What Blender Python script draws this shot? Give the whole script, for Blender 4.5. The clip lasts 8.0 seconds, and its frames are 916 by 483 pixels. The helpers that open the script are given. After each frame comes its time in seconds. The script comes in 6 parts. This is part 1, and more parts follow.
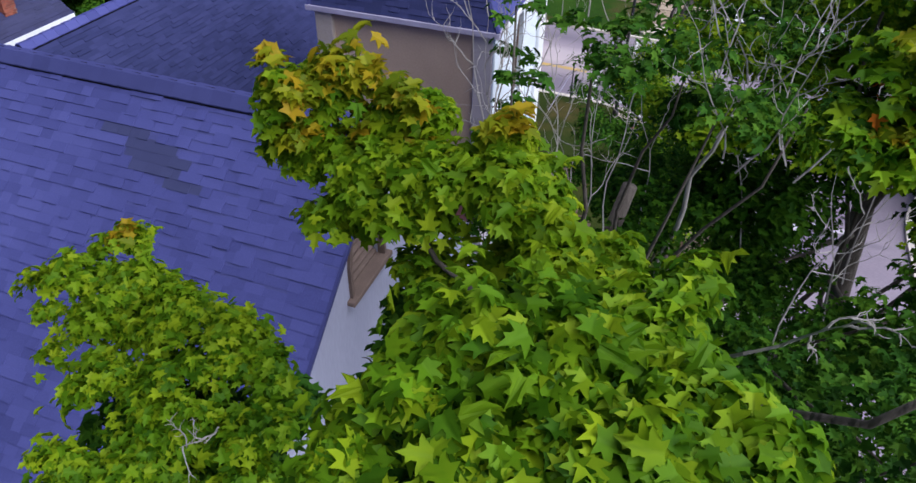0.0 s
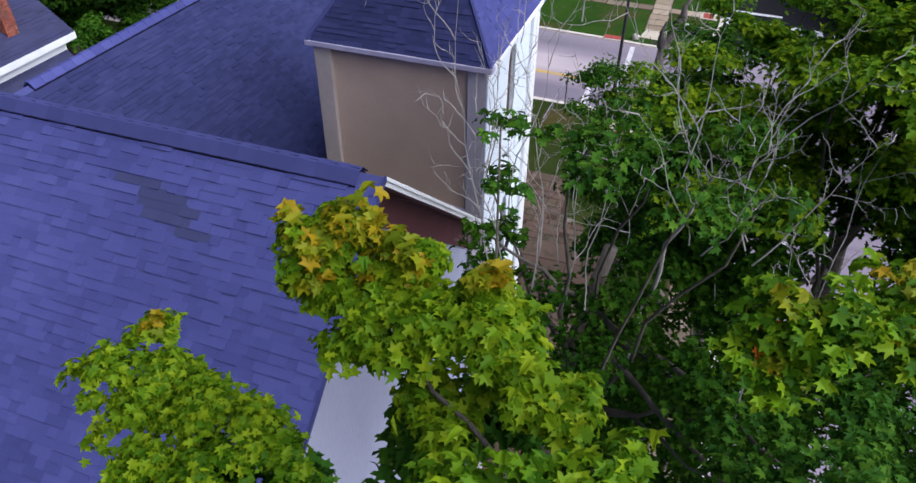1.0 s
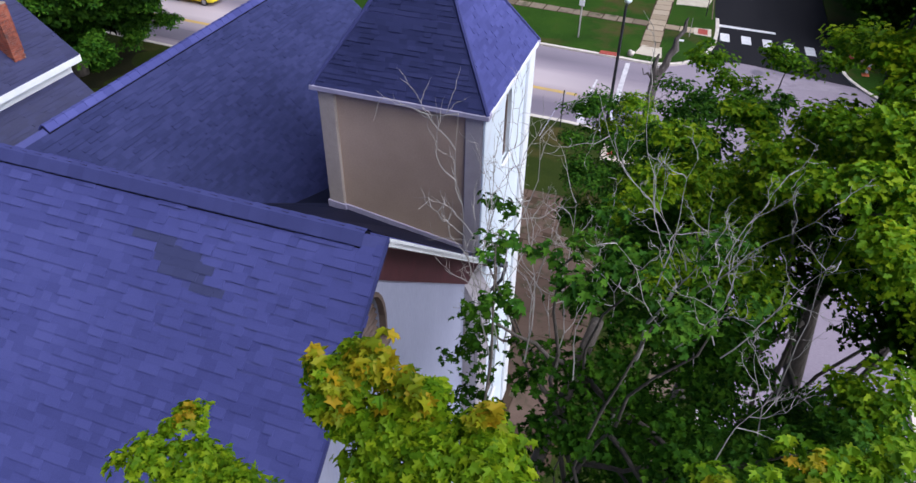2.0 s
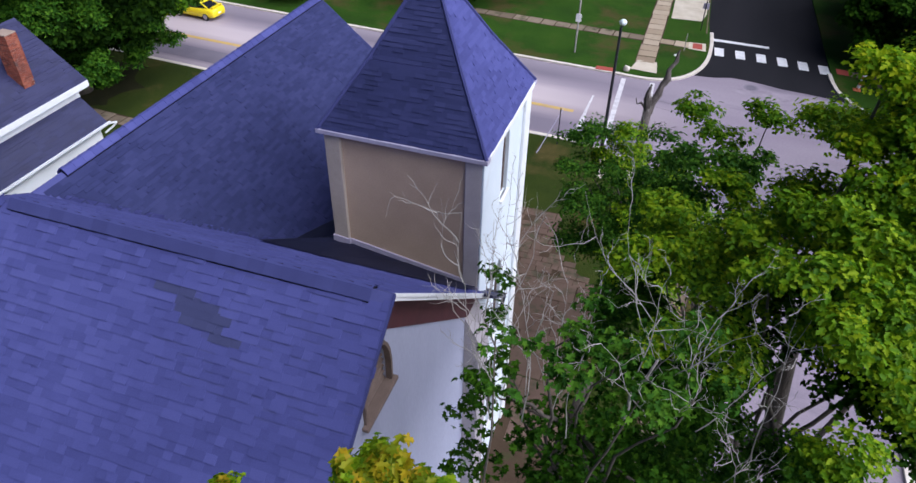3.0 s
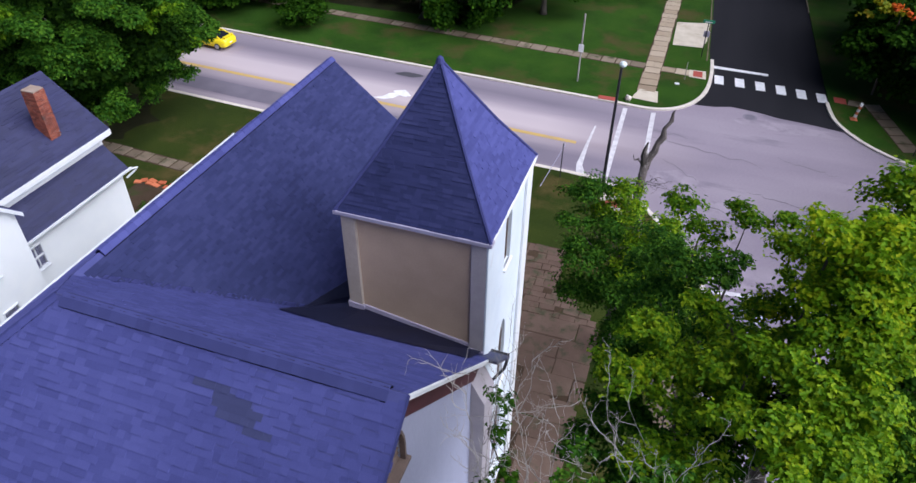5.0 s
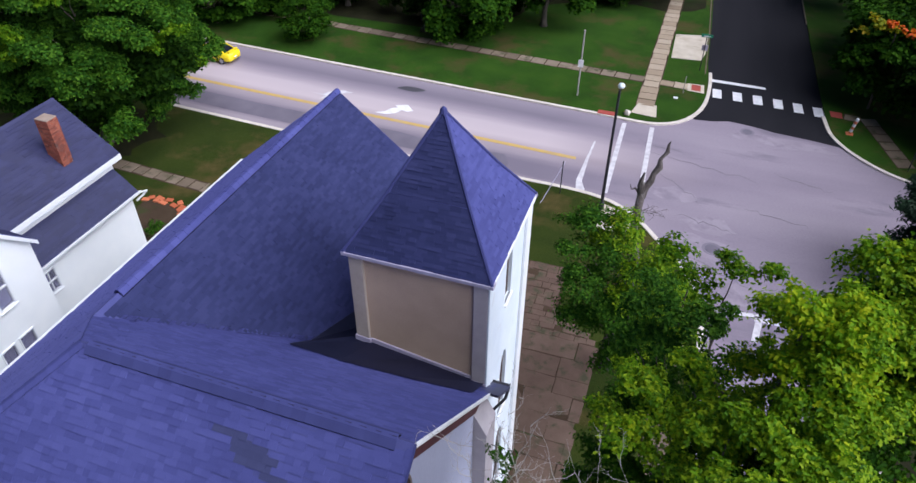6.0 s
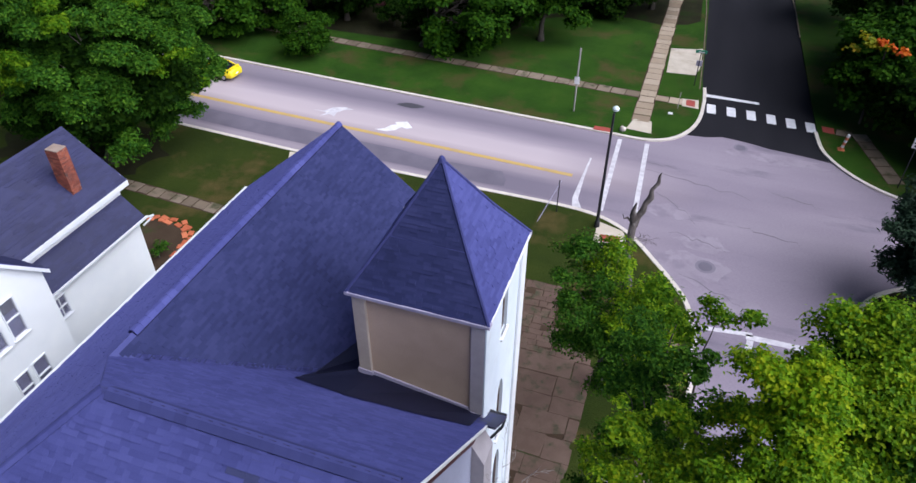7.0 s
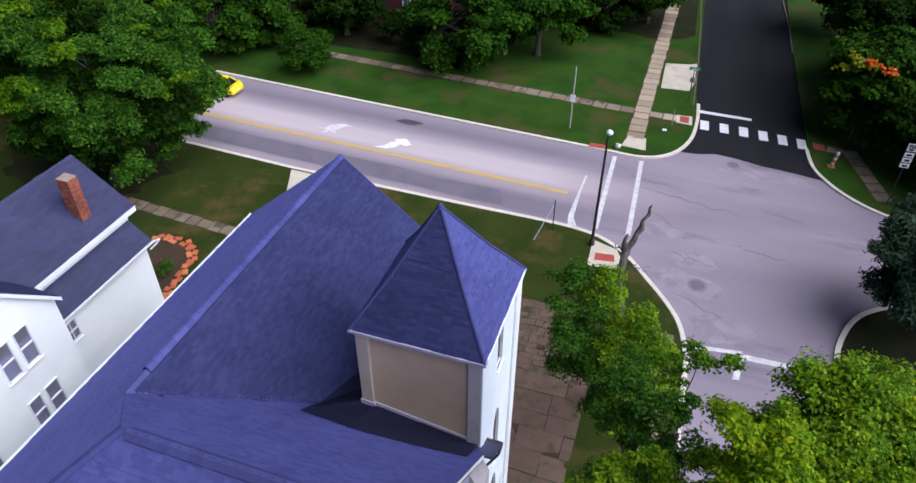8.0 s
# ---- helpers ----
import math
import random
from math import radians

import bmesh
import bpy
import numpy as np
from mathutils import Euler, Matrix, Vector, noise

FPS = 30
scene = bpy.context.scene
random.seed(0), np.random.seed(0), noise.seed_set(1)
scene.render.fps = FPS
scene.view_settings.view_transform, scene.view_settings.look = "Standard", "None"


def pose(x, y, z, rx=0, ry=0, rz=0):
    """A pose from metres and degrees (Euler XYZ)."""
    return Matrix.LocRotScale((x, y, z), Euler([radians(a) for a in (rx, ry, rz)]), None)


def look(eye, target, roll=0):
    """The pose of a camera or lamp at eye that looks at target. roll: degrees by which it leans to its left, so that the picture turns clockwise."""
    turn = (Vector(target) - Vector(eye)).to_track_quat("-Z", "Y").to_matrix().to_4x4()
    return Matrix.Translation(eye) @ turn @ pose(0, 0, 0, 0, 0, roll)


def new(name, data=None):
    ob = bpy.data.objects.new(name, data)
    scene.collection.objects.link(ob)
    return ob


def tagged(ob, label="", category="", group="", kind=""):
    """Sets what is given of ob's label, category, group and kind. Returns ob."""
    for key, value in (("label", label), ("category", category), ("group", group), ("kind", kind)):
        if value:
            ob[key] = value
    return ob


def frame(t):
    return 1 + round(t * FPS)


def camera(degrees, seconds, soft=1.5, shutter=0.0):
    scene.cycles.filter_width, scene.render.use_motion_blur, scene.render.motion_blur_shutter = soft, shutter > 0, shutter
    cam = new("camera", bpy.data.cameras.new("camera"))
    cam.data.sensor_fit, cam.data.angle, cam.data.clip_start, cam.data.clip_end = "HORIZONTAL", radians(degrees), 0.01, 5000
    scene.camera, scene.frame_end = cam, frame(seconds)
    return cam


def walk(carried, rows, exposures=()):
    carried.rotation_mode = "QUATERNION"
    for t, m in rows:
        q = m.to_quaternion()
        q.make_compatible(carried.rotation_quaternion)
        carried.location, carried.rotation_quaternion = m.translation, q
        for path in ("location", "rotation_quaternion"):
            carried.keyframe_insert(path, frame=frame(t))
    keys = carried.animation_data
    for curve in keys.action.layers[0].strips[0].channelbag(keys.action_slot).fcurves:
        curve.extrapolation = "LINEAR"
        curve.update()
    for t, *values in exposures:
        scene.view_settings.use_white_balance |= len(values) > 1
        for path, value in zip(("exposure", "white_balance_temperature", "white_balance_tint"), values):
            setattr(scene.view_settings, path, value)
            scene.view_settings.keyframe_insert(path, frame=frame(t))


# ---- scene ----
cam = camera(66.0, 8.0)
# seconds, eye and target in metres, roll in degrees
PATH = [
    (0, (0.015, 0.043, 19.575), (-0.5, 1.528, 18.338), 1.3),
    (0.5, (0.032, 0.031, 19.99), (-0.474, 1.508, 18.739), 1.1),
    (1, (0.048, 0.02, 20.45), (-0.459, 1.5, 19.204), 0.8),
    (1.5, (0.04, 0.032, 20.958), (-0.464, 1.515, 19.715), 1.0),
    (3, (-0.028, -0.079, 22.642), (-0.524, 1.411, 21.403), 1.1),
    (3.5, (0.003, -0.093, 23.195), (-0.498, 1.398, 21.96), 0.9),
    (4, (-0.014, -0.089, 23.753), (-0.518, 1.401, 22.517), 0.8),
    (4.5, (-0.054, -0.055, 24.326), (-0.563, 1.434, 23.091), 0.7),
    (6, (-0.179, 0.017, 26.353), (-0.693, 1.5, 25.114), 0.4),
    (6.5, (-0.162, 0.009, 27.096), (-0.675, 1.492, 25.857), 0.3),
    (7, (-0.129, 0.002, 27.844), (-0.642, 1.486, 26.605), 0.2),
    (7.5, (-0.115, -0.021, 28.657), (-0.626, 1.464, 27.418), 0.1),
    (8, (-0.081, -0.077, 29.478), (-0.59, 1.408, 28.239), 0.2),
]
walk(cam, [(t, look(eye, target, roll)) for t, eye, target, roll in PATH], exposures=[(0, 0.1, 5780, 14.5), (8, 0.1, 5780, 14.5)])

# ---- light ----
world = bpy.data.worlds.new("world")
scene.world = world
world.use_nodes = True
SUN_EL, SUN_AZ = 46.0, 98.0  # degrees above the horizon; bearing clockwise from +y
wn = world.node_tree.nodes
sky = wn.new("ShaderNodeTexSky")
sky.sky_type = "NISHITA"
sky.sun_disc = False
sky.sun_elevation, sky.sun_rotation = radians(SUN_EL), radians(SUN_AZ)
sky.air_density, sky.dust_density, sky.ozone_density = 1.0, 2.5, 1.5
wn["Background"].inputs[1].default_value = 0.042
world.node_tree.links.new(sky.outputs[0], wn["Background"].inputs[0])
sun = new("sun", bpy.data.lights.new("sun", "SUN"))
sun.data.energy, sun.data.angle, sun.data.color = 5.5, radians(80), (1.0, 0.975, 0.94)
_e, _a = radians(SUN_EL), radians(SUN_AZ)
sun.matrix_world = look((0, 0, 60), (-60 * math.cos(_e) * math.sin(_a), -60 * math.cos(_e) * math.cos(_a), 60 - 60 * math.sin(_e)))


# ---- materials ----
def material(name, colours, rough=0.7, scale=3.0, fine=40.0, bump=0.15, spread=None, metal=0.0, stretch=(1, 1, 1), dist=0.01, spec=0.5, translucent=None, stain=None, tone=0.5):
    """A surface with two scales of variation. colours: two or three base colours; spread: 'island' or 'object' for a tone by piece; stain: a third colour in blotches."""
    m = bpy.data.materials.new(name)
    m.use_nodes = True
    nt = m.node_tree
    n, lk = nt.nodes, nt.links
    b = n["Principled BSDF"]
    b.inputs["Roughness"].default_value, b.inputs["Metallic"].default_value = rough, metal
    b.inputs["Specular IOR Level"].default_value = spec
    geo = n.new("ShaderNodeNewGeometry")
    mapp = n.new("ShaderNodeMapping")
    mapp.inputs["Scale"].default_value = stretch
    lk.new(geo.outputs["Position"], mapp.inputs[0])
    big, small = n.new("ShaderNodeTexNoise"), n.new("ShaderNodeTexNoise")
    for tex, s, d in ((big, scale, 4), (small, fine, 3)):
        tex.inputs["Scale"].default_value, tex.inputs["Detail"].default_value = s, d
        lk.new(mapp.outputs[0], tex.inputs["Vector"])
    mix = n.new("ShaderNodeMath")
    mix.operation = "MULTIPLY_ADD"
    mix.inputs[1].default_value, mix.inputs[2].default_value = 0.35, 0.0
    lk.new(small.outputs[0], mix.inputs[0])
    add = n.new("ShaderNodeMath")
    add.operation = "MULTIPLY_ADD"
    add.inputs[1].default_value = 0.65
    lk.new(big.outputs[0], add.inputs[0])
    lk.new(mix.outputs[0], add.inputs[2])
    fac = add.outputs[0]
    if spread:
        src = geo.outputs["Random Per Island"] if spread == "island" else n.new("ShaderNodeObjectInfo").outputs["Random"]
        sp = n.new("ShaderNodeMath")
        sp.operation = "MULTIPLY_ADD"
        sp.inputs[1].default_value = tone
        lk.new(src, sp.inputs[0])
        half = n.new("ShaderNodeMath")
        half.operation = "MULTIPLY"
        half.inputs[1].default_value = 1.0 - tone
        lk.new(fac, half.inputs[0])
        lk.new(half.outputs[0], sp.inputs[2])
        fac = sp.outputs[0]
    ramp = n.new("ShaderNodeValToRGB")
    els = ramp.color_ramp.elements
    stops = (0.3, 0.7) if len(colours) == 2 else (0.22, 0.5, 0.78)
    while len(els) < len(colours):
        els.new(0.5)
    for el, p, c in zip(els, stops, colours):
        el.position, el.color = p, (*c, 1)
    lk.new(fac, ramp.inputs[0])
    col = ramp.outputs[0]
    if stain:
        st = n.new("ShaderNodeTexNoise")
        st.inputs["Scale"].default_value, st.inputs["Detail"].default_value, st.inputs["Roughness"].default_value = stain[1], 6, 0.65
        lk.new(mapp.outputs[0], st.inputs["Vector"])
        sr = n.new("ShaderNodeValToRGB")
        sr.color_ramp.elements[0].position, sr.color_ramp.elements[1].position = stain[2], stain[2] + 0.14
        lk.new(st.outputs[0], sr.inputs[0])
        mx = n.new("ShaderNodeMix")
        mx.data_type = "RGBA"
        lk.new(sr.outputs[0], mx.inputs[0])
        lk.new(col, mx.inputs[6])
        mx.inputs[7].default_value = (*stain[0], 1)
        col = mx.outputs[2]
    lk.new(col, b.inputs["Base Color"])
    if bump:
        bp = n.new("ShaderNodeBump")
        bp.inputs["Strength"].default_value, bp.inputs["Distance"].default_value = bump, dist
        lk.new(small.outputs[0], bp.inputs["Height"])
        lk.new(bp.outputs[0], b.inputs["Normal"])
    if translucent:
        tr, ms = n.new("ShaderNodeBsdfTranslucent"), n.new("ShaderNodeMixShader")
        ms.inputs[0].default_value = translucent
        lk.new(col, tr.inputs[0])
        lk.new(b.outputs[0], ms.inputs[1])
        lk.new(tr.outputs[0], ms.inputs[2])
        lk.new(ms.outputs[0], n["Material Output"].inputs[0])
    return m


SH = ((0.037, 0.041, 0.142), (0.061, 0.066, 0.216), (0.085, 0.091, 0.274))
# darker copy of the shingle colours for faces in shade
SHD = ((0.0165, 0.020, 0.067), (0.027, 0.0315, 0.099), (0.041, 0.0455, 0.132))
M_SHINGLE = material("shingle_roof", SH, 0.85, 0.38, 60, 0.35, "island", dist=0.004, tone=0.22, spec=0.18)
M_SHINGLE_PIECE = material("shingle_roof_piece", SH, 0.85, 0.38, 60, 0.35, "object", dist=0.004, tone=0.16, spec=0.18)
M_SHINGLE_SHADED = material("shingle_roof_shaded", SHD, 0.85, 0.5, 60, 0.35, "island", dist=0.004, tone=0.24, spec=0.18)
# paler copy of the shingle colours, stands in for sky sheen
M_SHINGLE_SHEEN = material("shingle_roof_sheen", ((0.095, 0.10, 0.31), (0.128, 0.134, 0.40), (0.158, 0.164, 0.465)), 0.85, 0.38, 60, 0.3, "island", dist=0.004, tone=0.2, spec=0.18)
M_SHINGLE_PATCH = material("shingle_patch", ((0.026, 0.030, 0.095), (0.040, 0.045, 0.13)), 0.7, 0.5, 60, 0.3, "island", dist=0.004, tone=0.17)
M_DECK = material("roof_deck", ((0.03888, 0.0432, 0.162), (0.0594, 0.0648, 0.216)), 0.8, 2, 40, 0.2)
M_CAP = material("ridge_cap", ((0.036, 0.040, 0.132), (0.054, 0.059, 0.185)), 0.8, 1.5, 70, 0.3, "island", tone=0.22, spec=0.2)
M_ROOF_SHEET = material("dark_roof_sheet", ((0.015, 0.017, 0.052), (0.028, 0.030, 0.080)), 0.6, 0.9, 30, 0.2)
M_HOUSE_ROOF = material("house_shingle", ((0.0125, 0.0134, 0.050), (0.020, 0.0215, 0.074), (0.029, 0.031, 0.098)), 0.65, 0.6, 60, 0.3, "island", tone=0.25)
M_TAN = material("tan_stucco", ((0.378, 0.279, 0.2115), (0.513, 0.387, 0.297)), 0.85, 0.7, 25, 0.25, stain=((0.324, 0.2385, 0.18), 0.3, 0.56))
M_TAN_TRIM = material("tan_trim", ((0.36, 0.306, 0.27), (0.468, 0.405, 0.36)), 0.8, 2, 30, 0.15)
M_GREYTRIM = material("grey_stucco", ((0.34, 0.31, 0.34), (0.44, 0.40, 0.43)), 0.8, 2, 30, 0.15)
M_WHITE = material("white_stucco", ((0.63, 0.70, 0.79), (0.76, 0.82, 0.89)), 0.75, 0.8, 20, 0.15, stain=((0.60, 0.61, 0.66), 0.7, 0.6))
# white stucco darkened towards lavender: tree shade put into the colour
M_GABLE = material("streaked_stucco_in_shade", ((0.3244, 0.3392, 0.4674), (0.4231, 0.4402, 0.5765)), 0.8, 0.7, 20, 0.15, stretch=(1, 1, 0.25), stain=((0.2962, 0.3103, 0.4051), 0.6, 0.58))
M_WHITE_PAINT = material("white_paint", ((0.74, 0.76, 0.80), (0.84, 0.85, 0.87)), 0.5, 2, 30, 0.08)
M_SIDING = material("white_siding", ((0.86, 0.88, 0.90), (0.93, 0.94, 0.94)), 0.55, 1.2, 30, 0.08)
M_RUST = material("red_brown_wood", ((0.05, 0.012, 0.018), (0.095, 0.022, 0.029)), 0.7, 2, 40, 0.2)
M_LOUVRE = material("brown_wood", ((0.10, 0.07, 0.06), (0.17, 0.12, 0.10)), 0.8, 3, 40, 0.2)
M_DARKMETAL = material("dark_metal", ((0.02, 0.02, 0.025), (0.04, 0.04, 0.05)), 0.5, 4, 60, 0.1, metal=0.4)
# near-black for the house vent and for painted shadow lines under ridge caps
M_VENT_SHADOW = material("vent_and_shadow_black", ((0.006, 0.006, 0.012), (0.012, 0.012, 0.022)), 0.95, 4, 60, 0.2, spec=0.1)
M_LEAD = material("flashing", ((0.33, 0.30, 0.42), (0.44, 0.41, 0.54)), 0.5, 4, 50, 0.1)
M_BRICK = material("red_brick", ((0.13, 0.036, 0.026), (0.25, 0.066, 0.04), (0.36, 0.11, 0.062)), 0.9, 3, 40, 0.4, "object", stain=((0.10, 0.05, 0.045), 3.0, 0.56))
M_MORTAR = material("mortar", ((0.28, 0.22, 0.19), (0.38, 0.32, 0.28)), 0.9, 8, 60, 0.3)
M_GRASS = material("grass", ((0.0099, 0.0306, 0.0027), (0.0216, 0.0612, 0.0036), (0.0378, 0.0846, 0.0063)), 0.95, 0.35, 14, 0.8, dist=0.05, spec=0.15, stain=((0.0594, 0.054, 0.0153), 0.22, 0.52))
M_GRASS_DRY = material("dry_grass", ((0.01197, 0.02137, 0.002565), (0.0248, 0.03848, 0.004275), (0.04018, 0.0513, 0.00684)), 0.95, 0.35, 14, 0.8, dist=0.05, spec=0.15, stain=((0.07267, 0.05643, 0.0171), 0.22, 0.52))
# dark ground colour that stands in for shade below trees
M_GROUND_SHADE = material("painted_ground_shade", ((0.012, 0.013, 0.006), (0.028, 0.027, 0.012)), 0.95, 0.8, 20, 0.6, dist=0.04, spec=0.1, stain=((0.016, 0.030, 0.006), 0.4, 0.55))
M_DIRT = material("bare_soil", ((0.0495, 0.0324, 0.0216), (0.0765, 0.0522, 0.0342)), 0.95, 0.8, 18, 0.6, dist=0.04, spec=0.1, stain=((0.0405, 0.063, 0.018), 0.5, 0.55))
M_ROAD = material("worn_road", ((0.16, 0.132, 0.17), (0.25, 0.21, 0.262), (0.355, 0.305, 0.352)), 0.85, 0.16, 22, 0.25, stretch=(0.3, 1.2, 1), stain=((0.1539, 0.1336, 0.1741), 0.22, 0.56), spec=0.3)


def lane_wear(m):
    """Soft bands of tyre wear along the main street, fading out at the crossing."""
    n, lk = m.node_tree.nodes, m.node_tree.links
    b = n["Principled BSDF"]
    worn = b.inputs["Base Color"].links[0].from_socket
    geo, cut = n.new("ShaderNodeNewGeometry"), n.new("ShaderNodeSeparateXYZ")
    lk.new(geo.outputs["Position"], cut.inputs[0])
    across = n.new("ShaderNodeMath")
    across.operation = "MULTIPLY_ADD"
    across.inputs[1].default_value = 0.052
    lk.new(cut.outputs[0], across.inputs[0])
    lk.new(cut.outputs[1], across.inputs[2])
    mapp, rag = n.new("ShaderNodeMapping"), n.new("ShaderNodeTexNoise")
    mapp.inputs["Scale"].default_value = (0.22, 1.6, 1)
    rag.inputs["Scale"].default_value, rag.inputs["Detail"].default_value, rag.inputs["Roughness"].default_value = 0.9, 6, 0.65
    lk.new(geo.outputs["Position"], mapp.inputs[0])
    lk.new(mapp.outputs[0], rag.inputs["Vector"])
    jig = n.new("ShaderNodeMath")
    jig.operation = "MULTIPLY_ADD"
    jig.inputs[1].default_value = 0.8
    lk.new(rag.outputs[0], jig.inputs[0])
    lk.new(across.outputs[0], jig.inputs[2])
    span = n.new("ShaderNodeMapRange")
    span.inputs["From Min"].default_value, span.inputs["From Max"].default_value = 39.15, 51.15
    lk.new(jig.outputs[0], span.inputs["Value"])
    ramp = n.new("ShaderNodeValToRGB")
    els = ramp.color_ramp.elements
    stops = ((0.03, (0.30, 0.255, 0.29)), (0.08, (0.17, 0.147, 0.19)), (0.21, (0.165, 0.142, 0.185)), (0.285, (0.29, 0.245, 0.28)), (0.37, (0.38, 0.315, 0.335)), (0.44, (0.50, 0.425, 0.445)), (0.57, (0.47, 0.40, 0.43)), (0.68, (0.27, 0.23, 0.275)), (0.78, (0.165, 0.142, 0.185)), (0.92, (0.25, 0.215, 0.26)))
    while len(els) < len(stops):
        els.new(0.5)
    for el, (at, c) in zip(els, stops):
        el.position, el.color = at, (*c, 1)
    lk.new(span.outputs[0], ramp.inputs[0])
    fade = n.new("ShaderNodeMapRange")
    fade.inputs["From Min"].default_value, fade.inputs["From Max"].default_value, fade.inputs["To Min"].default_value, fade.inputs["To Max"].default_value = -9.0, 3.0, 0.9, 0.0
    lk.new(cut.outputs[0], fade.inputs["Value"])
    mx = n.new("ShaderNodeMix")
    mx.data_type = "RGBA"
    lk.new(fade.outputs[0], mx.inputs[0])
    lk.new(worn, mx.inputs[6])
    lk.new(ramp.outputs[0], mx.inputs[7])
    lk.new(mx.outputs[2], b.inputs["Base Color"])


lane_wear(M_ROAD)
M_ASPHALT = material("new_asphalt", ((0.0075, 0.0075, 0.011), (0.0185, 0.0175, 0.0225)), 0.9, 0.3, 60, 0.4, stretch=(1.2, 0.12, 1), spec=0.2)
M_TAR = material("tar_patch", ((0.115, 0.10, 0.135), (0.165, 0.145, 0.185)), 0.85, 0.6, 30, 0.3)
M_KERB = material("kerb_concrete", ((0.54, 0.477, 0.423), (0.702, 0.639, 0.576)), 0.85, 1.5, 30, 0.25)
M_WALK = material("walk_concrete", ((0.23, 0.17, 0.115), (0.335, 0.262, 0.185), (0.43, 0.35, 0.265)), 0.9, 1.2, 26, 0.3, "object", stain=((0.135, 0.108, 0.054), 1.2, 0.6))
M_WALK_OLD = material("old_walk_concrete", ((0.12, 0.088, 0.06), (0.175, 0.134, 0.094), (0.235, 0.186, 0.138)), 0.9, 1.2, 26, 0.3, "object", stain=((0.054, 0.054, 0.0225), 0.9, 0.52))
M_CRACK = material("crack_filler", ((0.12, 0.105, 0.13), (0.17, 0.15, 0.18)), 0.8, 2, 40, 0.1)
M_PAD = material("pale_concrete", ((0.44, 0.375, 0.29), (0.60, 0.535, 0.45)), 0.9, 1.1, 26, 0.2, stain=((0.30, 0.24, 0.17), 0.9, 0.58))
M_FLAG = material("old_paving", ((0.072, 0.042, 0.030), (0.108, 0.067, 0.049), (0.15, 0.10, 0.075)), 0.9, 1.6, 22, 0.5, "object", stain=((0.05, 0.048, 0.022), 1.3, 0.52), tone=0.25)
M_REDPAD = material("red_tactile", ((0.28, 0.045, 0.035), (0.38, 0.07, 0.05)), 0.8, 2, 40, 0.2)
M_ORANGE_PAVER = material("orange_paver", ((0.42, 0.10, 0.04), (0.60, 0.18, 0.08)), 0.85, 2, 40, 0.3, "object")
M_MARK = material("white_marking", ((0.55, 0.54, 0.58), (0.82, 0.82, 0.84)), 0.7, 2.0, 30, 0.1)
M_FADED = material("faded_marking", ((0.40, 0.37, 0.41), (0.72, 0.70, 0.73)), 0.8, 2.2, 18, 0.1)
M_YELLOW_LINE = material("yellow_marking", ((0.34, 0.26, 0.19), (0.52, 0.35, 0.10), (0.40, 0.31, 0.22)), 0.8, 0.8, 14, 0.1)
M_BARK = material("bark", ((0.055, 0.045, 0.038), (0.13, 0.11, 0.095)), 0.95, 6, 40, 0.8, stretch=(1, 1, 0.3), dist=0.02)
M_PALE_BARK = material("pale_dead_wood", ((0.22, 0.20, 0.19), (0.42, 0.39, 0.375)), 0.9, 7, 50, 0.5, stretch=(1, 1, 0.3))
M_DEAD = material("grey_dead_wood", ((0.055, 0.045, 0.043), (0.13, 0.108, 0.104)), 0.95, 5, 40, 0.9, stretch=(1, 1, 0.4), dist=0.03, stain=((0.34, 0.32, 0.31), 4.0, 0.58))
M_LEAF_BRIGHT = material("maple_leaf_lime", ((0.08, 0.19, 0.004), (0.18, 0.31, 0.005), (0.33, 0.43, 0.008)), 0.55, 0.9, 30, 0.1, "island", translucent=0.50, spec=0.14)
M_LEAF_BRIGHT_PIECE = material("maple_leaf_lime_single", ((0.08, 0.19, 0.004), (0.18, 0.31, 0.005), (0.33, 0.43, 0.008)), 0.55, 0.9, 30, 0.1, "object", translucent=0.50, spec=0.14)
M_LEAF_GREEN = material("leaf_green", ((0.012, 0.05, 0.005), (0.038, 0.118, 0.008), (0.088, 0.19, 0.012)), 0.65, 0.9, 30, 0.1, "island", translucent=0.32, spec=0.09)
M_LEAF_MID = material("leaf_mid_green", ((0.026, 0.09, 0.003), (0.078, 0.185, 0.004), (0.185, 0.3, 0.007)), 0.65, 0.9, 30, 0.1, "island", translucent=0.38, spec=0.09)
M_LEAF_FRESH = material("maple_leaf_fresh", ((0.036, 0.115, 0.003), (0.135, 0.275, 0.004), (0.31, 0.42, 0.007)), 0.55, 0.9, 30, 0.1, "island", translucent=0.42, spec=0.14)
M_LEAF_YELLOW = material("leaf_yellow_green", ((0.075, 0.2, 0.003), (0.21, 0.37, 0.004), (0.44, 0.49, 0.006)), 0.60, 0.9, 30, 0.1, "island", translucent=0.50, spec=0.12)
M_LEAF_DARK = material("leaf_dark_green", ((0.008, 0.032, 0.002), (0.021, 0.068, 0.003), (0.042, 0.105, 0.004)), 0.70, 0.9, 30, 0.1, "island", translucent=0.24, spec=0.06)
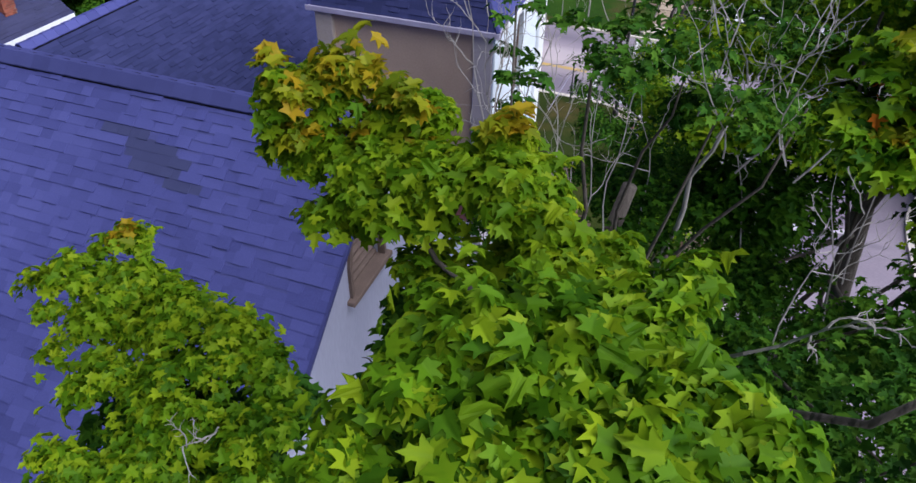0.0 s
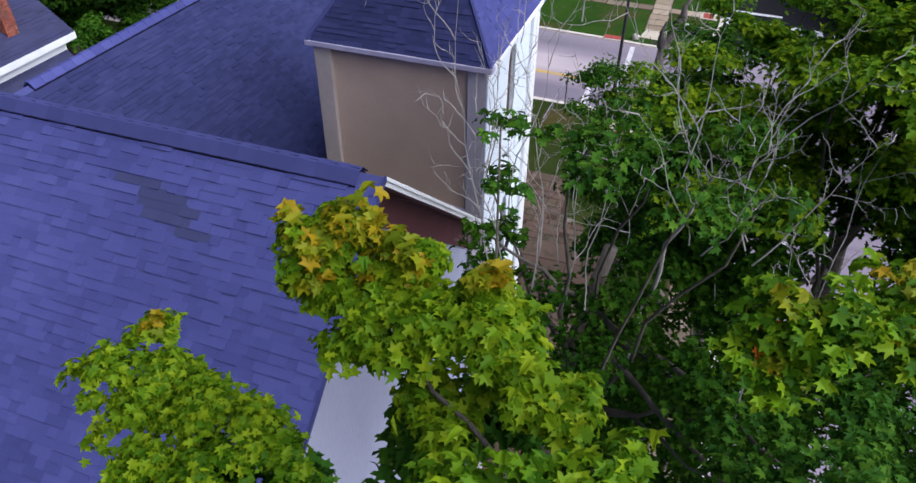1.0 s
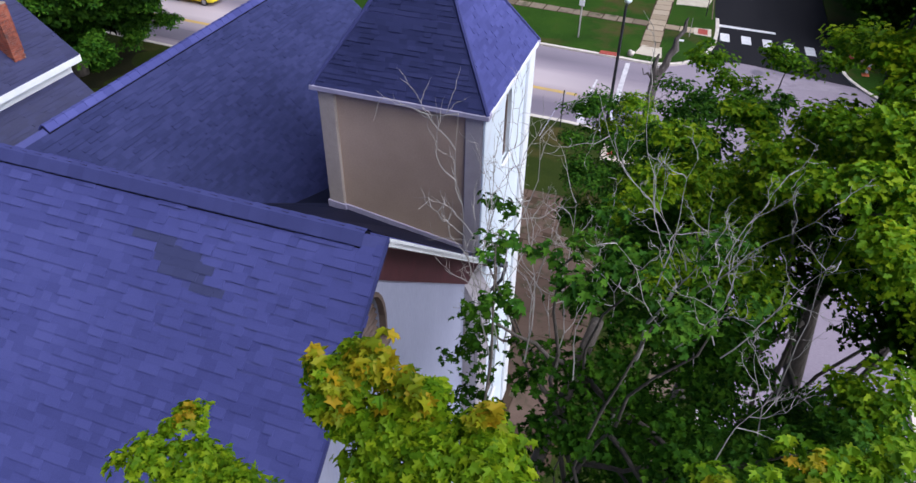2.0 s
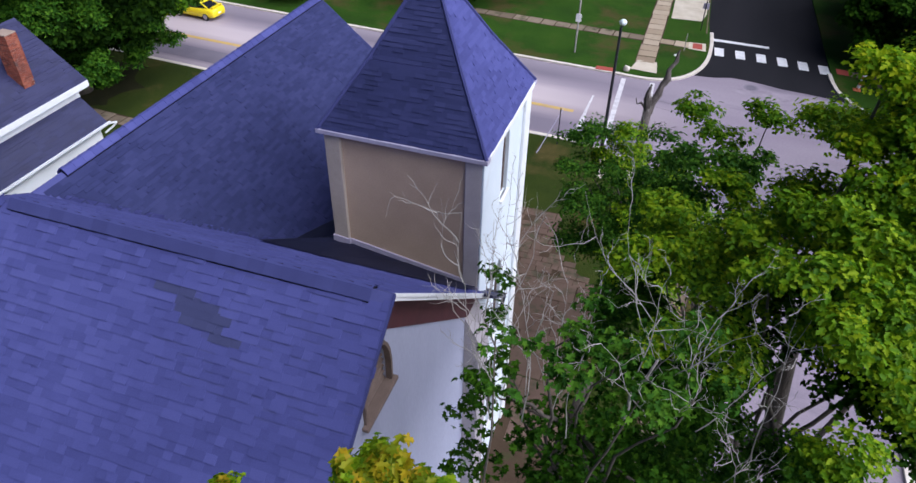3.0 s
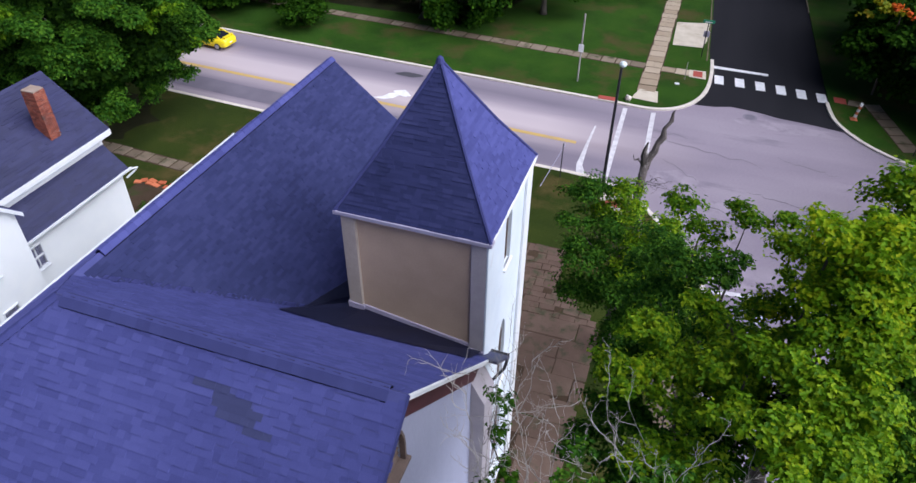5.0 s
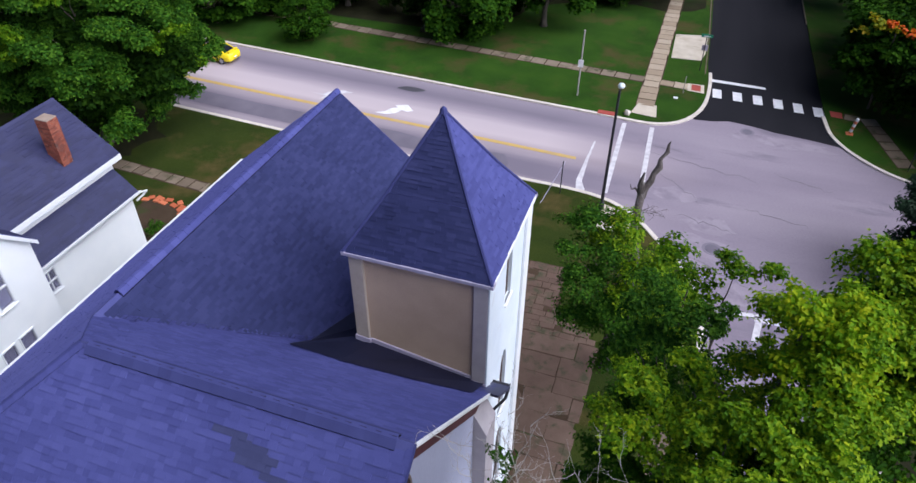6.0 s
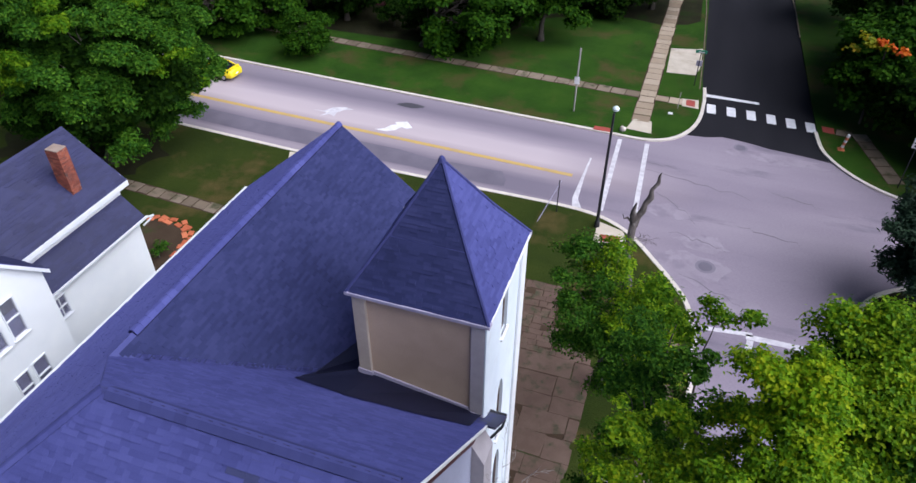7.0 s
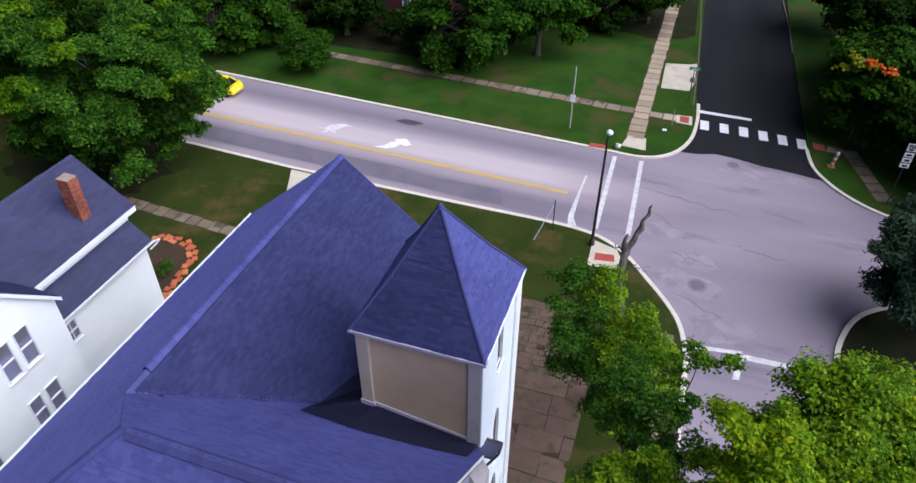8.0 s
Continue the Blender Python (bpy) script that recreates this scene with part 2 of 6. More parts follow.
# taken darker than real foliage, so that shade sits in the colour
M_LEAF_SHADE = material("leaf_shaded_green", ((0.004, 0.014, 0.002), (0.01, 0.03, 0.002), (0.02, 0.05, 0.003)), 0.75, 0.9, 30, 0.1, "island", translucent=0.16, spec=0.04)
M_NEEDLE = material("evergreen_needle", ((0.010, 0.026, 0.013), (0.022, 0.050, 0.025), (0.042, 0.082, 0.040)), 0.6, 0.9, 30, 0.1, "island", translucent=0.15, spec=0.2)
M_LEAF_TURNING = material("maple_leaf_turning", ((0.1287, 0.198, 0.0036), (0.297, 0.3168, 0.0054), (0.495, 0.297, 0.009)), 0.55, 0.9, 30, 0.1, "island", translucent=0.5, spec=0.22)
M_LEAF_ORANGE = material("leaf_orange", ((0.54, 0.072, 0.0072), (0.675, 0.216, 0.0108)), 0.5, 1.0, 30, 0.1, "island", translucent=0.3, spec=0.2)
M_YELLOW_PAINT = material("yellow_car_paint", ((0.80, 0.62, 0.01), (0.86, 0.68, 0.015)), 0.25, 2, 30, 0.0)
M_TYRE = material("rubber", ((0.015, 0.015, 0.015), (0.03, 0.03, 0.03)), 0.9, 6, 60, 0.2)
M_RIM = material("alloy", ((0.35, 0.35, 0.37), (0.5, 0.5, 0.52)), 0.35, 6, 60, 0.05, metal=0.8)
M_SIGN_GREEN = material("green_sign", ((0.01, 0.16, 0.09), (0.015, 0.22, 0.12)), 0.4, 3, 30, 0.0)
M_RED_LAMP = material("red_lens", ((0.30, 0.01, 0.01), (0.4, 0.02, 0.015)), 0.3, 3, 30, 0.0)
M_LAMPGLASS = material("pale_lamp_glass", ((0.62, 0.72, 0.74), (0.75, 0.82, 0.84)), 0.3, 5, 40, 0.0)


def glass(name, tint, rough=0.05, clear=0.0):
    m = bpy.data.materials.new(name)
    m.use_nodes = True
    b = m.node_tree.nodes["Principled BSDF"]
    b.inputs["Base Color"].default_value = (*tint, 1)
    b.inputs["Roughness"].default_value, b.inputs["Specular IOR Level"].default_value = rough, 0.8
    b.inputs["Transmission Weight"].default_value = clear
    nz, bp = m.node_tree.nodes.new("ShaderNodeTexNoise"), m.node_tree.nodes.new("ShaderNodeBump")
    nz.inputs["Scale"].default_value, bp.inputs["Strength"].default_value = 1.5, 0.03
    m.node_tree.links.new(nz.outputs[0], bp.inputs["Height"])
    m.node_tree.links.new(bp.outputs[0], b.inputs["Normal"])
    return m


M_GLASS = glass("window_glass", (0.72, 0.72, 0.86), 0.03, 0.85)
M_CARGLASS = glass("tinted_glass", (0.012, 0.013, 0.016))

# ---- builders ----
PLACE = {}


def thing(name, at, label, category, group="", kind=""):
    ob = new(name)
    ob.empty_display_size = 0.2
    ob.location = at
    PLACE[ob] = Matrix.Translation(at)
    return tagged(ob, label, category, group, kind)


def mesh_of(name, bm, mat):
    me = bpy.data.meshes.new(name)
    bmesh.ops.recalc_face_normals(bm, faces=bm.faces)
    bm.to_mesh(me)
    bm.free()
    me.materials.append(mat)
    return me


def hang(ob, parent):
    ob.parent = parent
    ob.matrix_parent_inverse = PLACE.get(parent, Matrix()).inverted()
    return ob


def part(name, bm, mat, parent, label="", smooth=False):
    """One mesh object, given in world coordinates, under a thing or a part."""
    me = mesh_of(name, bm, mat)
    if smooth:
        me.polygons.foreach_set("use_smooth", [True] * len(me.polygons))
    ob = hang(new(name, me), parent)
    return tagged(ob, label)


def setting(name, bm, mat, label, category):
    return tagged(new(name, mesh_of(name, bm, mat)), label, category, "", "structure")


def box(bm, x0, x1, y0, y1, z0, z1, m=None, bevel=0.0):
    r = bmesh.ops.create_cube(bm, size=1, matrix=Matrix.LocRotScale(((x0 + x1) / 2, (y0 + y1) / 2, (z0 + z1) / 2), None, (x1 - x0, y1 - y0, z1 - z0)))
    if bevel:
        es = list({e for v in r["verts"] for e in v.link_edges})
        r = bmesh.ops.bevel(bm, geom=es, offset=bevel, segments=1, affect="EDGES")
    if m:
        bmesh.ops.transform(bm, matrix=m, verts=r["verts"])
    return bm


def boxed(*a, m=None, bevel=0.0):
    return box(bmesh.new(), *a, m=m, bevel=bevel)


def prism(bm, pts, push):
    """A polygon pushed along a vector into a solid."""
    a = [bm.verts.new(p) for p in pts]
    b = [bm.verts.new(Vector(p) + Vector(push)) for p in pts]
    bm.faces.new(a), bm.faces.new(b[::-1])
    for i in range(len(pts)):
        bm.faces.new((a[i], b[i], b[(i + 1) % len(pts)], a[(i + 1) % len(pts)]))
    return bm


def holed(bm, outer, holes, to3d, push):
    """A flat wall with openings that go through it."""
    from mathutils.geometry import tessellate_polygon
    rings = [outer, *holes]
    flat = [p for r in rings for p in r]
    tris = tessellate_polygon([[Vector((*p, 0)) for p in r] for r in rings])
    a = [bm.verts.new(to3d(*p)) for p in flat]
    b = [bm.verts.new(Vector(to3d(*p)) + Vector(push)) for p in flat]
    for t in tris:
        bm.faces.new([a[i] for i in t])
        bm.faces.new([b[i] for i in reversed(t)])
    k = 0
    for r in rings:
        for i in range(len(r)):
            j = (i + 1) % len(r)
            bm.faces.new((a[k + i], a[k + j], b[k + j], b[k + i]))
        k += len(r)
    return bm


def tube(bm, pts, radii, sides=6):
    """A tapered round limb along points."""
    rings = []
    pts = [Vector(p) for p in pts]
    for i, p in enumerate(pts):
        d = (pts[min(i + 1, len(pts) - 1)] - pts[max(i - 1, 0)]).normalized()
        u = d.cross(Vector((0.3, 0.9, 0.31))).normalized()
        w = d.cross(u)
        rings.append([bm.verts.new(p + radii[i] * (math.cos(6.2832 * k / sides) * u + math.sin(6.2832 * k / sides) * w)) for k in range(sides)])
    for a, b in zip(rings, rings[1:]):
        for k in range(sides):
            bm.faces.new((a[k], a[(k + 1) % sides], b[(k + 1) % sides], b[k]))
    bm.faces.new(rings[0][::-1]), bm.faces.new(rings[-1])
    return bm


def cyl(bm, x, y, z0, z1, r, sides=16, r2=None):
    return tube(bm, [(x, y, z0), (x, y, z1)], [r, r if r2 is None else r2], sides)


def joined(name, verts, faces, mat, parent, label="", kind="stuff"):
    """Many loose pieces as one mesh."""
    me = bpy.data.meshes.new(name)
    me.from_pydata(verts, [], faces)
    me.materials.append(mat)
    ob = hang(new(name, me), parent)
    return tagged(ob, label, "", "", kind)


def sheet(name, pts, z, mat, label, category, thick=0.0):
    bm = bmesh.new()
    if thick:
        prism(bm, [(x, y, z) for x, y in pts], (0, 0, -thick))
    else:
        bm.faces.new([bm.verts.new((x, y, z)) for x, y in pts])
    return setting(name, bm, mat, label, category)

# ---- ground, streets ----
big = 400.0
bm = bmesh.new()
bmesh.ops.create_grid(bm, x_segments=8, y_segments=8, size=big, matrix=Matrix.Translation((0, 40, -0.06)))
setting("ground", bm, M_GRASS, "flat green ground that reaches the horizon", "ground")


def arc(points, n=6):
    """A smooth line through corner points."""
    out = []
    P = [Vector(p) for p in points]
    for i in range(len(P) - 1):
        a, b, c, d = P[max(i - 1, 0)], P[i], P[i + 1], P[min(i + 2, len(P) - 1)]
        for k in range(n):
            t = k / n
            out.append(0.5 * (2 * b + (c - a) * t + (2 * a - 5 * b + 4 * c - d) * t * t + (3 * b - a - 3 * c + d) * t ** 3))
    return [tuple(p) for p in out] + [tuple(P[-1])]


# kerb lines of the four corners of the crossing, block on the left of the line's way
KERB_SW = [(-120, 44.6), (-60, 41.4), (-27, 39.5)] + arc([(-12, 39.25), (-5.2, 39.1), (-2.1, 37.95), (0.2, 35.4), (2.3, 32.4), (3.1, 29.5)]) + [(3.3, 10), (3.3, -60)]
KERB_SE = [(11.2, -60), (11.2, 28)] + arc([(11.25, 31.0), (11.6, 33.5), (12.9, 36.2), (15.5, 37.9), (19, 38.2)]) + [(60, 36), (120, 33)]
KERB_NE = [(120, 44), (60, 46)] + arc([(20, 47.4), (16, 47.9), (13.3, 49.6), (11.4, 52.2), (10.75, 55.0), (10.45, 61)]) + [(10.1, 72), (9.8, 85), (8.6, 160)]
KERB_NW = [(-1.5, 160), (0.6, 85), (1.1, 72)] + arc([(1.35, 63), (1.65, 58.5), (1.4, 54.5), (0.2, 51.7), (-1.9, 50.4), (-5.2, 50.55)]) + [(-28.2, 51.85), (-60, 53.8), (-120, 57)]

sheet("road", [(-120, 30), (120, 25), (120, 58), (12, 62), (12, 160), (-4, 160), (-4, 60), (-120, 62)], 0.0, M_ROAD, "worn grey-lavender concrete street with tyre tracks", "road")
sheet("side_road", [(-1, -60), (13, -60), (13, 39), (-4, 41)], 0.004, M_ROAD, "worn grey side street leading up to the crossing", "road")
seam = [(1.0, 52.15), (2.4, 52.3), (3.6, 52.75), (4.8, 52.6), (6.0, 52.35), (7.0, 52.05), (8.4, 51.9), (9.6, 51.75), (11.9, 51.3)]
sheet("asphalt_road", seam + [(12, 62), (11.5, 160), (-4, 160), (-3, 62), (0, 55)], 0.008, M_ASPHALT, "freshly laid black asphalt of the street beyond the crossing", "road")


def block(name, line, close, label, turf=M_GRASS):
    """A lawn raised behind a kerb, with its gutter, kerb stone and edge."""
    sheet(name, line + close, 0.11, turf, label, "lawn", 0.17)
    n = [Vector(p) for p in line if p[1] < (56 if p[0] > 5 else 61.5) or abs(p[0]) > 20]  # the kerb ends where the fresh asphalt begins
    normal = []
    for i in range(len(n)):
        d = (n[min(i + 1, len(n) - 1)] - n[max(i - 1, 0)]).normalized()
        normal.append(Vector((d.y, -d.x)))
    for nm, a, b, z0, z1, lab in (("kerb", -0.30, 0.0, -0.05, 0.135, "pale concrete kerb along the street"), ("gutter", 0.0, 0.58, -0.05, 0.018, "pale concrete gutter along the kerb"), ("gutter_joint", 0.0, 0.1, 0.0, 0.024, "dark dirt-filled joint between kerb and gutter")):
        bm = bmesh.new()
        rows = []
        for p, q in zip(n, normal):
            if nm != "kerb" and name in ("lawn_church", "lawn_right") and p.x > -1.5:
                continue  # the side street has no gutter
            rows.append([bm.verts.new((*(p + q * o), z)) for o, z in ((a, z0), (a, z1), (b - (0.03 if nm == "kerb" else 0), z1 if nm != "gutter" else 0.012), (b, z1 - 0.04 if nm == "kerb" else z1 - 0.006), (b, z0))])
        if not rows:
            continue
        for r, s in zip(rows, rows[1:]):
            for k in range(4):
                bm.faces.new((r[k], r[k + 1], s[k + 1], s[k]))
        setting(nm, bm, M_CRACK if nm == "gutter_joint" else M_KERB, lab, "gutter" if nm == "gutter_joint" else nm)


block("lawn_church", KERB_SW, [(-120, -60)], "mown olive-green lawn round the church behind a kerb", M_GRASS_DRY)
# turf painted dark in place of the evergreen's shade
block("lawn_right", KERB_SE, [(120, -60)], "ground painted dark for evergreen shade behind the corner kerb", M_GROUND_SHADE)
block("lawn_far_right", KERB_NE, [(120, 160)], "shaded grass below the dark trees across the crossing")
block("lawn_far", KERB_NW, [(-120, 160)], "mown green lawn across the street")

# ---- church ----
K = 0.825                       # fall of every church roof, metres per metre
RX, RZ = -13.46, 13.41          # front wing's ridge
TY, TZ, KF = 7.42, 15.06, 0.86  # cross wing's ridge, fall of its far slope
XL, XR = -18.75, -3.58          # left eave, right gable edge
YF, YFAR = 23.2, 14.05
ZE = RZ - K * (RX - XL)         # eave height
YN = TY - (TZ - ZE) / K         # near eave
XH = XL + (TZ - ZE) / K         # where the cross wing's ridge meets the left slope
church = thing("church", (-10, 12, 0), "white stucco church with blue-violet shingle roofs and a square corner tower", "church")


def shingles(parent, name, o, u, v, lo, hi, length, mat, skip=None, pieces=None, expo=0.113, wide=(0.20, 0.26, 0.32, 0.40), label=""):
    """Courses of shingles on a slope: o the eave's corner, u along it, v up the slope; lo(v), hi(v) the ends of each course."""
    u, v = Vector(u).normalized(), Vector(v).normalized()
    w = u.cross(v)
    if w.z < 0:
        w = -w
    o = Vector(o)
    verts, faces, rng = [], [], random.Random(name + str(round(o.x * 10)))
    kinds = {}
    i, made = 0, 0
    while (i + 1) * expo <= length + 0.02:
        v0 = i * expo
        a, b = max(lo(v0), lo(v0 + expo)), min(hi(v0), hi(v0 + expo))
        c = a - rng.random() * 0.3
        while c < b - 0.02:
            wd = rng.choice(wide)
            s, e = max(c, a), min(c + wd - 0.0006, b)
            c += wd
            if e - s < 0.03:
                continue
            mid = o + u * ((s + e) / 2) + v * v0
            if skip and skip(mid):
                continue
            lift = 0.016 + rng.random() * 0.008 if rng.random() < 0.5 else 0.006 + rng.random() * 0.002
            if pieces and e - s > 0.19 and made < 300 and pieces[0](mid):
                made += 1
                key = round(wd, 2)
                if key not in kinds:
                    bm = bmesh.new()
                    h = wd / 2 - 0.0006
                    q = [bm.verts.new(p) for p in ((-h, 0, 0.015), (h, 0, 0.015), (h, expo + 0.03, 0.003), (-h, expo + 0.03, 0.003), (-h, 0, -0.004), (h, 0, -0.004), (h, expo + 0.03, -0.004), (-h, expo + 0.03, -0.004))]
                    for f in ((0, 1, 2, 3), (4, 5, 1, 0), (5, 6, 2, 1), (7, 4, 0, 3)):
                        bm.faces.new([q[k] for k in f])
                    kinds[key] = mesh_of("shingle", bm, pieces[1])
                ob = new("shingle", kinds[key])
                ob.parent = parent
                m = Matrix((u, v, w)).transposed().to_4x4()
                m.translation = mid + w * (lift - 0.014)
                ob.matrix_parent_inverse = m
                continue
            k = len(verts)
            for p, q, r in ((s, v0, lift), (e, v0, lift), (e, v0 + expo + 0.03, 0.003), (s, v0 + expo + 0.03, 0.003), (s, v0, -0.004), (e, v0, -0.004), (e, v0 + expo + 0.03, -0.004), (s, v0 + expo + 0.03, -0.004)):
                verts.append(tuple(o + u * p + v * q + w * r))
            faces += [(k, k + 1, k + 2, k + 3), (k + 4, k + 5, k + 1, k), (k + 5, k + 6, k + 2, k + 1), (k + 7, k + 4, k, k + 3)]
        i += 1
    if verts:
        joined(name, verts, faces, mat, parent, label)


H = math.hypot(1, K)


def deck(pts, name="roof_slope", mat=M_DECK):
    return part(name, prism(bmesh.new(), pts, (0, 0, -0.14)), mat, church)


# near slope of the cross wing, hipped on the left
near = deck([(XL, YN, ZE), (XR, YN, TZ - K * (TY - YN)), (XR, TY, TZ), (XH, TY, TZ)])
LN = (TY - YN) * H
ZN = TZ - K * (TY - YN)
in_patch = lambda p: any(x0 < p.x < x1 and y0 < p.y < y1 for x0, x1, y0, y1 in ((-7.7, -6.9, 6.62, 6.74), (-7.4, -6.5, 6.5, 6.62), (-7.15, -6.2, 6.385, 6.5), (-6.95, -6.1, 6.27, 6.385), (-6.5, -5.85, 6.15, 6.27)))
hip_lo = lambda v: XL + (v + 0.2) / H + 0.04
nearbits = (lambda p: -7.4 < p.x < -3.6 and 5.4 < p.y < 7.2 and not in_patch(p), M_SHINGLE_PIECE)
shingles(near, "shingles", (0, YN, ZN), (1, 0, 0), (0, 1, K), hip_lo, lambda v: XR, LN - 0.1, M_SHINGLE, skip=in_patch, pieces=nearbits, expo=0.15, wide=(0.16, 0.21, 0.27, 0.34))
shingles(near, "patched_shingles", (0, YN, ZN), (1, 0, 0), (0, 1, K), hip_lo, lambda v: XR, LN - 0.1, M_SHINGLE_PATCH, skip=lambda p: not in_patch(p), expo=0.15, wide=(0.16, 0.21, 0.27, 0.34), label="darker replaced shingles")

# far slope of the cross wing
XW = -8.0
ZW = RZ - K * (XW - RX)
far = deck([(XR, YFAR, TZ - KF * (YFAR - TY)), (XW, TY + (TZ - ZW) / KF, ZW), (RX, TY + (TZ - RZ) / KF, RZ), (XH, TY, TZ), (XR, TY, TZ)])
ZF = TZ - KF * (YFAR - TY)
HF = math.hypot(1, KF)
valley_x = lambda y: RX + (RZ - (TZ - KF * (y - TY))) / K   # front wing's right slope at the same height
shingles(far, "shingles", (0, YFAR, ZF), (1, 0, 0), (0, -1, KF), lambda v: min(max(valley_x(YFAR - v / HF), XH - 9 + 0.0) if YFAR - v / HF > TY + (TZ - RZ) / KF else XL + (TZ - KF * (YFAR - v / HF - TY) - ZE) / K, XR - 0.1), lambda v: XR, (YFAR - TY) * HF - 0.1, M_SHINGLE,
         skip=lambda p: p.y > 13.45 and p.x < -3.9)

# left slope, one plane for both wings
left = deck([(XL, YN, ZE), (XH, TY, TZ), (RX, TY + (TZ - RZ) / KF, RZ), (RX, YF, RZ), (XL, YF, ZE)])
LL = (XH - XL) * H


def left_lo(v):
    return max(YN + (v + 0.2) / H + 0.04, YN)


def left_hi(v):
    x = XL + v / H
    return YF if x < RX else TY + (TZ - (ZE + K * (x - XL))) / KF


# grazing sky sheen is put into the colour of this slope
shingles(left, "shingles", (XL, 0, ZE), (0, 1, 0), (1, 0, K), left_lo, left_hi, LL - 0.1, M_SHINGLE_SHEEN, label="shingles painted paler with the sky's sheen")

# closed valley where the far slope meets the front wing
_p, _q = Vector((RX, TY + (TZ - RZ) / KF, RZ)), Vector((XW, TY + (TZ - ZW) / KF, ZW))
_p = _p.lerp(_q, 0.08)
_a, _b = Vector((0.0, -0.2, 0.2 * KF)), Vector((-0.18, 0.0, 0.18 * K))
bm = bmesh.new()
_v = [bm.verts.new(c + Vector((0, 0, 0.009))) for c in (_p, _q, _q + _a, _p + _a, _p + _b, _q + _b)]
bm.faces.new((_v[0], _v[1], _v[2], _v[3])), bm.faces.new((_v[1], _v[0], _v[4], _v[5]))
bmesh.ops.solidify(bm, geom=bm.faces[:], thickness=0.006)
part("valley", bm, M_SHINGLE, church)

# front wing's right slope
right = deck([(RX, YF, RZ), (RX, TY + (TZ - RZ) / KF, RZ), (XW, TY + (TZ - ZW) / KF, ZW), (XW, YF, ZW)])
# shade on this slope is painted with the darker shingle copy
shingles(right, "shingles", (XW, 0, ZW), (0, 1, 0), (-1, 0, K), lambda v: TY + (TZ - (ZW + v * K / H)) / KF, lambda v: YF, (XW - RX) * H - 0.1, M_SHINGLE_SHADED,
         label="shingles painted darker as a slope in shade")

# dark sheet between the far slope and the tower
on_far = lambda x, y: (x, y, TZ - KF * (y - TY) + 0.055)
on_wing = lambda x, y: (x, y, RZ - K * (x - RX) + 0.055)
bm = bmesh.new()
vs = [bm.verts.new(p) for p in (on_far(-9.5, 11.9), on_far(-7.67, 11.65), on_far(-5.9, 11.75), on_far(-3.92, 12.1), (-3.92, 13.4, 10.06), (-5.9, 13.4, 10.34), (-7.5, 13.4, 10.58), (-7.99, 13.4, 10.64),
      (-9.55, TY + (TZ - (RZ - K * (-9.55 - RX))) / KF, RZ - K * (-9.55 - RX) + 0.03), on_wing(-9.0, 15.3), (-7.97, 15.3, 9.6))]
for f in ((0, 1, 6, 7), (1, 2, 5, 6), (2, 3, 4, 5), (8, 0, 7), (8, 7, 10, 9)):
    bm.faces.new([vs[k] for k in f])
bmesh.ops.solidify(bm, geom=bm.faces[:], thickness=0.06)
part("roof_saddle", bm, M_ROOF_SHEET, church, "dark smooth sheet on the roof behind the tower")


def ridge_cap(a, b, side, drop, w=0.24, rise=0.05, mat=M_CAP):
    """A raised vent cap folded over a ridge, in overlapping lengths."""
    a, b = Vector(a), Vector(b)
    d = (b - a).normalized()
    side = Vector(side)
    L = (b - a).length
    n = max(1, int(L / 0.31))
    # near-black sides paint the shadow line below the cap
    cap = part("ridge_vent", prism(bmesh.new(), [a + side * w * 0.99 + Vector((0, 0, -drop * w - 0.02)), a + side * w * 0.99 + Vector((0, 0, -drop * w * 0.99 + rise * 0.55 - 0.008)), a + Vector((0, 0, rise - 0.03)), a - side * w * 0.99 + Vector((0, 0, -drop * w * 0.99 + rise * 0.55 - 0.008)), a - side * w * 0.99 + Vector((0, 0, -drop * w - 0.02)), a + Vector((0, 0, -0.06))], b - a), M_VENT_SHADOW, church)
    verts, faces = [], []
    for i in range(n):
        p, q = a + d * (L * i / n), a + d * (L * (i + 1) / n + 0.03)
        k = len(verts)
        for c, r in ((p, 0.022), (q, 0.008)):
            for sgn, h in ((-1, -drop * w + rise * 0.55 - 0.004), (-1, -drop * w + rise * 0.55 + r), (-0.3, rise - drop * 0.3 * w + r), (0.3, rise - drop * 0.3 * w + r), (1, -drop * w + rise * 0.55 + r), (1, -drop * w + rise * 0.55 - 0.004)):
                verts.append(tuple(c + side * sgn * (w + 0.012) + Vector((0, 0, h))))
        faces += [(k + m, k + m + 1, k + m + 7, k + m + 6) for m in range(5)] + [(k, k + 1, k + 2, k + 3, k + 4, k + 5)]
    joined("cap_shingles", verts, faces, mat, cap)


ridge_cap((XH + 0.25, TY, TZ), (-3.95, TY, TZ), (0, 1, 0), K, 0.19, 0.09)
ridge_cap((RX, 10.3, RZ), (RX, YF, RZ), (1, 0, 0), K, 0.15, 0.10, M_SHINGLE)
ridge_cap((XL, YN, ZE), (XH, TY, TZ), (0.7, -0.7, 0), K * 0.7, 0.15, 0.03, M_SHINGLE)

# walls under the roofs
WL, WR, WF, WN = XL + 0.35, -3.9, YF - 0.3, YN + 0.4
zl = ZE - 0.14
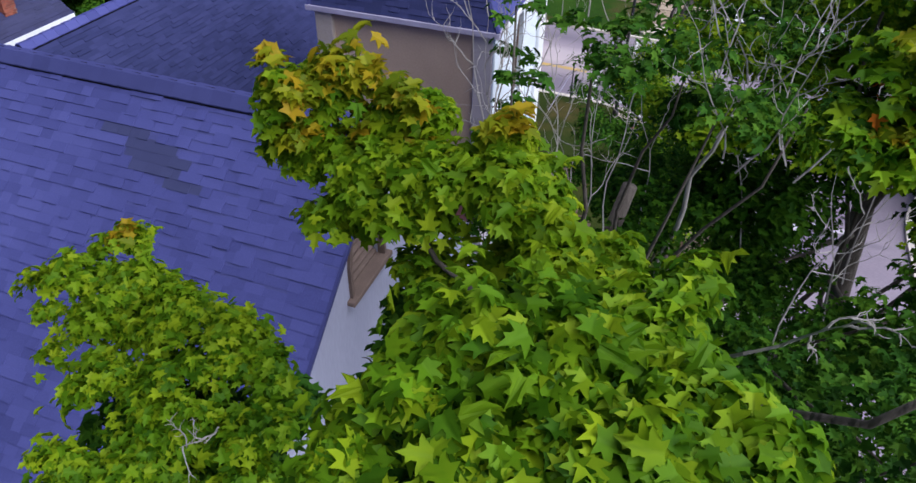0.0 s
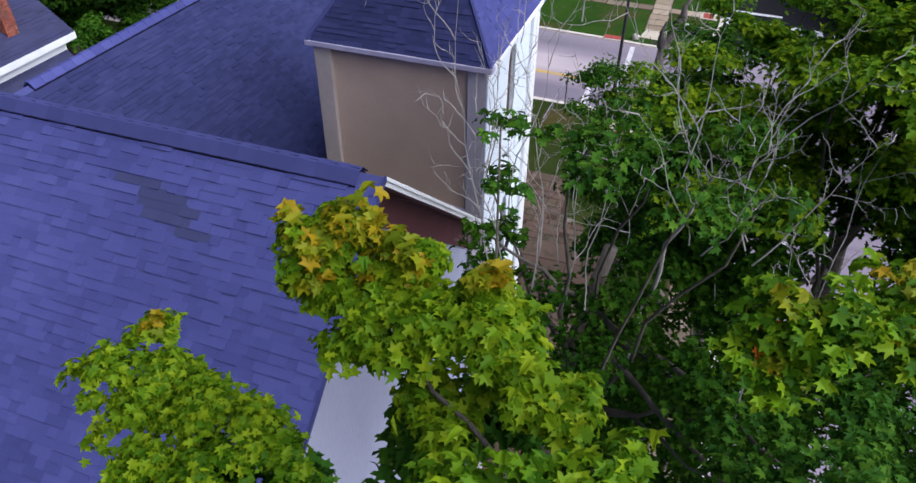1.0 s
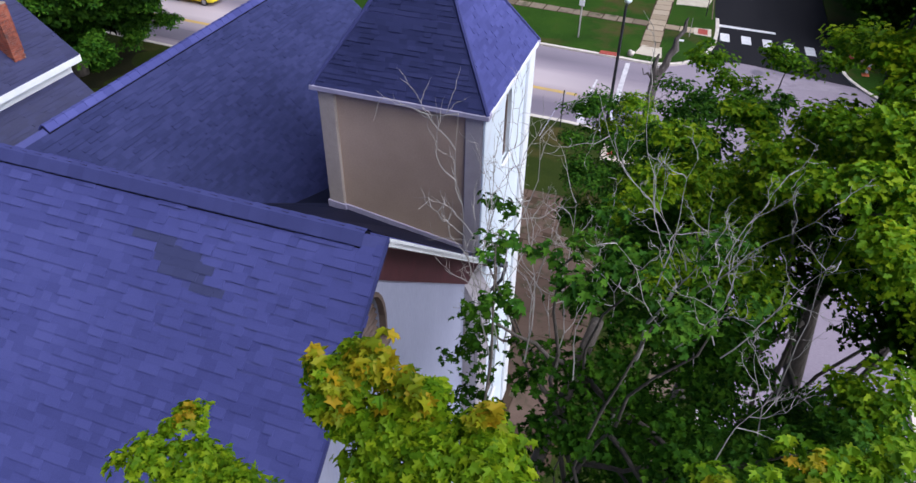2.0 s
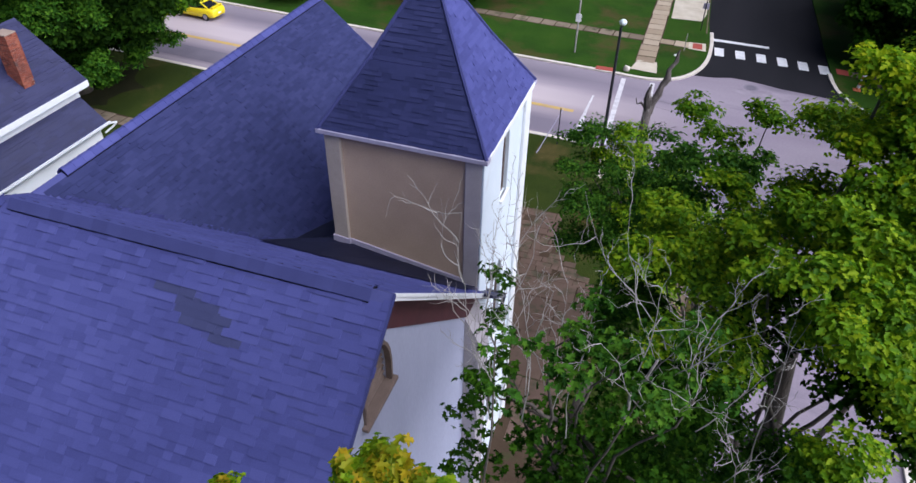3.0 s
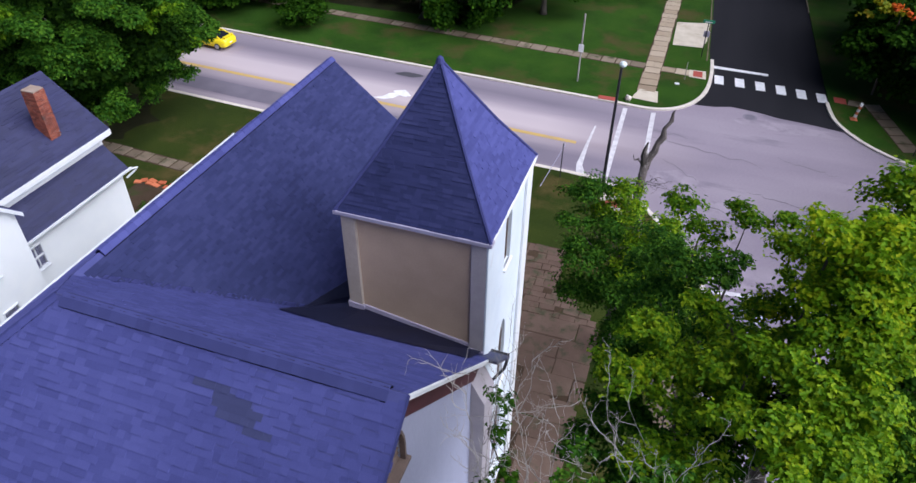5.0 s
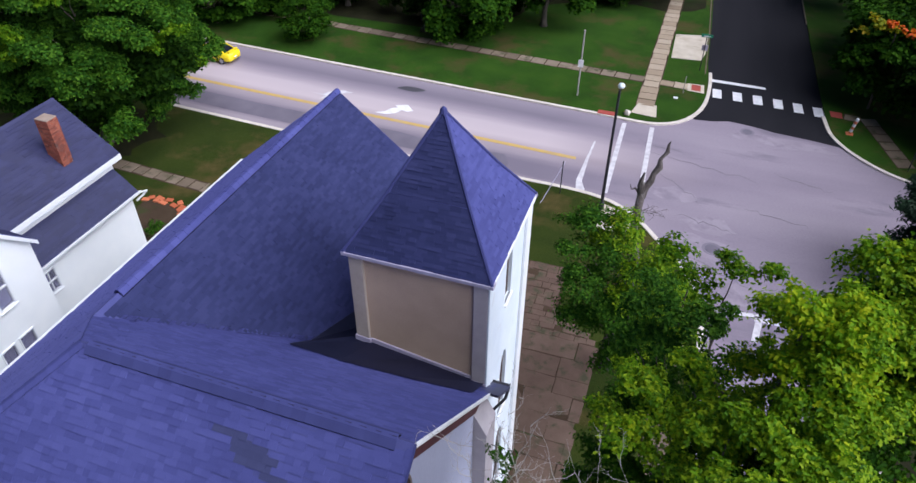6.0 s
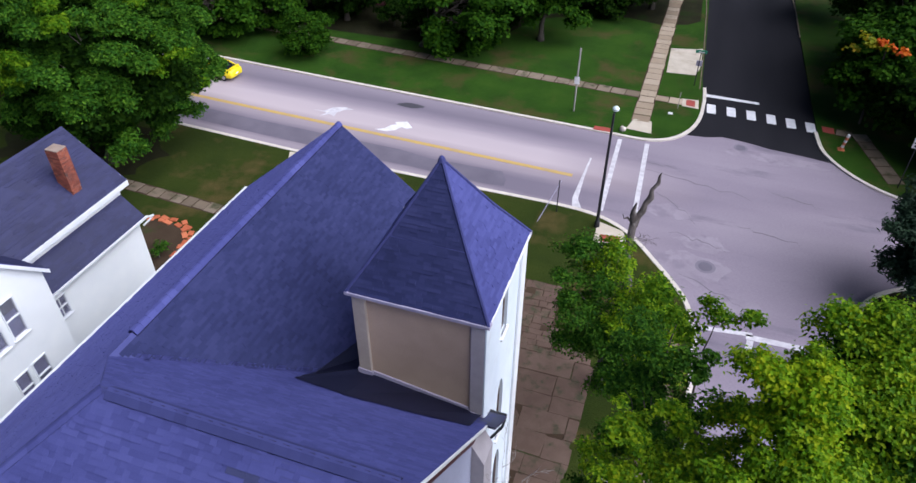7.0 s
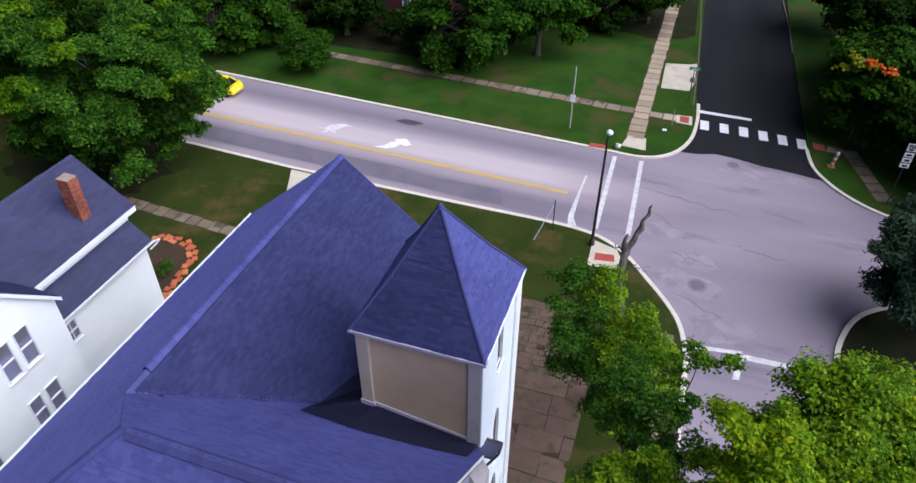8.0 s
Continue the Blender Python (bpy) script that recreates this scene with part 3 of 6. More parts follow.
part("wall", holed(bmesh.new(), [(WN, 0), (WF, 0), (WF, zl + 0.1), (WN, zl + 0.1)], [[(y, 3.2), (y + 1.3, 3.2), (y + 1.3, 6.4), (y + 0.65, 7.4), (y, 6.4)] for y in (3, 9, 15, 20)], lambda y, z: (WL, y, z), (0.35, 0, 0)), M_WHITE, church)
part("wall", prism(bmesh.new(), [(WL + 0.36, WN, 0), (WR, WN, 0), (WR, WN, ZN + 0.1), (WL + 0.36, WN, zl)], (0, 0.3, 0)), M_WHITE, church)
# front gable
part("wall", prism(bmesh.new(), [(WL + 0.36, WF, 0), (XW, WF, 0), (XW, WF, ZW + 0.0), (RX, WF, RZ - 0.2), (WL + 0.36, WF, zl + 0.15)], (0, -0.3, 0)), M_WHITE, church)


def pointed(cy, w, z0, spring, top):
    """A pointed-arch outline in a wall."""
    pts = [(cy - w / 2, z0), (cy + w / 2, z0), (cy + w / 2, spring)]
    for i in range(1, 5):
        a = i / 5
        pts.append((cy + w / 2 * (1 - a ** 1.7), spring + (top - spring) * math.sin(a * 1.5708)))
    pts.append((cy, top))
    for i in range(4, 0, -1):
        a = i / 5
        pts.append((cy - w / 2 * (1 - a ** 1.7), spring + (top - spring) * math.sin(a * 1.5708)))
    pts.append((cy - w / 2, spring))
    return pts


def inset(pts, by):
    cx, cz = sum(p[0] for p in pts) / len(pts), (min(p[1] for p in pts) + max(p[1] for p in pts)) / 2
    hw, hz = max(p[0] for p in pts) - cx, max(p[1] for p in pts) - cz
    return [(cx + (p[0] - cx) * (1 - by / hw), cz + (p[1] - cz) * (1 - by / hz)) for p in pts]


# right gable wall of the cross wing, with a louvred belfry window
LOUV = pointed(7.20, 1.06, 12.55, 13.1, 13.9)
fall = lambda y: (KF if y > TY else K) * abs(y - TY)
gz = lambda y: TZ - fall(y) - 0.15
outer = [(WN + 0.3, 0), (13.35, 0), (13.35, gz(13.35)), (TY, TZ - 0.15), (WN + 0.3, gz(WN + 0.3))]
gable = part("wall", holed(bmesh.new(), outer, [LOUV], lambda y, z: (WR, y, z), (-0.35, 0, 0)), M_GABLE, church, "white stucco gable wall with pale streaks, toned down for tree shade")
louvre = part("louvre_window", prism(bmesh.new(), [(WR - 0.3, y, z) for y, z in LOUV], (-0.03, 0, 0)), M_LOUVRE, church, "brown wooden louvred gable opening with a pointed top")
for i in range(8):
    z = 12.62 + i * 0.155
    half = 0.51 if z < 13.1 else 0.51 * (1 - ((z - 13.1) / 0.85) ** 1.6)
    part("slat", prism(bmesh.new(), [(WR - 0.26, 7.20 - half, z + 0.10), (WR - 0.26, 7.20 + half, z + 0.10), (WR - 0.09, 7.20 + half, z), (WR - 0.09, 7.20 - half, z)], (0, 0, 0.02)), M_LOUVRE, louvre)
part("sill", boxed(WR - 0.3, WR + 0.12, 6.53, 7.86, 12.50, 12.59, bevel=0.012), M_LOUVRE, louvre, "weathered brown projecting sill")
ring = bmesh.new()
holed(ring, [(y, z) for y, z in pointed(7.20, 1.16, 12.55, 13.12, 13.96)], [pointed(7.20, 1.04, 12.56, 13.09, 13.88)], lambda y, z: (WR + 0.05, y, z), (-0.12, 0, 0))
part("surround", ring, M_LOUVRE, louvre)
# verge boards and soffits of the right gable
for s, y1 in ((1, YFAR), (-1, YN)):
    z1 = TZ - fall(y1)
    part("verge_trim", prism(bmesh.new(), [(XR, TY, TZ + 0.02), (XR, y1, z1 + 0.02), (XR, y1, z1 - 0.05), (XR, TY, TZ - 0.05)], (0.04, 0, 0)), M_WHITE_PAINT if s > 0 else M_CAP, church, "metal drip edge")
    # near verge takes the cap colour to paint its dark shadow edge
    part("bargeboard", prism(bmesh.new(), [(XR - 0.03, TY, TZ - 0.052), (XR - 0.03, y1, z1 - 0.052), (XR - 0.03, y1, z1 - 0.15), (XR - 0.03, TY, TZ - 0.15)], (0.04, 0, 0)), M_WHITE_PAINT if s > 0 else M_CAP, church, "white painted bargeboard" if s > 0 else "verge edge painted as a dark shadow line")
    part("soffit", prism(bmesh.new(), [(XR - 0.035, TY, TZ - 0.16), (XR - 0.035, y1, z1 - 0.16), (WR + 0.005, y1, z1 - 0.16), (WR + 0.005, TY, TZ - 0.16)], (0, 0, -0.03)), M_RUST, church)
    ye, deep = (13.3, 0.9) if s > 0 else (y1, 0.62)
    part("frieze_board", prism(bmesh.new(), [(WR + 0.004, TY, TZ - 0.2), (WR + 0.004, ye, TZ - 0.2 - fall(ye)), (WR + 0.004, ye, TZ - deep - fall(ye)), (WR + 0.004, TY, TZ - deep)], (0.03, 0, 0)), M_RUST, church, "dark red-brown painted frieze board")

# eaves: fascia, gutters
part("fascia", boxed(XL - 0.03, XL, YN, YF, ZE - 0.2, ZE - 0.005), M_WHITE_PAINT, church)
part("gutter", prism(bmesh.new(), [(XL - 0.035, YN, ZE - 0.03), (XL - 0.15, YN, ZE - 0.02), (XL - 0.15, YN, ZE - 0.10), (XL - 0.10, YN, ZE - 0.15), (XL - 0.035, YN, ZE - 0.15)], (0, YF - YN, 0)), M_WHITE_PAINT, church, "white painted eaves gutter")
for s in (-1, 1):
    x1 = XL if s < 0 else XW
    z1 = RZ - K * abs(x1 - RX)
    part("verge_trim", prism(bmesh.new(), [(RX, YF, RZ + 0.0), (x1, YF, z1), (x1, YF, z1 - 0.2), (RX, YF, RZ - 0.2)], (0, 0.04, 0)), M_CAP, church)
# short eave return and gutter where the far slope ends beside the tower
part("gutter", prism(bmesh.new(), [(-3.95, YFAR, ZF - 0.02), (-3.95, YFAR + 0.13, ZF), (-3.95, YFAR + 0.13, ZF - 0.09), (-3.95, YFAR, ZF - 0.13)], (0.62, 0, 0)), M_DARKMETAL, church, "dark metal gutter end")
part("roof_lip", prism(bmesh.new(), [(-3.93, 12.6, TZ - KF * (12.6 - TY) + 0.02), (-3.30, 12.6, TZ - KF * (12.6 - TY) + 0.02), (-3.30, YFAR + 0.02, ZF + 0.01), (-3.93, YFAR + 0.02, ZF + 0.01)], (0, 0, -0.1)), M_ROOF_SHEET, church)
part("downpipe", tube(bmesh.new(), [(-3.36, 14.08, ZF - 0.1), (-3.42, 14.0, ZF - 0.5), (-3.78, 13.75, ZF - 1.0), (-3.80, 13.72, 0.1)], [0.05] * 4, 8), M_DARKMETAL, church, "dark metal downpipe")

# corner buttress with a sloping cap
part("buttress", prism(bmesh.new(), [(WR + 0.004, 12.2, 0.1), (WR + 0.42, 12.2, 0.1), (WR + 0.42, 12.2, 9.2), (WR + 0.004, 12.2, 10.0)], (0, 0.9, 0)), M_GREYTRIM, church, "grey stucco corner buttress with a sloped top")

# tower
TX0, TX1, TY0, TY1, TZE = -7.98, -3.9, 13.32, 17.5, 14.12
HL = 0.16
part("wall", boxed(TX0 + 0.4, TX1 - 0.4, TY0, TY0 + 0.35, 8.6, TZE), M_TAN, church, "tan weathered stucco tower wall")
part("pilaster", boxed(TX0, TX0 + 0.42, TY0 - 0.10, TY0 + 0.35, 8.6, TZE, bevel=0.02), M_TAN_TRIM, church, "tan stucco pilaster")
part("pilaster", boxed(TX1 - 0.42, TX1, TY0 - 0.10, TY0 + 0.35, 0, TZE, bevel=0.02), M_GREYTRIM, church, "grey stucco pilaster")
part("wall", boxed(TX0, TX0 + 0.35, TY0 + 0.36, TY1, 0, TZE), M_WHITE, church)
part("wall", boxed(TX0 + 0.36, TX1 - 0.36, TY1 - 0.35, TY1, 0, TZE), M_WHITE, church)
TWIN = [pointed(15.35, 0.62, 11.8, 13.3, 13.9), pointed(15.35, 0.7, 6.6, 8.6, 9.5), pointed(15.35, 0.9, 2.2, 4.4, 5.5)]
part("wall", holed(bmesh.new(), [(TY0 + 0.36, 0), (TY1 + 0.001, 0), (TY1 + 0.001, TZE), (TY0 + 0.36, TZE)], TWIN, lambda y, z: (TX1, y, z), (-0.35, 0, 0)), M_WHITE, church, "white stucco tower wall")
for g in TWIN:
    w = part("window", holed(bmesh.new(), g, [inset(g, 0.07)], lambda y, z: (TX1 - 0.1, y, z), (-0.08, 0, 0)), M_LOUVRE, church, "narrow pointed tower window")
    part("pane", prism(bmesh.new(), [(TX1 - 0.14, y, z) for y, z in inset(g, 0.06)], (-0.01, 0, 0)), M_GLASS, w)
    part("sill", boxed(TX1 - 0.05, TX1 + 0.08, g[0][0] - 0.06, g[1][0] + 0.06, g[0][1] - 0.09, g[0][1], bevel=0.01), M_WHITE_PAINT, w)
part("pilaster", boxed(TX1 + 0.002, TX1 + 0.09, TY1 - 0.5, TY1 + 0.06, 0, TZE - 0.05, bevel=0.015), M_WHITE_PAINT, church)
part("pilaster", boxed(TX1 + 0.002, TX1 + 0.06, TY0 - 0.10, TY0 + 0.34, 0, TZE - 0.05, bevel=0.015), M_WHITE, church)
# trim at the foot of the tan wall
part("base_trim", prism(bmesh.new(), [(TX0 - 0.03, TY0 - 0.14, 10.90), (TX0 + 0.46, TY0 - 0.14, 10.84), (TX0 + 0.46, TY0 - 0.14, 10.62), (TX0 - 0.03, TY0 - 0.14, 10.66)], (0, 0.1, 0)), M_LEAD, church, "pale metal flashing")
part("base_trim", prism(bmesh.new(), [(TX0 + 0.46, TY0 - 0.05, 10.80), (TX1 - 0.42, TY0 - 0.05, 10.30), (TX1 - 0.42, TY0 - 0.05, 10.05), (TX0 + 0.46, TY0 - 0.05, 10.55)], (0, 0.08, 0)), M_LEAD, church, "pale metal flashing")
part("base_trim", prism(bmesh.new(), [(TX1 - 0.42, TY0 - 0.13, 10.24), (TX1 + 0.03, TY0 - 0.13, 10.19), (TX1 + 0.03, TY0 - 0.13, 9.9), (TX1 - 0.42, TY0 - 0.13, 9.95)], (0, 0.05, 0)), M_LEAD, church, "pale metal flashing")
E0, E1, F0, F1 = TX0 - 0.05, TX1 + 0.06, TY0 - 0.11, TY1 + 0.12
for b in ((E0 - 0.1, E1 + 0.1, F0 - 0.1, F0 + 0.14), (E0 - 0.1, E1 + 0.1, F1 - 0.1, F1 + 0.1), (E0 - 0.03, E0 + 0.1, F0 + 0.141, F1 - 0.101), (E1 - 0.1, E1 + 0.1, F0 + 0.141, F1 - 0.101)):
    part("cornice", boxed(*b, TZE - 0.09, TZE + 0.03, bevel=0.01), M_LEAD if b[1] - b[0] > 1 else M_WHITE_PAINT, church, "pale painted cornice")
AX, AY, AZ = (E0 + E1) / 2, (F0 + F1) / 2, 17.72
ex, ey = (E1 - E0) / 2 + 0.06, (F1 - F0) / 2 + 0.06
# slopes flare out a little towards the eaves
BF, BH = 0.46, 0.43
for (dx, dy), hw, run in (((0, -1), ex, ey), ((1, 0), ey, ex), ((0, 1), ex, ey), ((-1, 0), ey, ex)):
    z0 = TZE + 0.02
    u = Vector((-dy, dx, 0))
    c = Vector((AX + dx * run, AY + dy * run, z0))
    m = Vector((AX + dx * run * (1 - BF), AY + dy * run * (1 - BF), z0 + (AZ - z0) * BH))
    top = Vector((AX, AY, AZ))
    hm = hw * (1 - BF)
    # lit and shaded sides are painted: darker copy on the y-facing slopes
    mat = M_SHINGLE_SHADED if dx == 0 else M_SHINGLE
    sl = part("spire_slope", prism(bmesh.new(), [c - u * hw, c + u * hw, m + u * hm, m - u * hm], (0, 0, -0.05)), M_DECK, church)
    L1 = (m - c).length
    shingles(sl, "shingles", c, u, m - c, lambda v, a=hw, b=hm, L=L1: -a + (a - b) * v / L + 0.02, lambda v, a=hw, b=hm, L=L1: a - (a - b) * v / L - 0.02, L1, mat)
    sl = part("spire_slope", prism(bmesh.new(), [m - u * hm, m + u * hm, top], (0, 0, -0.05)), M_DECK, church)
    L2 = (top - m).length
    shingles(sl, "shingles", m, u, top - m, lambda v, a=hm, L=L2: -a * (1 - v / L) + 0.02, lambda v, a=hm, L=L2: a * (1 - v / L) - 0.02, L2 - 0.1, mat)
for sx, sy in ((-1, -1), (1, -1), (1, 1), (-1, 1)):
    a, b = Vector((AX + sx * ex, AY + sy * ey, TZE + 0.02)), Vector((AX, AY, AZ))
    part("hip_cap", tube(bmesh.new(), [a, Vector((AX + sx * ex * (1 - BF), AY + sy * ey * (1 - BF), TZE + 0.02 + (AZ - TZE - 0.02) * BH)), b], [0.05, 0.05, 0.045], 6), M_CAP, church)
part("finial", tube(bmesh.new(), [(AX, AY, AZ - 0.08), (AX, AY, AZ + 0.05), (AX, AY, AZ + 0.10)], [0.12, 0.08, 0.02], 8), M_CAP, church)

# ---- street furniture, markings, paving ----
M_ARROW = material("arrow_paint", ((0.62, 0.60, 0.63), (0.84, 0.83, 0.85)), 0.7, 2.0, 20, 0.1)
def marking(name, pts, mat, label, category="road marking", z=0.014):
    return sheet(name, pts, z, mat, label, category)


for x, y in ((2.06, 58.15), (3.66, 58.13), (5.24, 58.05), (6.80, 57.9), (8.31, 57.7), (9.80, 57.5)):
    tagged(marking("crosswalk_bar", [(x, y), (x + 0.72, y - 0.02), (x + 0.82, y - 1.65), (x + 0.1, y - 1.63)], M_MARK, "white painted crosswalk bar on black asphalt"), group="crosswalk bars")
marking("stop_line", [(1.45, 60.05), (6.25, 59.85), (6.25, 59.42), (1.45, 59.5)], M_MARK, "white stop line on black asphalt")
for a, b in ((-3.95, -3.7), (-1.85, -1.45)):
    marking("crosswalk_line", [(a - 0.17, 49.7), (a + 0.17, 49.75), (b + 0.17, 39.75), (b - 0.17, 39.65)], M_FADED, "worn white crosswalk line across the street")
marking("yellow_line", [(-120, 49.5), (-38.5, 45.22), (-6.4, 43.58), (-6.4, 43.2), (-38.5, 44.83), (-120, 49.0)], M_YELLOW_LINE, "worn yellow centre line")
marking("worn_line", [(-5.62, 46.2), (-5.5, 46.2), (-5.52, 43.6), (-5.4, 40.6), (-5.0, 39.6), (-5.6, 39.5), (-5.8, 40.6), (-5.72, 43.6)], M_FADED, "worn white paint beside the kerb")
marking("stop_line", [(5.9, 30.85), (8.8, 30.9), (8.8, 30.5), (5.9, 30.42)], M_FADED, "worn white stop line")
marking("crosswalk_line", [(3.5, 30.7), (6.2, 31.05), (6.3, 30.75), (3.6, 30.4)], M_FADED, "worn white crosswalk line")
marking("crosswalk_line", [(5.75, 28.75), (6.1, 28.8), (6.3, 30.4), (5.95, 30.4)], M_FADED, "worn white crosswalk line")
for k, outline in enumerate(([(-28.9, 46.2), (-28.0, 46.2), (-27.5, 47.0), (-26.6, 47.4), (-25.7, 47.2), (-26.4, 46.9), (-26.8, 46.3), (-26.7, 45.6), (-27.2, 45.9), (-27.9, 45.3), (-27.6, 46.0)],
                [(-22.7, 44.8), (-22.0, 45.2), (-21.7, 45.9), (-21.3, 46.1), (-21.6, 46.4), (-20.7, 46.8), (-19.9, 46.0), (-20.3, 45.7), (-20.8, 45.8), (-21.1, 45.2), (-21.7, 44.8)])):
    marking("turn_arrow", outline, (M_FADED, M_ARROW)[k], "worn white turn arrow painted on the street")


sheet("tar_patch", [(-60, 43.1), (-33, 41.2), (-24, 40.75), (-17.7, 40.6), (-12.2, 40.25), (-10.7, 40.4), (-10.75, 41.2), (-11.3, 42.2), (-17, 42.15), (-19.5, 42.6), (-24, 42.75), (-33, 43.1), (-60, 45.0)], 0.010, M_TAR, "dark tar patch in the near lane", "road")
M_LANE = material("lane_grey", ((0.165, 0.148, 0.19), (0.225, 0.20, 0.245)), 0.85, 0.3, 22, 0.25, stretch=(0.3, 1.2, 1), spec=0.3)
bm = bmesh.new()
bm.faces.new([bm.verts.new((-21.5 + 1.15 * math.cos(a) + 0.2 * math.sin(3 * a), 49.5 + 0.42 * math.sin(a), 0.012)) for a in [i * 0.5236 for i in range(12)]])
setting("tar_blot", bm, material("tar", ((0.05, 0.048, 0.06), (0.08, 0.075, 0.09)), 0.6, 1, 30, 0.2), "dark oval tar blot on the street", "road")
rng = random.Random(21)
M_PATCH = material("pale_concrete_patch", ((0.225, 0.19, 0.235), (0.34, 0.29, 0.345)), 0.9, 0.5, 18, 0.2, stain=((0.22, 0.185, 0.232), 0.6, 0.48))
for wp, (cx, cy, rx, ry) in enumerate(((2.6, 35.6, 2.4, 1.5), (4.9, 32.6, 1.8, 1.3), (7.5, 50.6, 3.6, 0.7), (0.6, 41.2, 1.6, 0.9), (3.0, 38.4, 1.6, 0.9))):
    k = [rng.uniform(0.75, 1.2) for _ in range(18)]
    sheet("worn_patch", [(cx + rx * k[i] * math.cos(i * 0.349), cy + ry * k[i] * math.sin(i * 0.349)) for i in range(18)], 0.0065 + 0.0012 * (wp % 2), M_PATCH, "pale worn patch in the street surface", "road")
# cracks sealed across the crossing
rng = random.Random(11)
for a, b in (((-1.5, 46), (6, 44.5)), ((-0.5, 43.5), (2.5, 40.5)), ((5, 41), (9, 40.2)), ((2, 35), (5.5, 33)), ((7, 46), (10.5, 44.8)), ((1.0, 38.9), (4.6, 38.0)), ((-2.5, 47.5), (1, 46.6))):
    pts, back = [], []
    for i in range(11):
        t = i / 10
        p = (a[0] + (b[0] - a[0]) * t + rng.uniform(-0.12, 0.12), a[1] + (b[1] - a[1]) * t + rng.uniform(-0.22, 0.22))
        w = 0.03 * math.sin(3.14 * t) + 0.012
        pts.append((p[0], p[1] - w)), back.append((p[0], p[1] + w))
    sheet("road_crack", pts + back[::-1], 0.009, M_CRACK, "dark ragged crack in the street", "road")

for x, y, r in ((3.4, 36.0, 0.42), (5.0, 51.5, 0.36)):
    mh = thing("manhole", (x, y, 0.004), "round iron manhole cover in a worn concrete collar", "manhole cover")
    part("collar", cyl(bmesh.new(), x, y, -0.02, 0.012, r * 1.45, 24), M_LANE, mh)
    part("cover", cyl(bmesh.new(), x, y, 0.0, 0.024, r, 24), M_TAR, mh)


def lamp_post():
    t = thing("street_lamp", (-3.6, 37.75, 0.11), "dark metal street lamp with a pale round head", "street lamp")
    part("pole", tube(bmesh.new(), [(-3.6, 37.75, 0.1), (-3.6, 37.75, 4), (-3.6, 37.75, 8.35)], [0.11, 0.09, 0.07], 12), M_DARKMETAL, t)
    part("base", tube(bmesh.new(), [(-3.6, 37.75, 0.1), (-3.6, 37.75, 0.5), (-3.6, 37.75, 0.6)], [0.19, 0.17, 0.11], 12), M_DARKMETAL, t)
    part("arm", tube(bmesh.new(), [(-3.6, 37.75, 8.2), (-3.55, 37.9, 8.4), (-3.5, 38.05, 8.45)], [0.05, 0.05, 0.05], 8), M_DARKMETAL, t)
    part("lamp_head", tube(bmesh.new(), [(-3.55, 37.9, 8.40), (-3.55, 37.9, 8.47), (-3.55, 37.9, 8.58), (-3.55, 37.9, 8.68), (-3.55, 37.9, 8.72)], [0.10, 0.19, 0.21, 0.14, 0.04], 14), M_LAMPGLASS, t, "pale glass lamp head")


lamp_post()


def post(name, x, y, h, r, mat, label, category, lean=(0, 0)):
    t = thing(name, (x, y, 0.1), label, category)
    part("post", tube(bmesh.new(), [(x, y, 0.08), (x + lean[0], y + lean[1], h)], [r, r], 8), mat, t)
    return t


post("sign_post", -6.45, 38.5, 2.6, 0.035, M_DARKMETAL, "thin dark metal post beside the kerb", "post")
post("guy_wire", -7.4, 37.0, 2.3, 0.025, M_LEAD, "thin leaning pale rod on the lawn", "rod", lean=(1.0, 2.0))
u = post("utility_pole", -8.3, 52.9, 5.6, 0.07, M_PALE_BARK, "slim pale wooden marker pole on the far lawn", "pole")
part("plate", boxed(-8.5, -8.1, 52.78, 52.84, 2.6, 3.2), M_MARK, u, "white metal plate")
s = post("street_sign", 0.75, 61.2, 3.1, 0.04, M_DARKMETAL, "street name sign on a dark metal post", "street sign")
part("name_blade", boxed(0.28, 1.22, 61.17, 61.23, 3.1, 3.36, bevel=0.01), M_SIGN_GREEN, s, "green street name blade")
part("lettering", boxed(0.47, 1.03, 61.155, 61.165, 3.17, 3.23), M_MARK, s)
part("stop_plate", boxed(0.52, 1.0, 61.25, 61.28, 1.9, 2.4, bevel=0.01), M_LEAD, s, "back of a grey metal sign plate")
s = post("small_sign", -0.2, 56.2, 1.6, 0.03, M_PALE_BARK, "thin pale sign stake in the corner lawn", "sign stake")
part("plate", boxed(-0.85, -0.5, 55.0, 55.3, 0.1, 0.16), M_MARK, s, "small white plate in the grass")

# route sign on the far right corner
RSX, RSY = 15.6, 49.3
s = post("route_sign", RSX, RSY, 5.2, 0.04, M_DARKMETAL, "route marker signs stacked on a dark post", "road sign")
shield = part("shield_plate", boxed(RSX - 0.3, RSX + 0.3, RSY - 0.07, RSY - 0.05, 4.6, 5.2, bevel=0.008), M_MARK, s, "white route marker plate")
for i in range(3):
    part("plate", boxed(RSX - 0.3, RSX + 0.3, RSY - 0.07, RSY - 0.05, 4.15 - i * 0.42, 4.5 - i * 0.42, bevel=0.008), M_MARK, s, "white sign plate with a dark mark")
    part("mark", boxed(RSX - 0.16, RSX + 0.16, RSY - 0.079, RSY - 0.072, 4.24 - i * 0.42, 4.4 - i * 0.42), M_DARKMETAL, s)
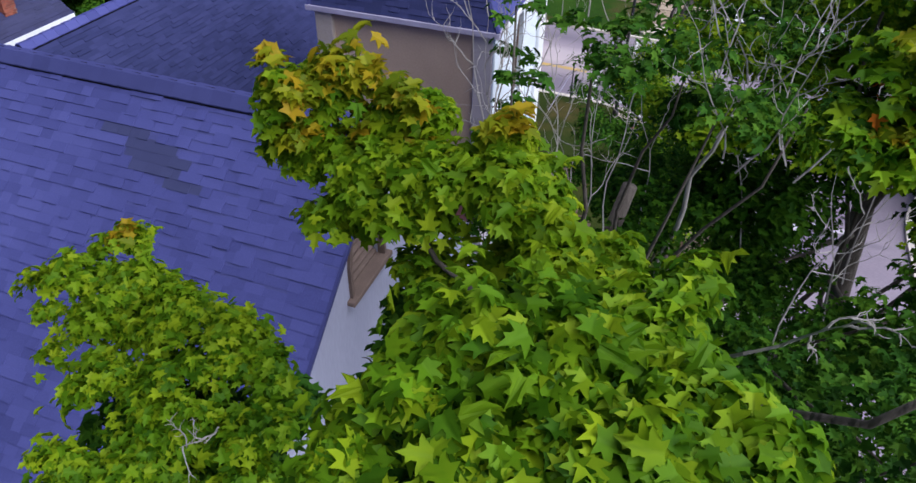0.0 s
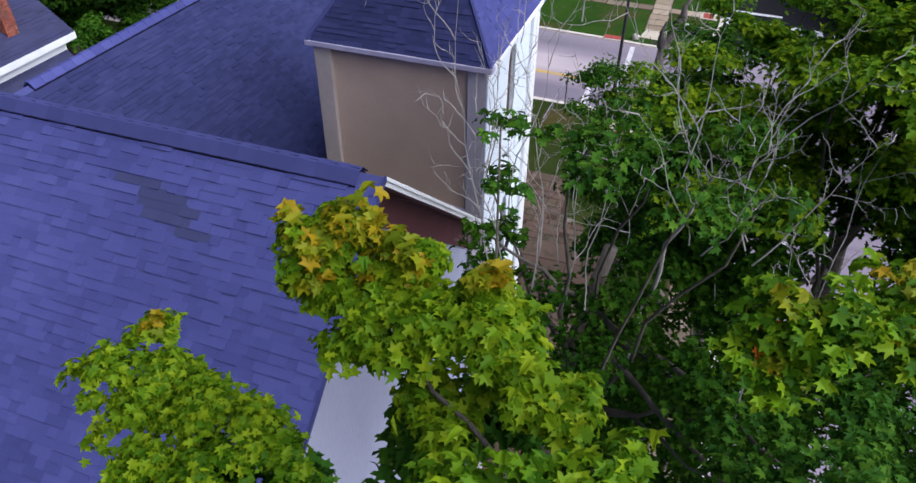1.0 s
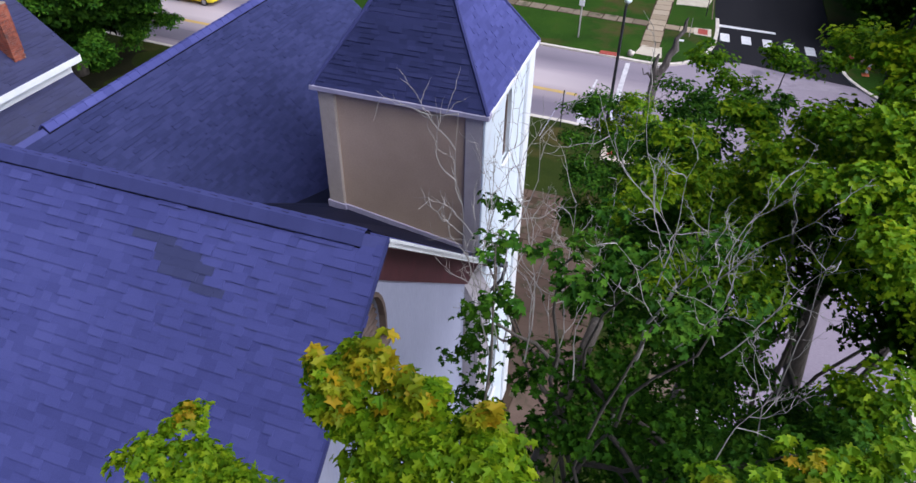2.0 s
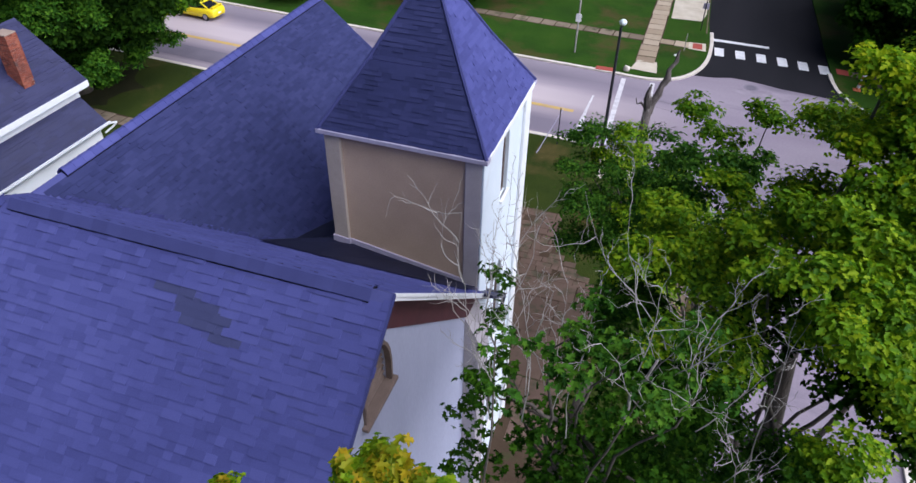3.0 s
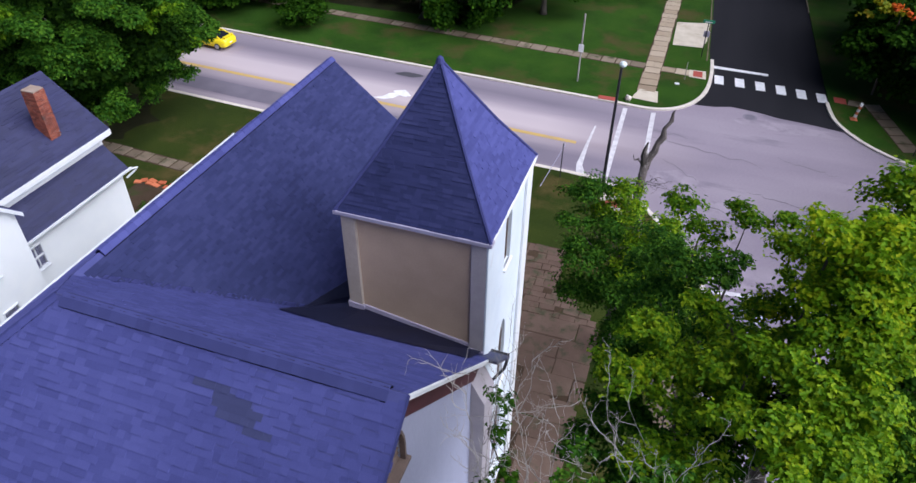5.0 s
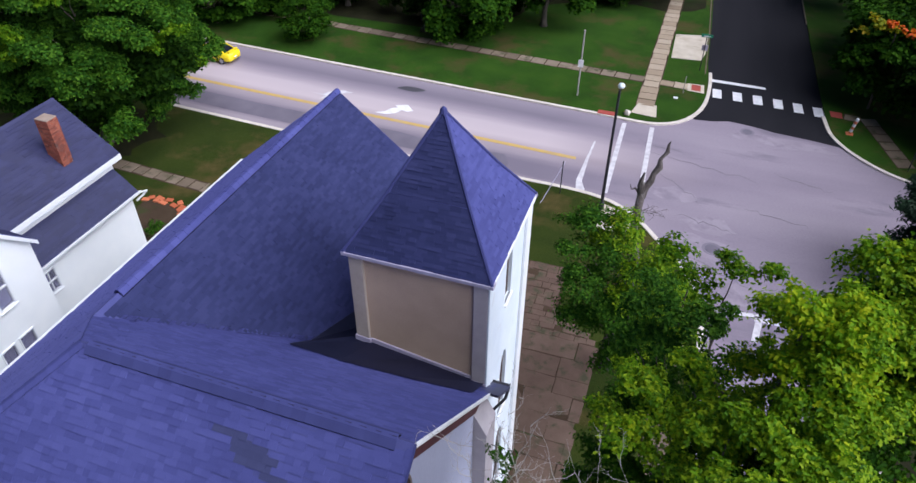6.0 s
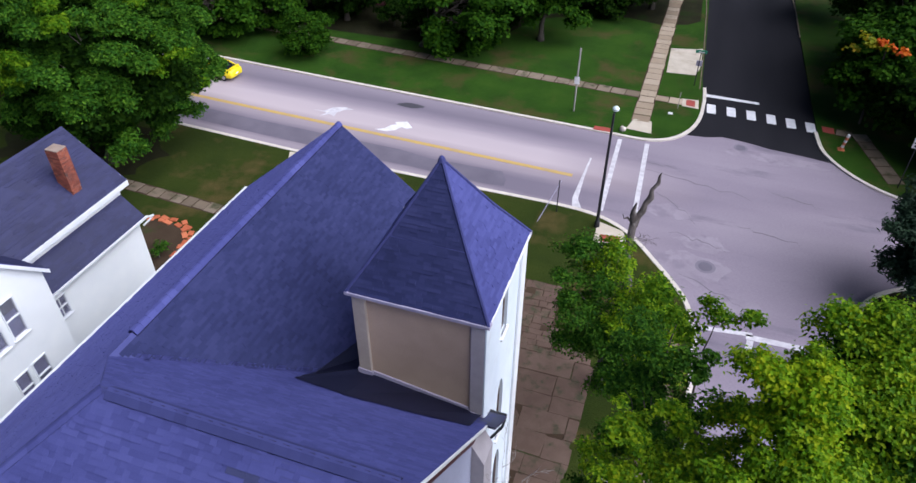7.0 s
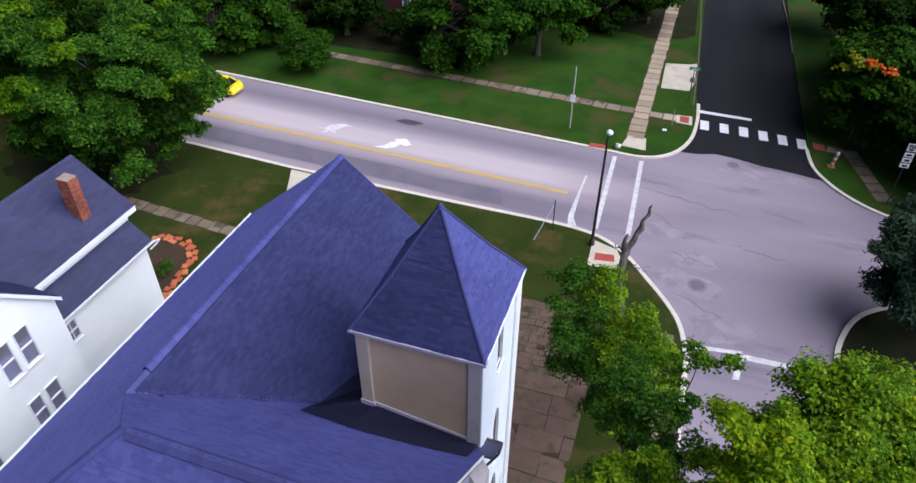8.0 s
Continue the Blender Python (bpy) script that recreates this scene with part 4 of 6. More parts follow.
part("shield", prism(bmesh.new(), [(RSX + a, RSY - 0.08, 4.9 + b) for a, b in ((-0.24, 0.2), (-0.1, 0.24), (0, 0.19), (0.1, 0.24), (0.24, 0.2), (0.2, -0.05), (0.12, -0.2), (0, -0.26), (-0.12, -0.2), (-0.2, -0.05))], (0, 0.008, 0)), M_DARKMETAL, shield)
cu = bpy.data.curves.new("number", "FONT")
cu.body, cu.size, cu.extrude, cu.align_x, cu.align_y = "62", 0.34, 0.002, "CENTER", "CENTER"
cu.materials.append(M_MARK)
txt = new("number", cu)
txt.parent = shield
txt.matrix_parent_inverse = pose(RSX, RSY - 0.084, 4.9, 90, 0, 0)
txt["label"] = "white route number"


# paving slabs, shared by size
SLABS = {}


def slab_piece(parent, name, x, y, z, w, d, mat, turn=0.0, tilt=(0, 0), h=0.07):
    key = (name, round(w, 2), round(d, 2), mat.name)
    if key not in SLABS:
        SLABS[key] = mesh_of(name, boxed(-w / 2, w / 2, -d / 2, d / 2, -h, 0, bevel=0.012), mat)
    ob = new(name, SLABS[key])
    ob.parent = parent
    ob.matrix_parent_inverse = pose(x, y, z, tilt[0], tilt[1], turn)
    return ob


def walkway(name, a, b, w, step, mat, label, z=0.138, bed=M_DIRT):
    """A slab path from a to b, with a bed that shows in the joints."""
    a, b = Vector(a), Vector(b)
    d = (b - a).normalized()
    nrm = Vector((-d.y, d.x))
    bedob = sheet(name, [a + nrm * (w / 2 + 0.05), a - nrm * (w / 2 + 0.05), b - nrm * (w / 2 + 0.05), b + nrm * (w / 2 + 0.05)], 0.118, bed, label, "pavement")
    n = max(1, round((b - a).length / step))
    rng = random.Random(name + label)
    ang = math.degrees(math.atan2(d.y, d.x))
    for i in range(n):
        c = a + d * ((i + 0.5) * (b - a).length / n)
        slab_piece(bedob, "slab", c.x, c.y, z + rng.uniform(-0.006, 0.012), (b - a).length / n - rng.choice((0.07, 0.13)), w - rng.choice((0, 0.08, 0.16)), mat, ang + rng.uniform(-1, 1), (rng.uniform(-0.4, 0.4), rng.uniform(-0.4, 0.4)))
    return bedob


walkway("footpath_far_street", (-2.85, 104), (-2.85, 52.9), 1.4, 1.2, M_WALK, "cracked tan concrete slab footpath beside the side street")
walkway("footpath_far", (-60, 61.4), (-3.5, 57.75), 1.15, 1.25, M_WALK_OLD, "tan concrete slab footpath across the street, edged by grass")
walkway("footpath_corner", (-2.2, 57.65), (0.1, 57.55), 1.1, 1.1, M_WALK, "short tan slab footpath to the corner ramp")
sheet("corner_ramp", [(-3.75, 51.4), (-1.75, 51.2), (-1.95, 53.2), (-3.4, 53.2)], 0.135, M_PAD, "pale concrete kerb ramp", "pavement")
sheet("corner_ramp", [(0.0, 58.2), (1.35, 58.3), (1.45, 56.7), (0.1, 56.8)], 0.135, M_PAD, "pale concrete kerb ramp", "pavement")
sheet("tactile_pad", [(0.35, 58.1), (1.1, 58.1), (1.15, 56.95), (0.4, 57.0)], 0.142, M_REDPAD, "red tactile paving pad", "pavement")
sheet("driveway_apron", [(-1.85, 63.1), (0.7, 63.3), (1.0, 65.0), (0.95, 69.7), (0.2, 69.3), (-2.0, 68.8)], 0.128, M_PAD, "pale concrete driveway apron", "pavement")
sheet("corner_ramp", [(-3.6, 38.3), (-1.9, 37.75), (-1.2, 36.2), (-1.6, 35.7), (-3.5, 35.5)], 0.135, M_PAD, "pale concrete kerb ramp at the corner", "pavement")
sheet("tactile_pad", [(-3.2, 36.95), (-2.0, 37.1), (-1.85, 36.4), (-3.15, 36.2)], 0.142, M_REDPAD, "red tactile paving pad at the corner", "pavement")
sheet("tactile_pad", [(11.0, 57.0), (11.9, 56.9), (11.9, 55.9), (11.05, 56.0)], 0.142, M_REDPAD, "red tactile paving pad in shade", "pavement")
walkway("footpath_right", (15.6, 49.7), (13.7, 56.6), 1.15, 1.2, M_WALK_OLD, "tan slab footpath at the shaded corner")
box_drain = thing("storm_drain", (-5.6, 50.75, 0.12), "rusty red iron drain cover in the kerb", "drain")
part("cover", boxed(-6.2, -4.8, 50.35, 50.95, 0.06, 0.175, bevel=0.02), M_REDPAD, box_drain)
hyd = thing("kerb_stone", (-3.95, 50.9, 0.12), "broken pale lump of kerb concrete", "stone")
bm = bmesh.new()
bmesh.ops.create_icosphere(bm, subdivisions=2, radius=0.28, matrix=pose(-3.95, 50.95, 0.25))
for v in bm.verts:
    v.co += v.normal * noise.noise(v.co * 4) * 0.12
part("lump", bm, M_KERB, hyd)
# dark sheet paints the far trees' shade on the ground
sheet("ground_below_trees", [(-70, 64.0), (-45, 62.6), (-34, 61.9), (-22, 62.2), (-18.5, 66), (-16.5, 71.5), (-12.5, 74.5), (-7.0, 75.5), (-3.6, 74.6), (-1.0, 75.6), (0.2, 77.0), (-1.0, 110), (-70, 112)], 0.116, M_GROUND_SHADE, "tree shade painted on the ground below the far trees", "soil")
walkway("footpath_near_corner", (13.1, 30.1), (24.0, 30.6), 1.1, 1.2, M_WALK_OLD, "tan slab footpath in the shade of the evergreen")
walkway("footpath_corner_right", (12.0, 56.4), (13.2, 56.2), 1.0, 1.1, M_WALK_OLD, "short slab footpath from the shaded corner pad")
hyd = thing("marker_post", (12.2, 53.6, 0.11), "small orange and white striped marker post on the shaded corner", "marker post")
for k in range(6):
    part("band", tube(bmesh.new(), [(12.2 + 0.03 * k, 53.6, 0.1 + 0.22 * k), (12.2 + 0.03 * (k + 1), 53.6, 0.1 + 0.22 * (k + 1))], [0.12, 0.11], 8), (M_ORANGE_PAVER, M_MARK)[k % 2], hyd)
part("base", boxed(11.95, 12.45, 53.35, 53.85, 0.1, 0.17, bevel=0.02), M_ORANGE_PAVER, hyd)
walkway("footpath_house", (-45, 32.2), (-19.4, 30.6), 1.0, 0.95, M_WALK_OLD, "tan slab footpath over the lawn in front of the house")
sheet("driveway_near", [(-27.2, 39.35), (-25.2, 39.3), (-24.6, 36.0), (-25.9, 36.3)], 0.128, M_PAD, "pale concrete driveway cut", "pavement")
walkway("footpath_side", (1.9, 31.0), (1.9, 5), 1.2, 1.3, M_WALK_OLD, "tan concrete footpath beside the side street")

rng = random.Random(44)
# ragged dark sheet stands in for the maple's shadow on the lawn
sheet("ground_below_trees", [(-42.5 + (6.6 + rng.uniform(-0.9, 0.9)) * math.cos(i * 0.1571), 35.2 + min((5.0 + rng.uniform(-0.8, 0.8)) * math.sin(i * 0.1571), 3.6)) for i in range(40)], 0.115, M_GROUND_SHADE, "shade of the great maple painted on the ground", "soil")
for line in (((1.28, 60.6), (1.04, 69.6), (0.55, 80.8), (0.03, 88.5)), ((9.95, 76.0), (9.74, 84.0), (9.24, 91.7))):
    sheet("road_edge", [(x - 0.05, y) for x, y in line] + [(x + 0.05, y) for x, y in line[::-1]], 0.13, M_WALK_OLD, "thin worn concrete edge of the asphalt street", "kerb", 0.12)

# old paved yard beside the tower
yard = sheet("yard", [(-6.9, 31.2), (-4.6, 31.2), (-3.9, 27.5), (-1.6, 25.8), (-1.3, 15), (-3.9, 8), (-7.6, 17.7), (-7.6, 31.0)], 0.116, M_DIRT, "worn brown paved yard with grass in its joints beside the tower", "pavement")
rng = random.Random(5)
y = 16.0
while y < 31.0:
    big_slab = y < 24.6
    d = rng.choice((1.05, 1.3)) if big_slab else rng.choice((0.42, 0.52, 0.66))
    x = (-7.4 if y > 17.9 else -3.7) + rng.uniform(0, 0.3)
    stop = -1.7 if y < 25.6 else (-1.8 - (y - 25.6) * 1.2 if y < 27.6 else -4.3 - rng.uniform(0, 0.3))
    while x < stop:
        w = min(rng.choice((1.3, 1.7, 2.3)), stop - x + 0.2) if big_slab else rng.choice((0.34, 0.46, 0.62, 0.8))
        if w > 0.2 and rng.random() < (0.97 if big_slab else 0.86):
            slab_piece(yard, "paving_stone", x + w / 2 + rng.uniform(-0.02, 0.02), y + d / 2 + rng.uniform(-0.05, 0.05), 0.128 + rng.uniform(-0.006, 0.016), w - 0.03, d - 0.025, M_FLAG, rng.uniform(-2, 2) if big_slab else rng.uniform(-7, 7), (rng.uniform(-0.8, 0.8), rng.uniform(-0.8, 0.8)))
        x += w
    y += d
sheet("ground_below_trees", [(-2.3, 26.2), (-1.75, 25.9), (-1.45, 24.8), (-1.55, 22.4), (-1.75, 19.4), (-1.2, 12), (1.2, 12), (1.3, 24), (0.9, 29)], 0.122, M_GRASS_DRY, "thin olive grass with fallen leaves under the trees", "soil")

# ---- house ----
M_BLIND_SKY = material("blind_and_sky_tint", ((0.44, 0.41, 0.60), (0.58, 0.55, 0.74)), 0.9, 3, 40, 0.1)
def gable_roof_slope(parent, pts, o, u, v, length, lo, hi, name="roof_slope"):
    d = part(name, prism(bmesh.new(), pts, (0, 0, -0.12)), M_DECK, parent)
    shingles(d, "shingles", o, u, v, lo, hi, length, M_HOUSE_ROOF, expo=0.17, wide=(0.4, 0.55, 0.7))
    return d


def sash(parent, x, y0, y1, z0, z1, rows=2, cols=1):
    """A sash window in a wall that faces +x."""
    w = part("window", holed(bmesh.new(), [(y0, z0), (y1, z0), (y1, z1), (y0, z1)], [[(y0 + 0.05, z0 + 0.06), (y1 - 0.05, z0 + 0.06), (y1 - 0.05, z1 - 0.06), (y0 + 0.05, z1 - 0.06)]], lambda y, z: (x + 0.05, y, z), (-0.12, 0, 0)), M_WHITE_PAINT, parent)
    part("pane", boxed(x - 0.05, x - 0.04, y0 + 0.04, y1 - 0.04, z0 + 0.05, z1 - 0.05), M_GLASS, w)
    # lilac tone paints sky reflection in upper panes, drawn blinds in lower ones
    part("blind", boxed(x - 0.16, x - 0.15, y0 + 0.04, y1 - 0.04, z0 + 0.05, z0 + (z1 - z0) * (0.62 if z0 > 6 else 0.9)), M_BLIND_SKY, w, "lilac-grey panel painted as sky reflection and drawn blinds")
    part("sill", boxed(x - 0.02, x + 0.10, y0 - 0.05, y1 + 0.05, z0 - 0.06, z0, bevel=0.008), M_WHITE_PAINT, w)
    for i in range(1, rows):
        z = z0 + (z1 - z0) * i / rows
        part("glazing_bar", boxed(x - 0.04, x + 0.03, y0 + 0.05, y1 - 0.05, z - 0.03, z + 0.03), M_WHITE_PAINT, w)
    for i in range(1, cols):
        y = y0 + (y1 - y0) * i / cols
        part("glazing_bar", boxed(x - 0.04, x + 0.02, y - 0.02, y + 0.02, z0 + 0.09, z1 - 0.09), M_WHITE_PAINT, w)
    return w


house = thing("house", (-28, 16, 0.1), "white two-storey house with dark shingle roofs and a brick chimney", "house")
HR, HE, HK = -28.75, -25.7, 0.80
HZ, HRZ = 8.2, 8.2 + 0.80 * 3.05
HY0, HY1 = 9.0, 22.75
s = math.hypot(1, HK)
gable_roof_slope(house, [(HE, HY0, HZ), (HE, HY1, HZ), (HR, HY1, HRZ), (HR, HY0, HRZ)], (HE, 0, HZ), (0, 1, 0), (-1, 0, HK), 3.05 * s, lambda v: HY0, lambda v: HY1)
HLX = 2 * HR - HE
gable_roof_slope(house, [(HLX, HY0, HZ), (HR, HY0, HRZ), (HR, HY1, HRZ), (HLX, HY1, HZ)], (HLX, 0, HZ), (0, 1, 0), (1, 0, HK), 3.05 * s, lambda v: HY0, lambda v: HY1)
part("ridge_cap", prism(bmesh.new(), [(HR - 0.12, HY0, HRZ - 0.08), (HR, HY0, HRZ + 0.03), (HR + 0.12, HY0, HRZ - 0.08)], (0, HY1 - HY0, 0)), M_HOUSE_ROOF, house)
part("fascia", boxed(HE - 0.02, HE + 0.03, HY0, HY1, HZ - 0.30, HZ - 0.02), M_WHITE_PAINT, house)
part("soffit", boxed(HE - 0.36, HE - 0.02, HY0, HY1 - 0.1, HZ - 0.34, HZ - 0.30), M_WHITE_PAINT, house)
for sx in (1, -1):
    part("bargeboard", prism(bmesh.new(), [(HR, HY1 - 0.03, HRZ - 0.03), (HR + sx * 3.05, HY1 - 0.03, HZ - 0.03), (HR + sx * 3.05, HY1 - 0.03, HZ - 0.25), (HR, HY1 - 0.03, HRZ - 0.25)], (0, 0.05, 0)), M_WHITE_PAINT, house)
part("wall", boxed(-31.5, -26.05, HY1 - 0.6, HY1 - 0.35, 0, HZ - 0.1), M_SIDING, house)
part("wall", boxed(-26.3, -26.05, 15.7, HY1 - 0.61, 0, HZ - 0.1), M_SIDING, house)
part("wall", boxed(-31.5, -31.2, 9.2, HY1 - 0.61, 0, HZ - 0.1), M_SIDING, house)
part("wall", prism(bmesh.new(), [(-31.4, HY1 - 0.5, HZ - 0.1), (-26.1, HY1 - 0.5, HZ - 0.1), (HR, HY1 - 0.5, HRZ - 0.2)], (0, 0.15, 0)), M_SIDING, house)
# lean-to along the side
sw = (-25.1, 15.65, 22.05)
part("wall", holed(bmesh.new(), [(sw[1], 0), (sw[2], 0), (sw[2], 6.35), (sw[1], 6.35)], [[(15.98, 4.68), (16.74, 4.68), (16.74, 5.88), (15.98, 5.88)]], lambda y, z: (sw[0], y, z), (-0.2, 0, 0)), M_SIDING, house, "white painted lean-to wall")
part("wall", prism(bmesh.new(), [(-26.04, 22.05, 0), (-25.11, 22.05, 0), (-25.11, 22.05, 6.4), (-26.04, 22.05, 7.2)], (0, -0.2, 0)), M_SIDING, house)
sash(house, sw[0], 15.98, 16.74, 4.68, 5.88, 2, 2)
sl = (7.45 - 6.4) / 1.15
gable_roof_slope(house, [(-24.88, 15.6, 6.4), (-24.88, 22.35, 6.4), (-26.04, 22.35, 7.45), (-26.04, 15.6, 7.45)], (-24.88, 0, 6.4), (0, 1, 0), (-1, 0, sl), 1.16 * math.hypot(1, sl), lambda v: 15.6, lambda v: 22.35)
part("gutter", prism(bmesh.new(), [(-24.87, 15.6, 6.38), (-24.75, 15.6, 6.40), (-24.75, 15.6, 6.31), (-24.80, 15.6, 6.25), (-24.87, 15.6, 6.25)], (0, 6.85, 0)), M_WHITE_PAINT, house, "white eaves gutter")
part("downpipe", tube(bmesh.new(), [(-24.81, 22.40, 6.3), (-24.80, 22.80, 6.16), (-24.88, 22.62, 6.02), (-25.02, 22.2, 5.86)], [0.05] * 4, 8), M_WHITE_PAINT, house)
# front wing with its gable to the side
NX, NY0, NY1, NE, NK = -24.0, 8.3, 15.5, 8.6, 0.95
NR = (NY0 + NY1) / 2
NZ = NE + NK * (NY1 - NR)
wins = [(13.17, 13.91, 6.55, 8.5), (12.17, 12.91, 6.5, 8.45), (13.28, 14.04, 3.3, 5.02), (12.36, 13.07, 3.3, 5.0), (9.6, 10.4, 6.5, 8.45), (9.6, 10.4, 3.3, 5.0)]
part("wall", holed(bmesh.new(), [(NY0, 0), (NY1, 0), (NY1, NE), (NR, NZ - 0.05), (NY0, NE)], [[(a, c), (b, c), (b, d), (a, d)] for a, b, c, d in wins], lambda y, z: (NX, y, z), (-0.2, 0, 0)), M_SIDING, house, "white painted gable wall")
part("wall", boxed(-28, NX - 0.21, NY1 - 0.2, NY1, 0, NE), M_SIDING, house)
part("wall", boxed(-31, NX - 0.21, NY0, NY0 + 0.2, 0, NE), M_SIDING, house)
for a, b, c, d in wins:
    sash(house, NX, a, b, c, d)
h2 = math.hypot(1, NK)
for sy in (1, -1):
    ye = NR + sy * (NY1 - NR + 0.2)
    ze = NZ - NK * abs(ye - NR) + 0.12
    gable_roof_slope(house, [(-32, ye, ze), (NX + 0.2, ye, ze), (NX + 0.2, NR, NZ + 0.12), (-32, NR, NZ + 0.12)], (0, ye, ze), (1, 0, 0), (0, -sy, NK), abs(ye - NR) * h2, lambda v: -32, lambda v: NX + 0.2)
    part("bargeboard", prism(bmesh.new(), [(NX + 0.2, NR, NZ + 0.06), (NX + 0.2, ye, ze - 0.04), (NX + 0.2, ye, ze - 0.24), (NX + 0.2, NR, NZ - 0.16)], (0.04, 0, 0)), M_WHITE_PAINT, house, "white painted bargeboard")
    part("fascia", boxed(-27 if sy > 0 else -32, NX + 0.2, ye - 0.02, ye + 0.02, ze - 0.24, ze - 0.03), M_WHITE_PAINT, house)
# chimney of laid bricks
chim = part("chimney", boxed(-27.08, -26.42, 20.15, 20.70, 8.6, 11.1), M_MORTAR, house, "red brick chimney")
CH = {}
n_brick = 0
for c in range(29):
    z = 8.62 + c * 0.0855
    for face in range(4):
        lx = 0.66 if face % 2 == 0 else 0.55
        k = 3 if face < 2 else 2
        for i in range(k):
            if c < 6 and face != 0 and face != 1:
                continue
            w = lx / k
            key = round(w, 3)
            if key not in CH:
                CH[key] = mesh_of("brick", boxed(-w / 2 + 0.006, w / 2 - 0.006, -0.014, 0.03, 0, 0.073), M_BRICK)
            if n_brick >= 300:
                continue
            n_brick += 1
            off = -lx / 2 + (i + 0.5) * w + (0.03 if c % 2 else -0.03)
            m = Matrix.Translation((-26.75, 20.425, z)) @ pose(0, 0, 0, 0, 0, 90 * face) @ Matrix.Translation((off, -(0.275 if face % 2 == 0 else 0.33), 0))
            ob = new("brick", CH[key])
            ob.parent = chim
            ob.matrix_parent_inverse = m
part("chimney_cap", boxed(-27.10, -26.40, 20.13, 20.72, 11.105, 11.15, bevel=0.015), material("chimney_mortar", ((0.26, 0.19, 0.15), (0.36, 0.28, 0.23)), 0.9, 3, 40, 0.4), chim, "tan mortar chimney cap")
vent = part("roof_vent", tube(bmesh.new(), [(-27.75, 21.2, 9.3), (-27.75, 21.2, 9.95), (-27.75, 21.2, 10.0)], [0.16, 0.16, 0.10], 12), M_VENT_SHADOW, house, "black metal roof vent")
part("vent_cap", tube(bmesh.new(), [(-27.75, 21.2, 10.0), (-27.75, 21.2, 10.06), (-27.75, 21.2, 10.13)], [0.24, 0.24, 0.05], 12), M_VENT_SHADOW, vent)
# planting bed with an orange paver edge
bed = sheet("flower_bed", [(-31.5, 28.75), (-30.1, 28.95), (-28.75, 28.5), (-27.95, 27.5), (-27.7, 26.2), (-27.3, 24.1), (-27.2, 22.6), (-31.5, 22.6)], 0.13, M_DIRT, "dark soil planting bed beside the house", "soil")
rim = [(-31.5, 28.75), (-30.8, 28.95), (-30.1, 28.95), (-29.4, 28.8), (-28.75, 28.5), (-28.2, 28.1), (-27.95, 27.5), (-27.8, 26.9), (-27.7, 26.2), (-27.6, 25.5), (-27.45, 24.8), (-27.3, 24.1)]
for i, (x, y) in enumerate(rim):
    j = min(i + 1, len(rim) - 1)
    ang = math.degrees(math.atan2(rim[j][1] - rim[max(i - 1, 0)][1], rim[j][0] - rim[max(i - 1, 0)][0]))
    for side in (0, 1):
        slab_piece(bed, "paver", x + 0.16 * side + 0.1 * math.sin(i * 2.3 + side), y + 0.34 * side - 0.1 + 0.08 * math.cos(i * 1.7 + side), 0.19 + 0.02 * (i % 2), (0.46, 0.38, 0.55)[(i + side) % 3], 0.34, M_ORANGE_PAVER, ang + 22 * math.sin(i * 3.1 + side * 2), (4 * math.sin(i * 5.0), 3), 0.10)

# ---- plants ----
SHAPES = {
    "maple": ([(0, 0.02, 0), (0.1, 0.0, 0.02), (0.42, -0.06, -0.04), (0.3, 0.16, 0.05), (0.4, 0.24, 0.05), (0.66, 0.44, -0.06), (0.44, 0.5, 0.04), (0.22, 0.48, 0.05), (0.21, 0.66, 0.05), (0.3, 0.8, -0.02), (0.12, 0.86, 0.03), (0, 1.15, -0.14), (-0.12, 0.86, 0.03), (-0.3, 0.8, -0.02), (-0.21, 0.66, 0.05), (-0.22, 0.48, 0.05), (-0.44, 0.5, 0.04), (-0.66, 0.44, -0.06), (-0.4, 0.24, 0.05), (-0.3, 0.16, 0.05), (-0.42, -0.06, -0.04), (-0.1, 0.0, 0.02)],
              [(0, 1, 2, 3, 4, 5, 6, 7, 8, 9, 10, 11), (0, 11, 12, 13, 14, 15, 16, 17, 18, 19, 20, 21)]),
    "lobed": ([(0, -0.1, 0), (0.20, 0.16, 0.05), (0.44, 0.36, 0.04), (0.17, 0.50, 0.02), (0.30, 0.76, 0.02), (0, 1.12, -0.10), (-0.30, 0.76, 0.02), (-0.17, 0.50, 0.02), (-0.44, 0.36, 0.04), (-0.20, 0.16, 0.05)], [(0, 1, 2, 3, 4, 5), (0, 5, 6, 7, 8, 9)]),
    "plain": ([(0, 0, 0), (0.40, 0.35, 0.06), (0.28, 0.8, 0.02), (0, 1.0, -0.06), (-0.28, 0.8, 0.02), (-0.40, 0.35, 0.06)], [(0, 1, 2, 3), (0, 3, 4, 5)]),
    "needle": ([(0, 0, 0), (0.14, 0.3, 0.02), (0, 1.0, -0.1), (-0.14, 0.3, 0.02)], [(0, 1, 2), (0, 2, 3)]),
}


